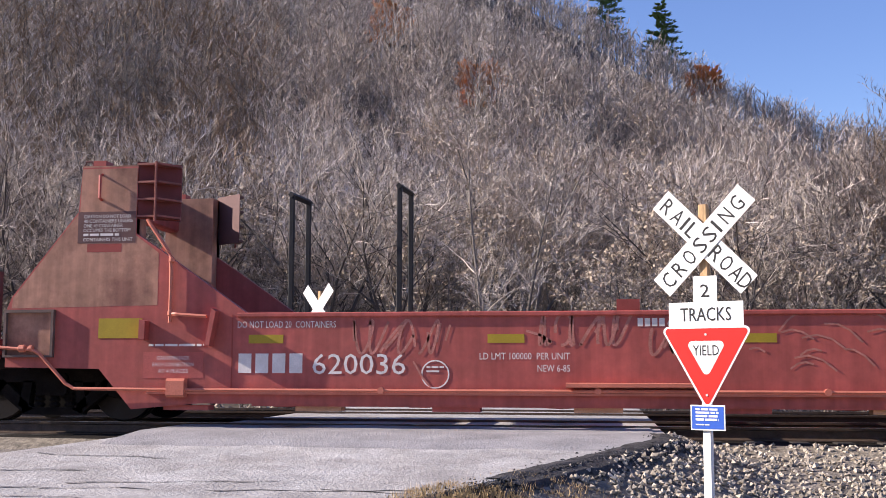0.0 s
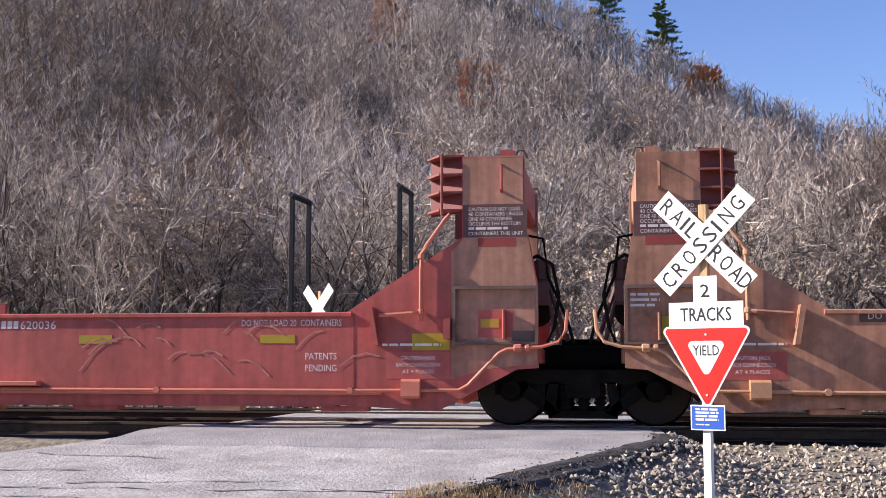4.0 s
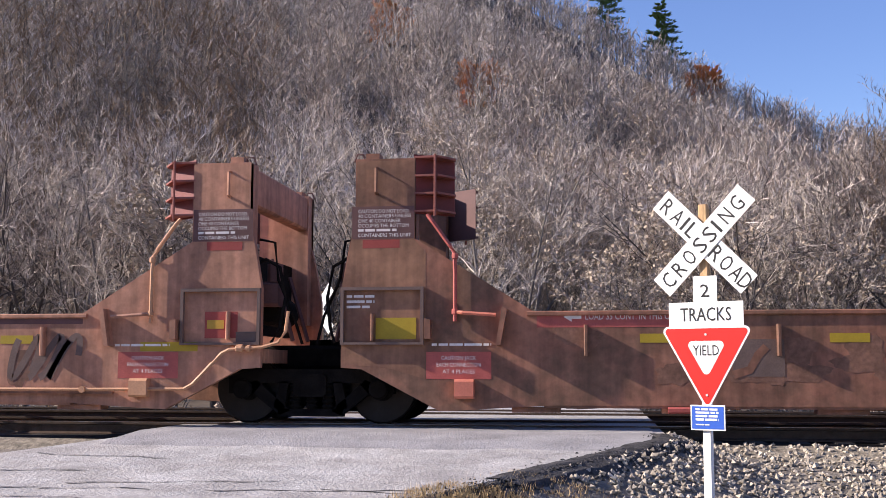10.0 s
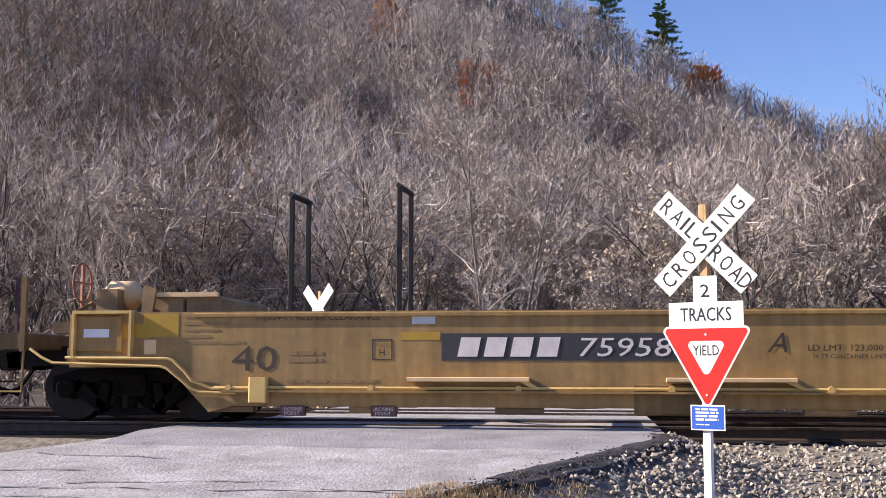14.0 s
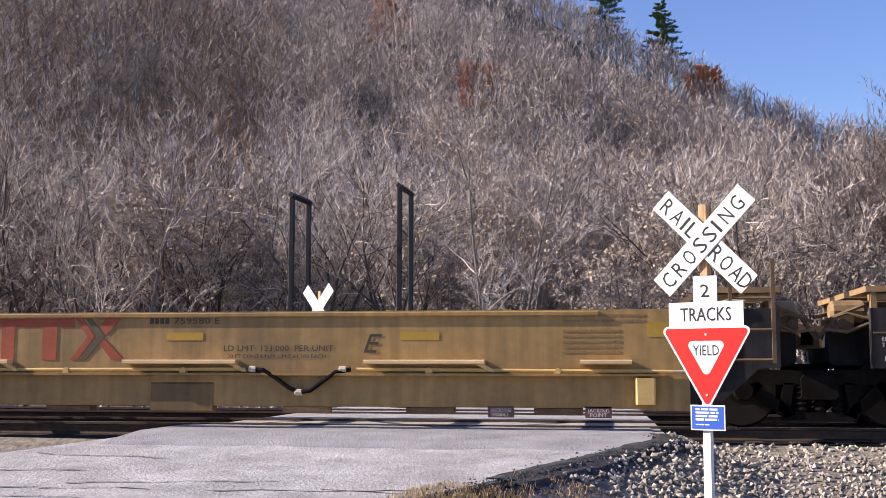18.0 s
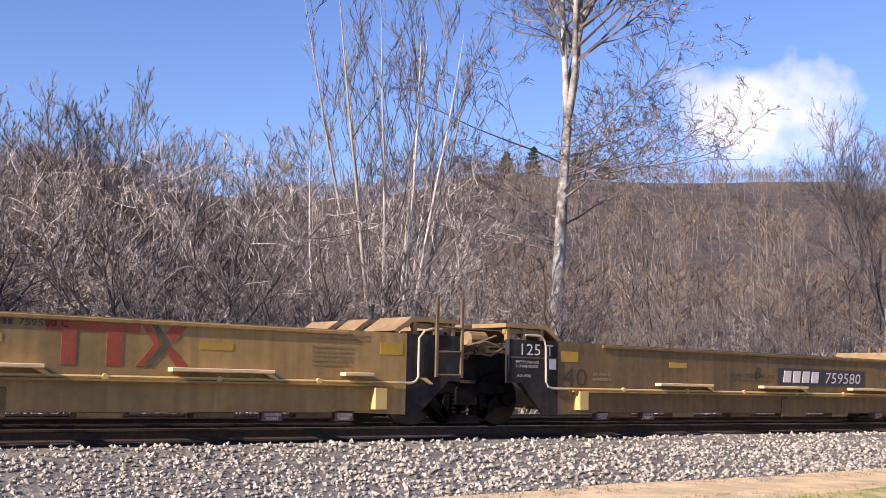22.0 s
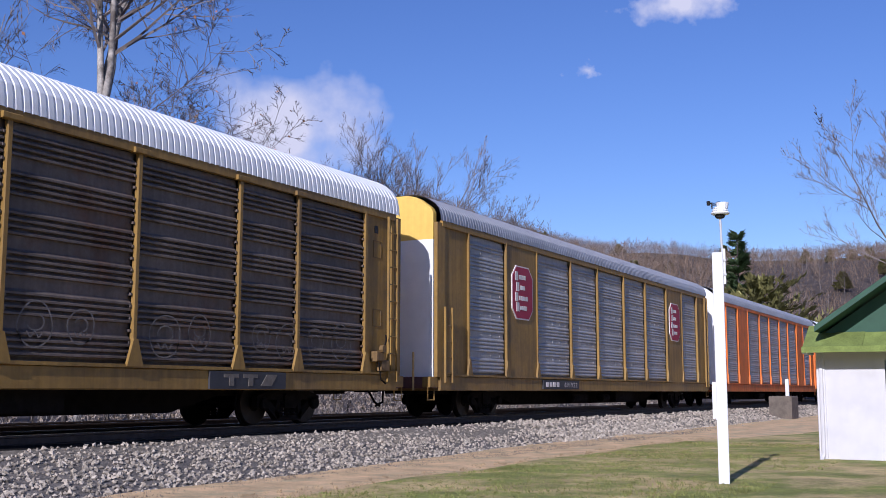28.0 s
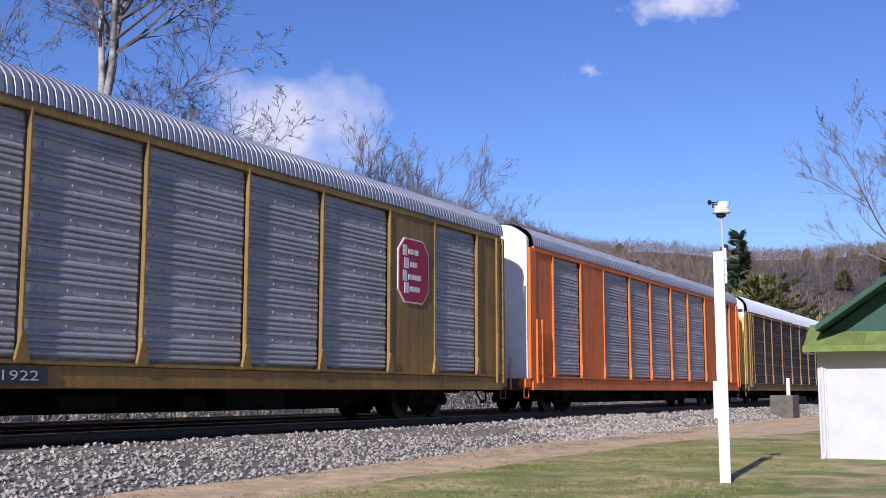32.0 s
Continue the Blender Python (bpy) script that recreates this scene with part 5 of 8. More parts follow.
    lettering("LD LMT  123,000  PER UNIT", lx, 0.95, 0.075, "letter_dark", u, -1.606, 1.45)
    lettering("20 FT CONTAINER LIMIT 61,500 EACH", lx + 0.05, 0.86, 0.05, "letter_dark", u, -1.606, 1.3)
    bars(12.89 if letter == "E" else L - 3.3, 1.40, [(1.0, 0.03, 0.035)] * 2 + [(0.001, 0.01, 0.05)] + [(0.7, 0.03, 0.035)] * 5, "letter_faint", u, -1.604)
    for x in ((4.5, L * 0.71) if right_end else (5.43, 8.9, 12.2) if left_end else (4.03, 7.75, 10.84)):
        part("reflector", Geo().box(x, x + 0.50, -1.605, -1.599, 1.09, 1.19), "amber_mark", u, "amber reflective patch")
    if left_end or right_end:
        px = 5.95 if left_end else L - 9.0
        pn = part("number_panel", Geo().box(px, px + 3.25, -1.606, -1.598, 0.83, 1.17), "panel_grey", u, "dark grey number panel")
        g = Geo()
        for k in range(4):
            g.plate([(px + 0.20 + 0.33 * k, 0.88), (px + 0.45 + 0.33 * k, 0.88), (px + 0.50 + 0.33 * k, 1.12), (px + 0.25 + 0.33 * k, 1.12)], -1.612, -1.606)
        part("painted_mark", g, "letter_white", u)
        lettering("759580", px + 1.72, 0.885, 0.23, "letter_white", u, -1.611, 1.35, 0.15)
        if left_end:
            lettering("S-2054-11 REEFER CLEARANCE", 3.53, 1.345, 0.085, "letter_dark", u, -1.606, 1.64)
            bars(2.57, 1.41, [(0.8, 0.035, 0.05), (0.62, 0.035, 0.05), (0.5, 0.035, 0.05), (0.36, 0.035, 0.04), (0.82, 0.035, 0.05)], "letter_faint", u, -1.604)
            part("reflector", Geo().box(2.01, 2.49, -1.605, -1.599, 1.14, 1.44), "amber_mark", u, "amber reflective patch")
            part("route_card", Geo().box(2.03, 2.19, -1.607, -1.599, 0.91, 1.10), "ledge", u, "pale routing card")
            part("plate_box", Geo().box(5.06, 5.32, -1.605, -1.600, 0.84, 0.852).box(5.06, 5.32, -1.605, -1.600, 1.088, 1.10).box(5.06, 5.072, -1.605, -1.600, 0.852, 1.088).box(5.308, 5.32, -1.605, -1.600, 0.852, 1.088), "letter_dark", u)
            lettering("H", 5.155, 0.89, 0.09, "letter_dark", u, -1.606, 0.07)
            lettering("PLATE", 5.11, 1.01, 0.04, "letter_faint", u, -1.606, 0.16)
            part("data_plate", Geo().box(5.57, 5.87, -1.607, -1.599, 1.29, 1.43), "cable_grey", u, "grey steel data plate")
            bars(3.96, 0.59, [(1.18, 0.04, 0.03)], "letter_faint", u, -1.604)
    else:
        nx = 7.52 if letter == "E" else L * 0.5 + 0.15
        letter_blocks(u, nx, 1.305, 0.05, 0.075, 4, 0.02, "letter_dark")
        lettering("759580 " + letter, nx + 0.33, 1.305, 0.08, "letter_dark", u, -1.606, 0.62)
        part("data_plate", Geo().box(3.79, 4.06, -1.607, -1.599, 1.31, 1.42), "cable_grey", u, "grey steel data plate")
        part("stencil_box", Geo().box(2.72, 3.1, -1.605, -1.600, 0.72, 0.73).box(2.72, 3.1, -1.605, -1.600, 0.94, 0.95).box(2.72, 2.73, -1.605, -1.600, 0.73, 0.94).box(3.09, 3.1, -1.605, -1.600, 0.73, 0.94), "letter_faint", u)
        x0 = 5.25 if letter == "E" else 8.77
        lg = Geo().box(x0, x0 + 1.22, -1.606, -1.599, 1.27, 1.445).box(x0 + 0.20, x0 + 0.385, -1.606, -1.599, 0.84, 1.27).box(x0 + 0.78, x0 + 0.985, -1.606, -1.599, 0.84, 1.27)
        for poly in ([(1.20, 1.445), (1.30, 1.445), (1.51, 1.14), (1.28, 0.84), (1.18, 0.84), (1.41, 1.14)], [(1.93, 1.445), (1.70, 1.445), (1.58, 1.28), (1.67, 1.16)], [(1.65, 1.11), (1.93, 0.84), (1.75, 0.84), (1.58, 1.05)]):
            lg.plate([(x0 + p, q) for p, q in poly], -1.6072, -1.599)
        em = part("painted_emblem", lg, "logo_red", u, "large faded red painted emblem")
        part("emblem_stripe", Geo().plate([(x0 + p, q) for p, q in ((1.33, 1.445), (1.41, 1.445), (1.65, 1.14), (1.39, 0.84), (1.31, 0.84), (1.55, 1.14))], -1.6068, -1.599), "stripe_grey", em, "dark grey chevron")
    return u


YEL_J = (89.95, 105.97, 121.85, 137.75)
A_END = 72.40
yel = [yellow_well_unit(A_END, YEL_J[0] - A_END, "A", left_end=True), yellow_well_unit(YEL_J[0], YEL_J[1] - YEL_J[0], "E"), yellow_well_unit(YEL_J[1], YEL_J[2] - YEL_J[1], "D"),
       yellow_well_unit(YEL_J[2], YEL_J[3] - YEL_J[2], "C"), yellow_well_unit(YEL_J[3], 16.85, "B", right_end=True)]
for u in yel[1:]:
    truck(u, 0.0)


# ---- covered auto racks ----
def arch(z_eave, z_top, half, n=7):
    """Upper edge of an auto rack's cross-section, near side to far side: steep sides, rounded shoulders, flat crown."""
    side = ((1.0, 0.0), (0.99, 0.20), (0.965, 0.42), (0.89, 0.62), (0.75, 0.82), (0.60, 0.945), (0.42, 0.99))
    h = z_top - z_eave
    return [(-half * a, z_eave + h * b) for a, b in side] + [(0.0, z_top)] + [(half * a, z_eave + h * b) for a, b in reversed(side)]


def auto_rack(at, paint, screen, roof, label, posts, blanks, z_eave, end_top, emblem=None):
    u = thing_on_train("auto_rack_car", at, label, "freight car", "auto rack cars")
    L, top = 27.5, 6.0
    part("deck_sill", Geo().box(0.3, L - 0.3, -1.58, 1.58, 0.74, 1.12, 0.02), paint, u)
    part("sill_lip", Geo().box(0.6, L - 0.6, -1.62, 1.62, 1.12, 1.18), paint, u)
    part("inner_body", Geo().box(0.5, L - 0.5, -1.40, 1.40, 1.12, z_eave - 0.02), screen, u)
    part("top_rail", Geo().box(0.4, L - 0.4, -1.60, -1.50, z_eave - 0.14, z_eave + 0.02).box(0.4, L - 0.4, 1.50, 1.60, z_eave - 0.14, z_eave + 0.02), paint, u)
    # ribbed roof
    g = Geo()
    prof = arch(z_eave, top, 1.60, 10)
    n = len(prof)
    step = 0.165
    vs, fs, xs = [], [], []
    x = 0.25
    while x < L - 0.25:
        xs += [(x, 0.02), (x + step * 0.62, 0.02), (x + step * 0.70, 0.0), (x + step * 0.92, 0.0)]
        x += step
    for x, lift in xs:
        for y, z in prof:
            vs.append((x, y * (1 + lift * 0.5), z + lift))
    for i in range(len(xs) - 1):
        for j in range(n - 1):
            fs.append((i * n + j, i * n + n + j, i * n + n + j + 1, i * n + j + 1))
    g.add(vs, fs)
    part("roof", g, roof, u, "ribbed metal roof")
    # end doors with an arched head
    for x0, x1, way in ((0.12, 0.30, -1), (L - 0.30, L - 0.12, 1)):
        hz, hh = z_eave - 0.15, top - 0.03 - z_eave + 0.15
        edge = ((1.0, 0.0), (1.0, 0.42), (0.95, 0.58), (0.74, 0.84), (0.62, 0.94), (0.46, 1.0))
        head = [(-1.45 * a, hz + hh * b) for a, b in edge] + [(1.45 * a, hz + hh * b) for a, b in reversed(edge)]
        split = 4.75
        upper = [(1.45, split)] + head[::-1] + [(-1.45, split)]
        for s in (-1, 1):
            a, b = (-1.45, -0.012) if s < 0 else (0.012, 1.45)
            d = part("end_door", Geo().box(x0, x1, a, b, 1.02, split - 0.002), end_top[1], u)
            if screen == "screen_dark":
                part("door_slot", Geo().box(*((x0 - 0.012, x0) if way < 0 else (x1, x1 + 0.012)), s * 0.72 - 0.33, s * 0.72 + 0.33, 3.36, 3.50), "sign_black", d, "black slot in the door")
            if screen == "screen_dark":
                part("door_slot", Geo().box(*((x0 - 0.012, x0) if way < 0 else (x1, x1 + 0.012)), s * 1.0 - 0.40, s * 1.0 + 0.40, 5.02, 5.17), "sign_black", d, "black slot in the door")
            for z in (2.55, 4.55):
                part("door_latch", Geo().box(*((x0 - 0.03, x0) if way < 0 else (x1, x1 + 0.03)), s * 0.06 - 0.03, s * 0.06 + 0.03, z, z + 0.36), "mark_redp", d, "rusty red door latch")
        part("door_head", Geo().plate_x(upper, x0 + 0.004, x1 - 0.004), end_top[0], u, "arched white door head" if end_top[0] != end_top[1] else "")
        for s in (-1, 1):
            part("corner_post", Geo().box(*((0.12, 0.55) if way < 0 else (L - 0.55, L - 0.12)), s * 1.53 - 0.05, s * 1.53 + 0.05, 1.1, z_eave - 0.05), paint, u)
        for s in (-1, 1):
            xa = (0.62 if way < 0 else L - 0.62)
            lad = Geo()
            rise = 2.95 if screen == "screen" and way < 0 else z_eave - 0.1
            for d in (-0.20, 0.20):
                lad.box(xa + d - 0.025, xa + d + 0.025, s * 1.66 - 0.03, s * 1.66 + 0.03, 0.95, rise)
            k = 0
            while 1.2 + 0.42 * k < rise - 0.1:
                lad.tube([(xa - 0.2, s * 1.66, 1.2 + 0.42 * k), (xa + 0.2, s * 1.66, 1.2 + 0.42 * k)], 0.015, 4)
                k += 1
            part("ladder", lad, paint, u)
        xs0 = 0.0 if way < 0 else L
        for s in (-1, 1):
            part("end_step", Geo().box(xs0 - way * 0.05 - 0.2, xs0 - way * 0.05 + 0.2, s * 1.4 - 0.12, s * 1.4 + 0.12, 0.82, 1.1, 0.02), paint, u)
            part("stirrup", Geo().tube([(xs0 - 0.18, s * 1.45, 0.85), (xs0 - 0.18, s * 1.45, 0.5), (xs0 + 0.18, s * 1.45, 0.5), (xs0 + 0.18, s * 1.45, 0.85)], 0.02, 5), paint, u)
        for yy, zz in ((-0.95, 1.75), (-0.45, 1.65)):
            part("grab_rail", Geo().tube([(xs0 + way * 0.05, yy, 0.75), (xs0 + way * 0.05, yy, zz)], 0.03, 5), "pipe_yellow", u)
        coupler(u, xs0 + way * 0.85, way)
        truck(u, xs0 - way * 4.0)
        part("end_beam", Geo().box(min(xs0, xs0 - way * 0.4), max(xs0, xs0 - way * 0.4), -1.5, 1.5, 0.80, 1.10), "mark_dark", u)
    part("brake_wheel", Geo().ring((-0.12, 1.2, 2.0), 0.28, "x", 0.02, 18).tube([(-0.12, 0.92, 2.0), (-0.12, 1.48, 2.0)], 0.015, 4).tube([(-0.12, 1.2, 1.1), (-0.12, 1.2, 2.28)], 0.02, 4), "orange", u, "orange spoked brake wheel")
    if paint == "rack_yellow" and screen == "screen_dark":
        for s in (-1, 1):
            part("end_guard", Geo().box(0.03, 0.34, s * 1.72 - 0.10, s * 1.72 + 0.10, 1.15, 4.95, 0.015), "yellow_sunlit", u) if s > 0 else None
        part("door_seam", Geo().box(0.112, 0.121, -0.014, 0.014, 1.05, 6.0), "sign_black", u)
        lettering("962970", -0.9, 4.52, 0.10, "mark_dark", u, 0.0, 0.34, face=Matrix.Translation((0.112, 0, 0)) @ Matrix.Rotation(radians(-90), 4, "Z") @ Matrix.Translation((0.3, 0, 0)))
        hd = Geo().tube([(0.10, -0.35, 5.62), (0.07, -0.35, 5.62), (0.07, -0.75, 5.62), (0.10, -0.75, 5.62)], 0.012, 4)
        part("door_handle", hd, "cable_grey", u)
        part("door_handle", Geo().tube([(0.10, 0.30, 5.62), (0.07, 0.30, 5.62), (0.07, 0.70, 5.62), (0.10, 0.70, 5.62)], 0.012, 4), "cable_grey", u)
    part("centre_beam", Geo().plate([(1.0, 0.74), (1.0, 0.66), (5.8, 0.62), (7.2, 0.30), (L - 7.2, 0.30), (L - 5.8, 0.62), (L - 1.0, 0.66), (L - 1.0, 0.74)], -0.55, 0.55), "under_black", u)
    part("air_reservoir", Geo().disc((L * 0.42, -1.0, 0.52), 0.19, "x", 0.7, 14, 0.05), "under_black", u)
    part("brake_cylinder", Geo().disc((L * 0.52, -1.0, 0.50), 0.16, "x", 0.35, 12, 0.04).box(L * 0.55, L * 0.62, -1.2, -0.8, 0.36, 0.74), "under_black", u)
    # corrugated side screens between posts
    for a, b in zip(posts, posts[1:]):
        for s in (-1, 1):
            if (a, b) in blanks:
                part("side_panel", Geo().box(a, b, s * 1.55 - 0.02, s * 1.55 + 0.02, 1.18, z_eave - 0.14), paint, u)
                continue
            g2, prof, z = Geo(), [(1.24, 0.0)], 1.26
            deep, flat = (0.07, 0.2) if screen == "screen_dark" else (0.032, 0.16)
            n_rib = 0
            while z < z_eave - 0.34:
                prof += [(z, 0.0), (z + 0.012, deep), (z + 0.045, deep), (z + 0.085, 0.012), (z + 0.104, 0.0)]
                z += 0.105
                n_rib += 1
                if n_rib % 4 == 0:
                    z += flat
            prof += [(min(z, z_eave - 0.2), 0.0), (z_eave - 0.16, 0.0)]
            vs = []
            for z, o in prof:
                vs += [(a + 0.07, s * (1.485 + o), z), (b - 0.07, s * (1.485 + o), z)]
            fs = [(2 * i, 2 * i + 1, 2 * i + 3, 2 * i + 2) if s < 0 else (2 * i, 2 * i + 2, 2 * i + 3, 2 * i + 1) for i in range(len(prof) - 1)]
            sc = part("side_screen", g2.add(vs, fs), screen, u, smooth=False)
            if screen == "screen_dark" and s < 0:
                riv = Geo()
                zz = 1.32
                while zz < z_eave - 0.25:
                    for xx in (a + 0.085, b - 0.085):
                        riv.box(xx - 0.018, xx + 0.018, -1.572, -1.50, zz, zz + 0.045)
                    zz += 0.21
                part("fastener_row", riv, screen, sc)
                part("post_cap", Geo().box(a - 0.19, a + 0.19, -1.66, -1.52, z_eave - 0.16, z_eave - 0.06, 0.012), paint, u)
            if screen == "screen" and s < 0:
                for zz in (1.685, 2.265, 2.845, 3.425, 4.005, 4.585):
                    seam = Geo().box(a + 0.07, b - 0.07, -1.494, -1.480, zz, zz + 0.14)
                    nb = max(2, int((b - a) / 0.55))
                    for q in range(nb):
                        xx = a + (b - a) * (q + 0.5) / nb
                        seam.box(xx - 0.02, xx + 0.02, -1.512, -1.494, zz + 0.045, zz + 0.085)
                    part("screen_seam", seam, screen, sc)
    for p in posts:
        for s in (-1, 1):
            slim, foot = (0.05, 0.20) if screen == "screen_dark" else (0.024, 0.14) if paint == "orange" else (0.032, 0.15)
            g3 = Geo().box(p - slim, p + slim, s * 1.565 - 0.045, s * 1.565 + 0.045, 1.14, z_eave - 0.1, 0.012)
            g3.plate([(p - foot, 1.14), (p + foot, 1.14), (p + slim, 1.62), (p - slim, 1.62)], s * 1.61 - 0.03, s * 1.61 + 0.03)
            part("side_post", g3, paint, u)
    for x0, x1 in ((0.55, posts[0]), (posts[-1], L - 0.55)):
        for s in (-1, 1):
            part("end_panel", Geo().box(x0, x1, s * 1.52 - 0.02, s * 1.52 + 0.02, 1.14, z_eave - 0.14), paint, u)
    if emblem:
        emblem(u, L)
    return u


def emblem_yellow(u, L):
    part("painted_emblem", Geo().box(7.28, 7.75, -1.585, -1.56, 3.62, 3.98).box(7.84, 8.31, -1.585, -1.56, 3.62, 3.98).box(8.40, 8.95, -1.585, -1.56, 3.62, 3.98).box(7.28, 8.95, -1.585, -1.56, 3.30, 3.52), "yellow_mark", u, "yellow block emblem")
    part("number_panel", Geo().box(6.9, 9.1, -1.63, -1.58, 0.80, 1.06), "panel_grey", u)
    part("painted_mark", Geo().box(7.0, 7.9, -1.64, -1.63, 0.86, 1.0).box(8.05, 9.0, -1.64, -1.63, 0.86, 1.0), "letter_grey", u)
    part("number_panel", Geo().box(20.2, 22.6, -1.63, -1.58, 0.76, 1.10), "panel_grey", u)
    part("painted_mark", Geo().box(20.6, 21.05, -1.64, -1.63, 0.98, 1.05).box(20.76, 20.9, -1.64, -1.63, 0.82, 0.98).box(21.2, 21.65, -1.64, -1.63, 0.98, 1.05).box(21.36, 21.5, -1.64, -1.63, 0.82, 0.98).plate([(21.75, 0.82), (22.1, 0.82), (22.3, 1.05), (21.95, 1.05)], -1.64, -1.63), "letter_grey", u)
    rr = random.Random(40)
    for x in (1.9, 4.7, 6.7, 9.6, 12.6, 15.5, 18.4, 21.2, 23.2):
        for k in range(2):
            cx, cz, r = x + 0.62 + 0.95 * k + rr.uniform(-0.08, 0.08), 1.74 + rr.uniform(-0.06, 0.08), rr.uniform(0.28, 0.40)
            p = rr.uniform(0, 6)
            loop = [(cx + r * (1 + 0.05 * math.sin(3 * a + p)) * math.cos(a), cz + r * (1 + 0.06 * math.cos(2 * a + p)) * math.sin(a)) for a in (p + 0.29 * q for q in range(24))]
            inner = [(cx + r * 0.5 * math.cos(a), cz + r * 0.1 + r * 0.38 * math.sin(a)) for a in (p + 0.4 * q for q in range(11))]
            tail = [(cx - r * 0.5 + r * 0.1 * q, cz - r * 0.45 + r * 0.14 * math.cos(1.3 * q)) for q in range(11)]
            brush_strokes(u, "chalk_grey", (loop, inner, tail), 0.013, -1.5605, "thin sprayed graffiti ring")
    for x, w, z, h in ((0.98, 0.30, 3.52, 0.34), (0.95, 0.30, 2.35, 0.30), (1.0, 0.34, 1.62, 0.2), (26.15, 0.36, 3.9, 0.42), (26.15, 0.36, 2.25, 0.42)):
        fr = Geo().box(x, x + w, -1.552, -1.541, z, z + 0.02).box(x, x + w, -1.552, -1.541, z + h - 0.02, z + h).box(x, x + 0.02, -1.552, -1.541, z + 0.02, z + h - 0.02).box(x + w - 0.02, x + w, -1.552, -1.541, z + 0.02, z + h - 0.02)
        part("card_frame", fr, "yellow_grimy", u, "small raised card frame")
    part("panel_hole", Geo().box(1.22, 1.40, -1.546, -1.541, 4.42, 4.62).box(26.2, 26.36, -1.546, -1.541, 4.5, 4.68), "sign_black", u, "dark hole in the end panel")
    part("brake_box", Geo().box(26.05, 26.36, -1.74, -1.545, 1.42, 1.66, 0.03).box(26.30, 26.62, -1.72, -1.545, 1.20, 1.46, 0.03).disc((26.28, -1.75, 1.72), 0.09, "y", 0.05, 10), "yellow_grimy", u, "grimy brake gear box")
    part("brake_rod", Geo().tube([(26.3, -1.76, 1.70), (26.42, -1.76, 1.92), (26.5, -1.70, 2.05)], 0.022, 6).tube([(26.1, -1.75, 1.4), (26.2, -1.75, 1.0), (26.5, -1.7, 0.9)], 0.022, 6), "under_black", u)
    ring = Geo().plate(octagon_ring(0.0, 0.0, 0.42), -0.004, 0.0)
    ring.moved(Matrix.Translation((0.115, -0.75, 1.75)) @ Matrix.Rotation(radians(-90), 4, "Z"))
    part("graffiti", ring, "chalk_tan", u, "faint sprayed ring on the door")


def octagon(cx, cz, w, h, c):
    return [(cx - w + c, cz - h), (cx + w - c, cz - h), (cx + w, cz - h + c), (cx + w, cz + h - c), (cx + w - c, cz + h), (cx - w + c, cz + h), (cx - w, cz + h - c), (cx - w, cz - h + c)]


def emblem_maroon(u, L):
    for cx in (5.6, L - 5.6):
        part("emblem", Geo().plate(octagon(cx, 3.72, 0.775, 0.82, 0.31), -1.60, -1.57), "letter_white", u, "white-edged octagonal emblem")
        part("emblem", Geo().plate(octagon(cx, 3.72, 0.735, 0.78, 0.29), -1.606, -1.598), "emblem_red", u, "maroon octagonal emblem")
        for k, (w, z) in enumerate(((0.62, 4.10), (0.45, 3.78), (0.80, 3.46), (0.62, 3.16))):
            sh = 0.08 * (k % 2)
            part("painted_mark", Geo().box(cx - 0.56 + sh, cx - 0.36 + sh, -1.615, -1.606, z - 0.02, z + 0.25), "letter_white", u)
            for q in range(4):
                ww = w * 0.17
                part("painted_mark", Geo().box(cx - 0.29 + sh + q * ww * 1.25, cx - 0.29 + sh + q * ww * 1.25 + ww, -1.615, -1.606, z + 0.03, z + 0.16), "letter_white", u)
    part("number_panel", Geo().box(7.1, 10.2, -1.63, -1.58, 0.80, 1.08), "panel_grey", u)
    for k in range(4):
        part("painted_initial", Geo().box(7.3 + 0.3 * k, 7.5 + 0.3 * k, -1.64, -1.63, 0.87, 1.02), "letter_white", u)
    lettering("691922", 8.85, 0.865, 0.155, "letter_white", u, -1.636, 1.16)


P1 = (1.75, 4.6, 6.62, 9.52, 12.45, 15.35, 18.2, 21.05, 23.05, 25.75)
P2 = (1.95, 4.45, 6.75, 9.68, 12.3, 15.2, 17.85, 20.75, 23.05, 25.55)
RACK = 156.45
auto_rack(RACK, "rack_yellow", "screen_dark", "roof_white", "yellow auto rack car with grimy ribbed side screens and white roof", P1, (), 5.05, ("white_paint", "yellow_sunlit"), emblem_yellow)
auto_rack(RACK + 29.2, "rack_yellow", "screen", "roof_metal", "yellow auto rack car with galvanised screens and maroon emblems", P2, ((4.45, 6.75), (20.75, 23.05)), 5.25, ("yellow_sunlit", "white_paint"), emblem_maroon)
auto_rack(RACK + 58.4, "orange", "screen", "roof_metal", "orange auto rack car with galvanised screens", P2, ((4.45, 6.75), (20.75, 23.05)), 5.25, ("white_paint", "white_paint"))
auto_rack(RACK + 87.6, "rack_yellow", "screen_dark", "roof_white", "yellow auto rack car with grimy ribbed side screens and white roof", P1, (), 5.05, ("white_paint", "yellow_sunlit"))


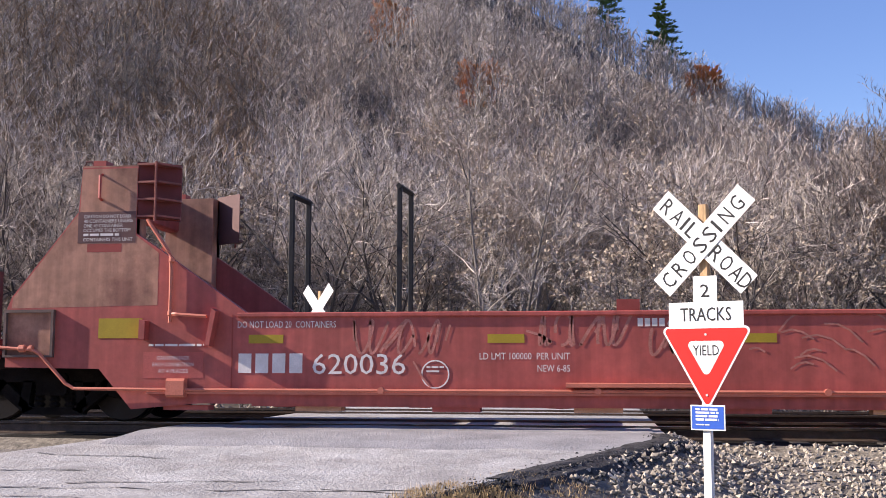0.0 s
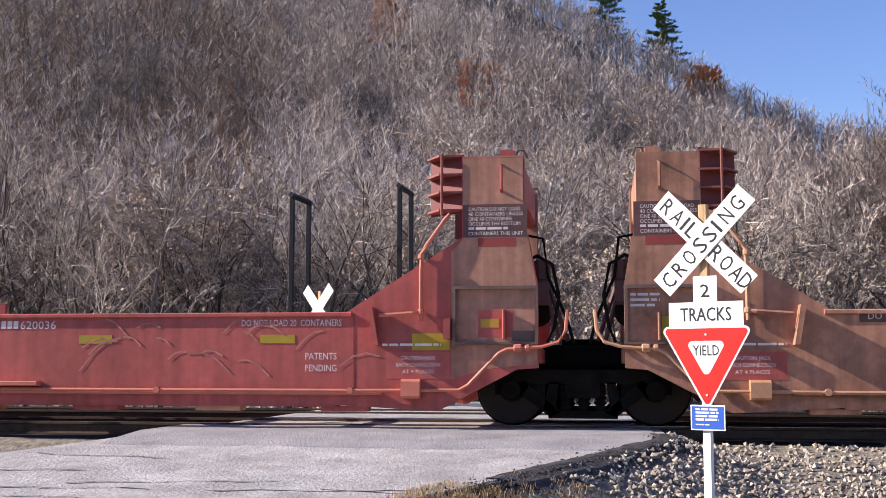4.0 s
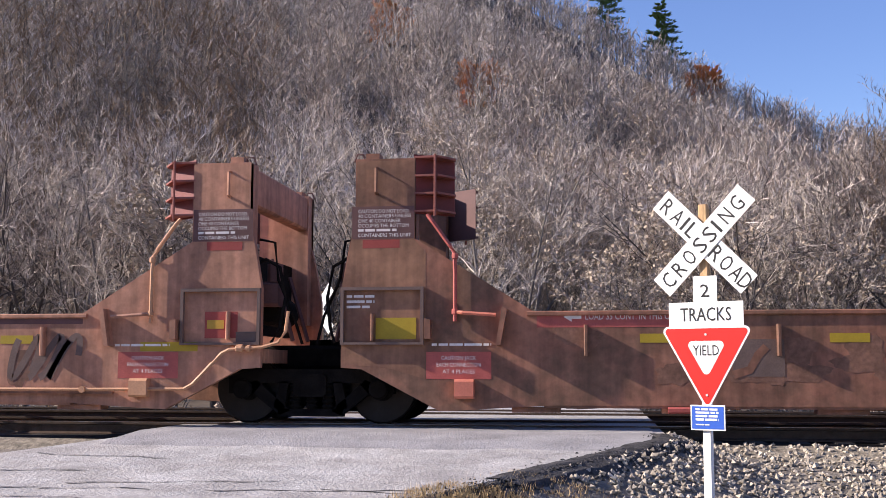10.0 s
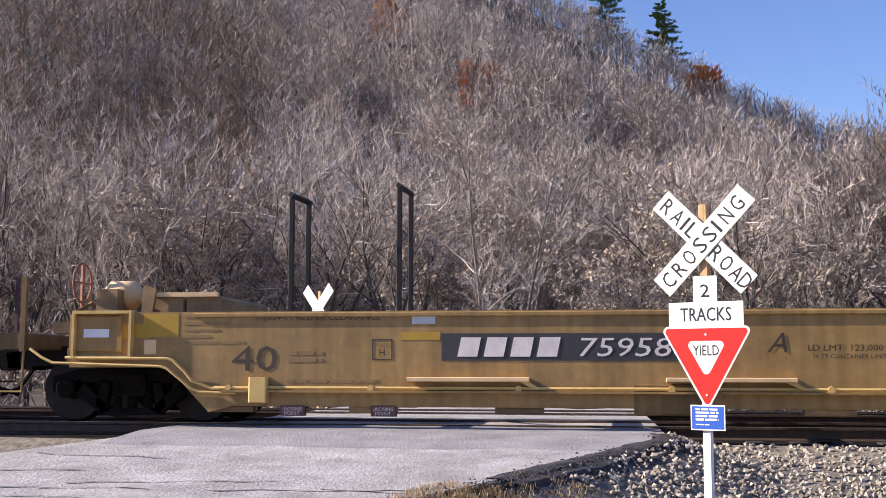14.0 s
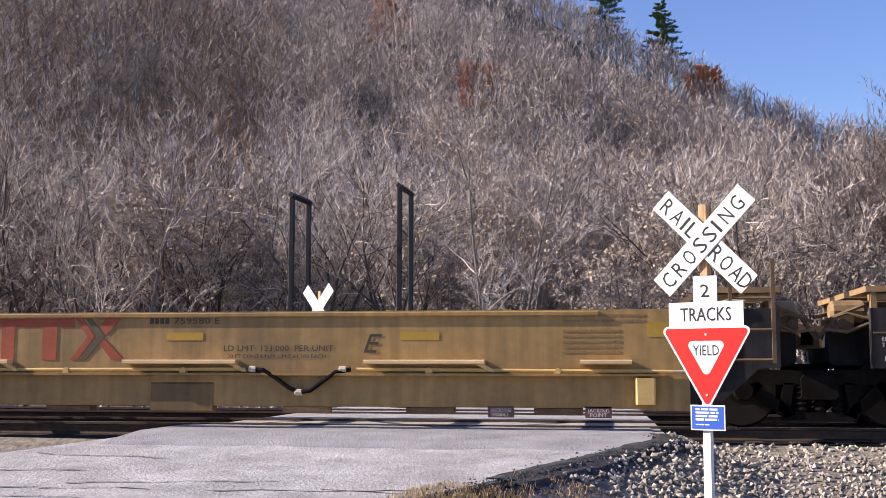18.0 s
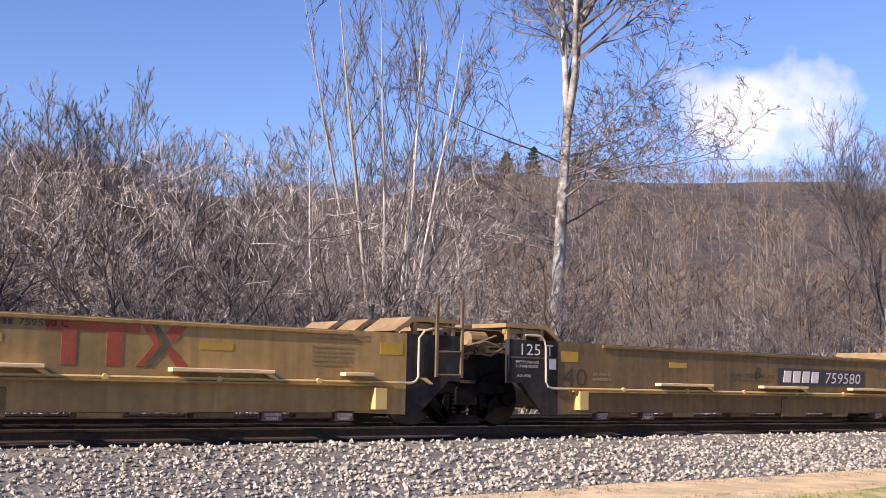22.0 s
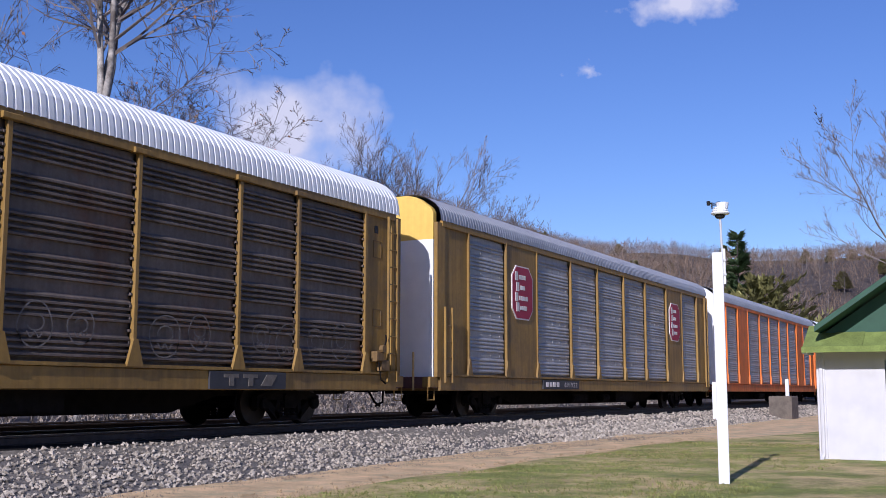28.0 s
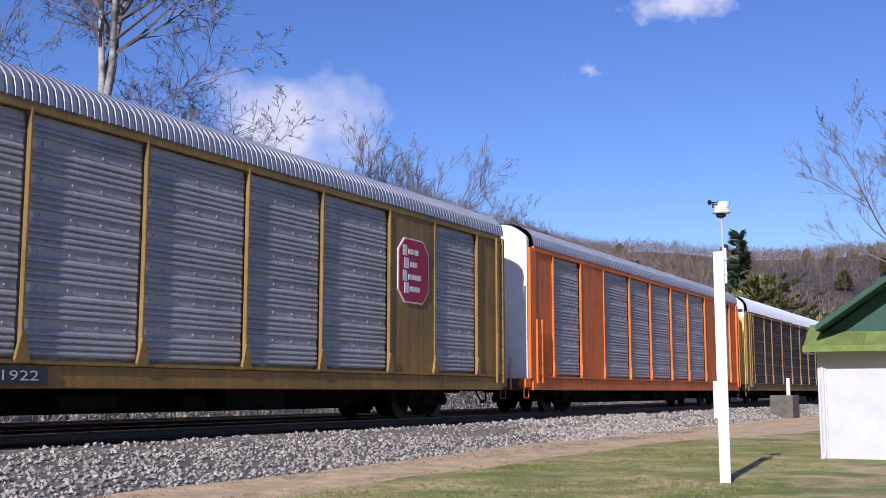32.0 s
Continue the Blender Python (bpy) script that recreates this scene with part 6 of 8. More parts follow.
# ---- crossing sign ----
def crossbuck(base, yaw, ground, centre, size, full, label):
    """Crossed blades on a wooden post, facing down the lane; local -y is its face."""
    s = tagged(empty("crossing_sign", pose(base[0], base[1], ground, 0, 0, yaw)), label, "road sign", "crossing signs")
    c = centre - ground
    part("post", Geo().box(-0.05, 0.05, 0.02, 0.12, -0.3, c + 0.36 * size, 0.008), "white_paint" if full else "post_wood", s, "square wooden post painted white") if not full else None
    if full:
        part("post", Geo().box(-0.062, 0.022, 0.02, 0.085, c - 0.62, c + 0.35, 0.008), "post_wood", s, "bare wooden upper post")
        part("post_sleeve", Geo().box(-0.064, 0.018, 0.018, 0.075, -0.3, c - 0.62, 0.008), "white_paint", s, "white-painted lower post")
    h, w = 0.597 * size, 0.114 * size
    for turn, y, words in ((-45.0, -0.004, ""), (45.0, -0.012, "")):
        m = pose(0, y, c, 0, -turn, 0)
        blade = part("blade", Geo().box(-h, h, -0.003, 0.003, -w, w).moved(m), "sign_white", s, "white sheet-metal blade")
    if full:
        m1, m2 = pose(0, 0, c, 0, -45, 0), pose(0, 0, c, 0, 45, 0)
        k = 0.076
        for ch, x in zip("CROSSING", (-0.545, -0.395, -0.25, -0.10, 0.035, 0.17, 0.265, 0.415)):
            lettering(ch, x, -k, 2 * k, "sign_black", s, -0.0165, 0.10 if ch != "I" else 0.028, face=m1)
        for ch, x in zip("RAILROAD", (-0.545, -0.40, -0.265, -0.20, 0.12, 0.255, 0.39, 0.50)):
            lettering(ch, x, -k, 2 * k, "sign_black", s, -0.0085, 0.10 if ch != "I" else 0.028, face=m2)
    return s


SIGN = (0.96, 10.46)
sg = crossbuck(SIGN, -27.0, GROUND, 1.905, 1.0, True, "white railroad crossing sign with yield sign on a post")
part("count_plate", Geo().box(-0.115, 0.115, -0.006, 0.0, 2.13, 2.38), "sign_white", sg)
lettering("2", -0.045, 2.185, 0.12, "sign_black", sg, -0.009, 0.085)
part("tracks_plate", Geo().box(-0.36, 0.36, -0.007, -0.001, 1.905, 2.14), "sign_white", sg)
lettering("TRACKS", -0.245, 1.965, 0.125, "sign_black", sg, -0.010, 0.49)


def rounded_triangle(w, top, r, n=5):
    """A downward triangle with rounded corners, side w, its flat edge at z = top."""
    hgt = w * 0.866
    ins = r / math.tan(radians(30))
    pts = []
    for (cx, cz), start in (((-w / 2 + ins, top - r), 90), ((0, top - hgt + 2 * r), 210), ((w / 2 - ins, top - r), 330)):
        for i in range(n + 1):
            a = radians(start + 120 * i / n)
            pts.append((cx + r * math.cos(a), cz + r * math.sin(a)))
    return pts


YT = 1.915
part("yield_border", Geo().plate(rounded_triangle(0.90, YT, 0.045), -0.012, -0.008), "sign_white", sg)
part("yield_field", Geo().plate(rounded_triangle(0.835, YT - 0.019, 0.03), -0.0145, -0.0125), "sign_red", sg, "red yield field")
part("yield_centre", Geo().plate(rounded_triangle(0.40, YT - 0.135, 0.04), -0.017, -0.015), "sign_white", sg)
lettering("YIELD", -0.125, YT - 0.268, 0.095, "sign_black", sg, -0.0185, 0.25)
part("bolt", Geo().disc((0, -0.016, YT - 0.075), 0.012, "y", 0.004, 8).disc((0, -0.016, YT - 0.63), 0.012, "y", 0.004, 8), "cable_grey", sg)
part("notice_border", Geo().box(-0.165, 0.165, -0.010, -0.004, 0.965, 1.195), "sign_white", sg)
part("notice", Geo().box(-0.152, 0.152, -0.0125, -0.0105, 0.978, 1.182), "sign_blue", sg, "blue emergency notice plate")
bars(-0.115, 1.165, [(0.21, 0.018, 0.012), (0.22, 0.018, 0.012), (0.21, 0.020, 0.012), (0.22, 0.020, 0.03), (0.13, 0.012, 0.01)], "sign_white", sg, -0.0145)

fs_ = crossbuck((-6.02, 23.2), -38.0, GROUND, 2.02, 1.08, False, "white crossbuck sign beyond the far track")
nb = tagged(empty("notice_board", pose(-5.2, 23.0, GROUND)), "small white notice board on a thin post", "sign")
part("board", Geo().box(-0.25, 0.25, -0.012, 0.012, 2.36, 2.64), "sign_white", nb)
part("post", Geo().box(-0.03, 0.03, 0.012, 0.06, 0.0, 2.6), "black_steel", nb)
bars(-0.2, 2.59, [(0.3, 0.03, 0.02), (0.4, 0.03, 0.02), (0.36, 0.03, 0.02)], "cable_grey", nb, -0.015)


# ---- black steel frames beyond the tracks ----
def steel_frame(x, y, top, dx, dy):
    f = tagged(empty("steel_post_frame", pose(x, y, GROUND)), "tall narrow black steel post frame beyond the tracks", "post frame", "black post frames")
    h = top - GROUND
    part("post", Geo().box(-0.055, 0.055, -0.055, 0.055, 0, h, 0.012), "black_steel", f)
    part("post", Geo().box(dx - 0.055, dx + 0.055, dy - 0.055, dy + 0.055, 0, h, 0.012), "black_steel", f)
    part("cap", Geo().tube([(-0.1 * dx, -0.1 * dy, h + 0.02), (1.1 * dx, 1.1 * dy, h + 0.02)], 0.075, 4), "black_steel", f)
    part("rung", Geo().tube([(0, 0, h * 0.45), (dx, dy, h * 0.45)], 0.03, 4), "black_steel", f)


steel_frame(-6.86, 24.0, 4.62, 0.10, 1.05)
steel_frame(-4.49, 24.5, 4.86, 0.08, 1.05)


# ---- weather post on the lawn ----
def weather_post():
    w = tagged(empty("weather_post", pose(17.15, 4.29, GROUND, 0, 0, -76)), "white wooden post carrying a small weather station", "post")
    part("post", Geo().box(-0.082, 0.082, -0.082, 0.082, -0.2, 3.66, 0.010), "white_paint", w)
    part("batten", Geo().box(0.084, 0.122, -0.045, 0.045, 3.17, 3.72, 0.008), "white_paint", w)
    for z in (3.30, 3.52):
        part("pipe_clamp", Geo().box(0.060, 0.132, -0.060, 0.060, z, z + 0.03, 0.005), "cable_grey", w)
    part("mast", Geo().tube([(0.075, 0, 3.60), (0.06, 0, 4.26)], 0.018, 8), "cable_grey", w)
    part("sensor_base", Geo().disc((0.06, 0, 4.24), 0.075, "z", 0.035, 12, 0.02), "sign_black", w, "black sensor underside")
    part("radiation_shield", Geo().disc((0.065, 0, 4.285), 0.145, "z", 0.022, 16, 0.016).disc((0.065, 0, 4.325), 0.125, "z", 0.022, 16, 0.016).disc((0.065, 0, 4.36), 0.105, "z", 0.02, 16, 0.015), "white_paint", w)
    part("rain_gauge", Geo().tube([(0.10, 0, 4.36), (0.10, 0, 4.45)], 0.085, 12, 0.10), "white_paint", w)
    cups = Geo().tube([(0.05, 0, 4.42), (-0.06, 0, 4.42)], 0.010, 6).tube([(-0.06, 0, 4.36), (-0.06, 0, 4.46)], 0.012, 6)
    for k in range(3):
        a = 2 * math.pi * k / 3
        cups.tube([(-0.06, 0, 4.45), (-0.06 + 0.09 * math.cos(a), 0.09 * math.sin(a), 4.45)], 0.007, 4)
        cups.disc((-0.06 + 0.10 * math.cos(a), 0.10 * math.sin(a), 4.45), 0.030, "z", 0.02, 8, 0.008)
    part("anemometer", cups, "sign_black", w, "black cup anemometer")


weather_post()


def white_stake(x, y, z, h):
    part_ = tagged(part("marker_stake", Geo().box(x - 0.09, x + 0.09, y - 0.09, y + 0.09, z, z + h, 0.01), "white_paint"), "short white painted marker stake by the ballast", "stake", "marker stakes")
    return part_


white_stake(50.3, 12.9, verge_z(50.3, 12.9) - 0.1, 1.78)
white_stake(62.0, 11.95, 0.498, 0.92)
tagged(part("concrete_block", Geo().box(61.5, 63.3, 11.65, 12.85, GROUND - 0.1, 0.50, 0.05), "old_concrete"), "weathered concrete culvert block beside the track", "concrete block")


# ---- shed ----
def shed():
    """Small white building with a low green hipped apron and a gable above."""
    x0, y1 = 24.03, 4.0
    s = tagged(empty("shed", pose(x0, y1, GROUND)), "small white shed with green door and green roof", "shed")
    W, Dp, H = 6.0, 6.0, 2.42
    # front wall (faces -x) with a doorway from y -1.32 to -2.35
    part("wall", Geo().box(0.0, 0.15, -1.30, 0.0, 0.0, H).box(0.0, 0.15, -W, -2.40, 0.0, H).box(0.0, 0.15, -2.40, -1.30, 2.15, H), "shed_white", s, "white boarded front wall")
    part("wall", Geo().box(0.15, Dp, -0.15, 0.0, 0.0, H), "shed_white", s)
    part("wall", Geo().box(0.15, Dp, -W, -W + 0.15, 0.0, H), "shed_white", s)
    part("wall", Geo().box(Dp - 0.15, Dp, -W + 0.15, -0.15, 0.0, H), "shed_white", s)
    part("corner_board", Geo().box(-0.03, 0.12, -0.14, 0.03, 0.0, H, 0.01), "shed_white", s)
    d = part("door", Geo().box(0.05, 0.10, -2.38, -1.32, 0.12, 2.14), "green_paint", s, "green panelled door")
    part("door_panel", Geo().box(0.035, 0.05, -2.25, -1.45, 0.3, 1.0).box(0.035, 0.05, -2.25, -1.45, 1.15, 1.62), "green_paint", d)
    part("door_plate", Geo().box(0.035, 0.05, -2.05, -1.55, 1.80, 1.98), "concrete", d)
    part("door_handle", Geo().disc((0.02, -1.42, 1.08), 0.035, "x", 0.03, 10), "cable_grey", d)
    part("threshold", Geo().box(-0.9, 0.15, -W, 0.0, -0.1, 0.12), "concrete", s, "low concrete step")
    # apron roof over the front, in separate sheets
    n = 11
    for k in range(n):
        a, b = 0.20 - (W + 0.4) * k / n, 0.20 - (W + 0.4) * (k + 1) / n
        lap = 0.012 * (k % 2)
        part("roof_sheet", Geo().add([(-0.62, a - 0.001, 2.38 + lap), (-0.62, b + 0.001, 2.38 + lap), (0.35, b + 0.001, 2.9 + lap), (0.35, a - 0.001, 2.9 + lap), (-0.62, a - 0.001, 2.33), (-0.62, b + 0.001, 2.33), (0.35, b + 0.001, 2.85), (0.35, a - 0.001, 2.85)],
                                     [(0, 3, 2, 1), (4, 5, 6, 7), (0, 1, 5, 4), (1, 2, 6, 5), (2, 3, 7, 6), (3, 0, 4, 7)]), "green_shingle", s)
    part("fascia", Geo().box(-0.64, -0.60, -W - 0.2, 0.2, 2.30, 2.42), "green_shingle", s)
    part("eave_end", Geo().box(-0.58, 0.3, 0.12, 0.20, 2.27, 2.40, 0.02), "shed_white", s)
    # main gable roof, ridge along x
    mid, rise = -W / 2, 2.0
    for sg_ in (-1, 1):
        ye, ze = mid + sg_ * (W / 2 - 0.08), 2.84
        part("roof_slope", Geo().add([(-0.7, ye, ze), (Dp + 0.4, ye, ze), (Dp + 0.4, mid, ze + rise), (-0.7, mid, ze + rise), (-0.7, ye, ze - 0.12), (Dp + 0.4, ye, ze - 0.12), (Dp + 0.4, mid, ze + rise - 0.12), (-0.7, mid, ze + rise - 0.12)],
                                     [(0, 1, 2, 3), (7, 6, 5, 4), (0, 4, 5, 1), (1, 5, 6, 2), (3, 2, 6, 7), (0, 3, 7, 4)]), "green_trim", s, "dark green gable roof")
    part("gable", Geo().plate_x([(-0.1, H), (-W + 0.1, H), (-W + 0.15, 2.72), (mid, 4.66), (-0.15, 2.72)], 0.02, 0.14), "green_trim", s, "dark green boarded gable")
    part("gutter_pipe", Geo().tube([(-0.02, -0.06, 2.3), (-0.05, -0.06, 0.25), (-0.2, 0.0, 0.05)], 0.045, 8), "shed_white", s, "white downpipe")


shed()


# ---- lawn, verge ----
def strip(name, pts_lo, pts_hi, z0, mat, label, amp=0.05, kind="structure"):
    g = Geo()
    n = 60
    vs = []

    def at(pts, k):
        x = pts[0][0] + (pts[-1][0] - pts[0][0]) * k
        for (xa, ya), (xb, yb) in zip(pts, pts[1:]):
            if x <= xb:
                return x, ya + (yb - ya) * (x - xa) / (xb - xa)
        return pts[-1]
    m = 14
    for i in range(n + 1):
        xa, ya = at(pts_lo, i / n)
        xb, yb = at(pts_hi, i / n)
        for j in range(m + 1):
            q = j / m
            x, y = xa + (xb - xa) * q, ya + (yb - ya) * q
            e = 0.25 * noise.noise(Vector((x * 0.6, y * 0.6, 9))) if j in (0, m) else 0
            vs.append((x, y + e, z0 + amp * noise.noise(Vector((x * 0.35, y * 0.35, 2)))))
    w = m + 1
    g.add(vs, [(i * w + j, i * w + w + j, i * w + w + j + 1, i * w + j + 1) for i in range(n) for j in range(m)])
    return tagged(part(name, g, mat, smooth=True), label, "ground", kind=kind)


strip("dirt_strip", [(7.0, 7.4), (14.5, 8.2), (30.0, 8.4), (38.0, 6.2), (85.0, 4.0)], [(7.0, 11.2), (16.0, 11.45), (28.0, 12.2), (85.0, 12.9)], GROUND + 0.085, "dirt", "bare tan dirt path along the ballast", 0.03)
strip("lawn", [(-4.0, -14.0), (75.0, -20.0)], [(-4.0, 3.0), (2.0, 7.2), (14.5, 8.95), (30.0, 9.2), (38.0, 7.0), (75.0, 5.5)], GROUND + 0.13, "grass", "short green lawn with straw-coloured patches", 0.04)


# ---- bare woods ----
def limb(out, p, d, length, r0, r1, sides, segs, bend, rng, rise=0.1):
    """One tapered limb; returns points along it for branching."""
    pts = [p.copy()]
    for i in range(segs):
        d = (d + Vector((rng.uniform(-1, 1), rng.uniform(-1, 1), rng.uniform(-0.7, 0.7) + rise)) * bend).normalized()
        p = p + d * (length / segs)
        pts.append(p.copy())
    vs, fs = out
    o = len(vs)
    for i, q in enumerate(pts):
        a = (pts[min(i + 1, segs)] - pts[max(i - 1, 0)]).normalized()
        s = a.cross(Vector((0.31, 0.95, 0.1))).normalized()
        t = a.cross(s)
        r = r0 + (r1 - r0) * i / segs
        for k in range(sides):
            c = 2 * math.pi * k / sides
            vs.append(tuple(q + (s * math.cos(c) + t * math.sin(c)) * r))
    for i in range(segs):
        for k in range(sides):
            j = (k + 1) % sides
            fs.append((o + i * sides + k, o + i * sides + j, o + i * sides + sides + j, o + i * sides + sides + k))
    return pts


def twig(out, p, d, length, w):
    vs, fs = out
    o = len(vs)
    s = d.cross(Vector((0.2, 0.3, 0.9))).normalized() * w
    vs += [tuple(p - s), tuple(p + s), tuple(p + d * length)]
    fs.append((o, o + 1, o + 2))


def spread(d, angle, rng):
    s = d.cross(Vector((rng.uniform(-1, 1), rng.uniform(-1, 1), rng.uniform(-1, 1)))).normalized()
    return (d * math.cos(angle) + s * math.sin(angle)).normalized()


def dry_leaf(leaves, c, size, rng):
    a = Vector((rng.uniform(-1, 1), rng.uniform(-1, 1), rng.uniform(-1, 1))).normalized() * size
    b = a.cross(Vector((rng.uniform(-1, 1), rng.uniform(-1, 1), 1))).normalized() * size * 0.7
    vs, fs = leaves
    o = len(vs)
    vs += [tuple(c - a), tuple(c + b), tuple(c + a), tuple(c - b)]
    fs.append((o, o + 1, o + 2, o + 3))


def ramify(wood, fine, leaves, p, d, length, r, level, cfg, rng):
    """A branch that forks into smaller ones, down to sprays of twigs."""
    w = cfg["w"]
    if level == 0:
        twig(fine, p, d, length, max(w, r * 0.4))
        for t in range(cfg["twigs"]):
            q = p + d * length * rng.uniform(0.1, 0.9)
            td = (spread(d, rng.uniform(0.3, 0.9), rng) + Vector((0, 0, cfg["up"] * 0.6))).normalized()
            tl = length * rng.uniform(0.4, 0.9)
            twig(fine, q, td, tl, w)
            if cfg["leaf"] and rng.random() < cfg["leaf"]:
                dry_leaf(leaves, q + td * tl * rng.uniform(0.3, 1.0), cfg["leaf_s"] * rng.uniform(0.6, 1.3), rng)
        return
    segs = 5 if level >= 2 else 3
    sides = 5 if level >= 3 else 4 if level == 2 else 3
    tip = max(r * 0.3, w * 0.8)
    pts = limb(wood if level >= cfg["bark_from"] else fine, p, d, length, r, tip, sides, segs, cfg["bend"] * (0.95 if level >= 3 else 1.15 if level == 2 else 1.5), rng, cfg["rise"])
    n = cfg["kids"][level]
    for i in range(n):
        k = (cfg["from"] + (1 - cfg["from"]) * (i + rng.random()) / n) * segs
        q = pts[min(int(k), segs - 1)].lerp(pts[min(int(k) + 1, segs)], k - int(k))
        axis = (pts[min(int(k) + 1, segs)] - pts[min(int(k), segs - 1)]).normalized()
        cd = (spread(axis, rng.uniform(*cfg["open"]), rng) + Vector((0, 0, cfg["up"]))).normalized()
        kk = k / segs
        ramify(wood, fine, leaves, q, cd, length * rng.uniform(*((0.30, 0.46) if level == 1 else (0.32, 0.5) if level == 2 else (0.42, 0.62))) * (1.12 - 0.4 * kk), max(r * (1 - 0.7 * kk) * 0.55, w), level - 1, cfg, rng)


def bare_tree(seed, h, trunk_r, stems=1, clear=0.3, kids=(0, 4, 5, 10), twigs=5, leaf=0.0, leaf_s=0.075, w=0.011, up=0.0, lean=0.06, bend=0.22, leaders=0, fork=0.5, splay=0.3, spreadout=0.85, bark_from=2, rise=0.0, straight=0.05, sides_n=0, side_from=0.6, big_sides=False, opening=(0.5, 1.0)):
    """A leafless tree: stems that fork level by level; some keep dry leaves."""
    rng = random.Random(seed)
    wood, fine, leaves = ([], []), ([], []), ([], [])
    cfg = {"kids": kids, "twigs": twigs, "leaf": leaf, "leaf_s": leaf_s, "w": w, "up": up, "bend": bend, "from": 0.22, "bark_from": bark_from, "rise": rise, "open": opening}
    for st in range(stems):
        a = 6.28 * st / stems + rng.uniform(-0.6, 0.6)
        base = Vector((math.cos(a) * 0.3, math.sin(a) * 0.3, -0.3)) if stems > 1 else Vector((0, 0, -0.3))
        ln = lean * (rng.uniform(0.6, 1.6) if stems > 1 else 1.0)
        d = Vector((math.cos(a) * ln, math.sin(a) * ln, 1)).normalized()
        hh = h * rng.uniform(0.8, 1.0)
        top = fork if leaders else 1.0
        pts = limb(wood, base, d, hh * top, trunk_r, trunk_r * (0.62 if leaders else 0.12), 7, 8, straight, rng)
        for i in range(leaders):
            ang = a + 6.28 * i / leaders + rng.uniform(-0.4, 0.4)
            sp = splay * rng.uniform(0.5, 1.3)
            ld = Vector((math.cos(ang) * sp, math.sin(ang) * sp, 1)).normalized()
            ramify(wood, fine, leaves, pts[-1], ld, hh * (1 - fork) * rng.uniform(0.8, 1.05), trunk_r * 0.52, 3, cfg, rng)
        n = sides_n if leaders else kids[3]
        for i in range(n):
            lo = side_from if leaders else clear
            k = (lo + (0.98 - lo) * (i + rng.random()) / n) * 8
            q = pts[min(int(k), 7)].lerp(pts[min(int(k) + 1, 8)], k - int(k))
            ang = rng.uniform(0, 6.28)
            cd = Vector((math.cos(ang) * spreadout, math.sin(ang) * spreadout, 0.45 + up)).normalized()
            kk = k / 8
            r = trunk_r * (1 - (0.45 if leaders else 0.85) * kk) * rng.uniform(0.3, 0.5)
            if big_sides:
                ramify(wood, fine, leaves, q, Vector((cd.x, cd.y, 0.32)).normalized(), hh * rng.uniform(0.2, 0.31), r * 0.5, 3, dict(cfg, bark_from=4, kids=(0, 4, 6, 9)), rng)
            else:
                ramify(wood, fine, leaves, q, cd, hh * rng.uniform(0.22, 0.36) * (1.15 - 0.65 * kk if not leaders else 0.9), r, 2, cfg, rng)
    return wood, fine, leaves


def mesh_of(name, data, mat, smooth=False):
    me = bpy.data.meshes.new(name)
    me.from_pydata(data[0], [], data[1])
    me.materials.append(M[mat])
    if smooth:
        me.shade_smooth()
    return me


KINDS = {}


def tree_kind(key, mats, **kw):
    w, f, l = bare_tree(**kw)
    KINDS[key] = [mesh_of("trunk", w, mats[0], True), mesh_of("crown", f, mats[1]), mesh_of("dry_leaves", l, mats[2]) if l[1] else None]


def plant(key, x, y, turn, scale, label, group, name="tree", z=None):
    t = empty(name, Matrix.Translation((x, y, ground_z(x, y) if z is None else z)) @ Matrix.Rotation(turn, 4, "Z") @ Matrix.Scale(scale, 4))
    tagged(t, label, "tree", group)
    a, b, c = KINDS[key]
    part("trunk", a, None, t)
    part("crown", b, None, t)
    if c:
        part("dry_leaves", c, None, t)
    return t


tree_kind("a", ("bark", "bark", "leaf_tan"), seed=1, h=9.0, trunk_r=0.10, leaders=4, fork=0.16, splay=0.42, kids=(0, 5, 6, 7), bark_from=3, up=0.12, rise=0.05, opening=(0.45, 1.05))
tree_kind("b", ("bark_dark", "bark_pale", "leaf_tan"), seed=2, h=10.0, trunk_r=0.13, leaders=4, fork=0.3, splay=0.5, kids=(0, 5, 6, 7), sides_n=3, bend=0.24, up=0.1, opening=(0.5, 1.1))
tree_kind("f", ("bark_dark", "twig_dark", "leaf_tan"), seed=62, h=9.0, trunk_r=0.13, leaders=4, fork=0.3, splay=0.55, kids=(0, 5, 6, 7), sides_n=3, bend=0.26, up=0.2, opening=(0.4, 0.95))
tree_kind("c", ("bark", "bark", "leaf_tan"), seed=3, h=7.5, trunk_r=0.055, stems=5, clear=0.1, kids=(0, 5, 6, 9), leaf=0.3, lean=0.26, bend=0.2, straight=0.05, bark_from=3, up=0.15, rise=0.05, opening=(0.4, 1.0))
tree_kind("d", ("bark_dark", "bark_pale", "leaf_tan"), seed=4, h=9.5, trunk_r=0.11, leaders=4, fork=0.22, splay=0.5, kids=(0, 5, 6, 7), leaf=0.6, sides_n=2, bend=0.22, up=0.1, opening=(0.5, 1.1))
tree_kind("e", ("bark", "bark_pale", "leaf_tan"), seed=5, h=11.0, trunk_r=0.09, stems=2, clear=0.25, kids=(0, 5, 6, 14), up=0.2, lean=0.1, straight=0.05, bark_from=3, opening=(0.4, 0.95))
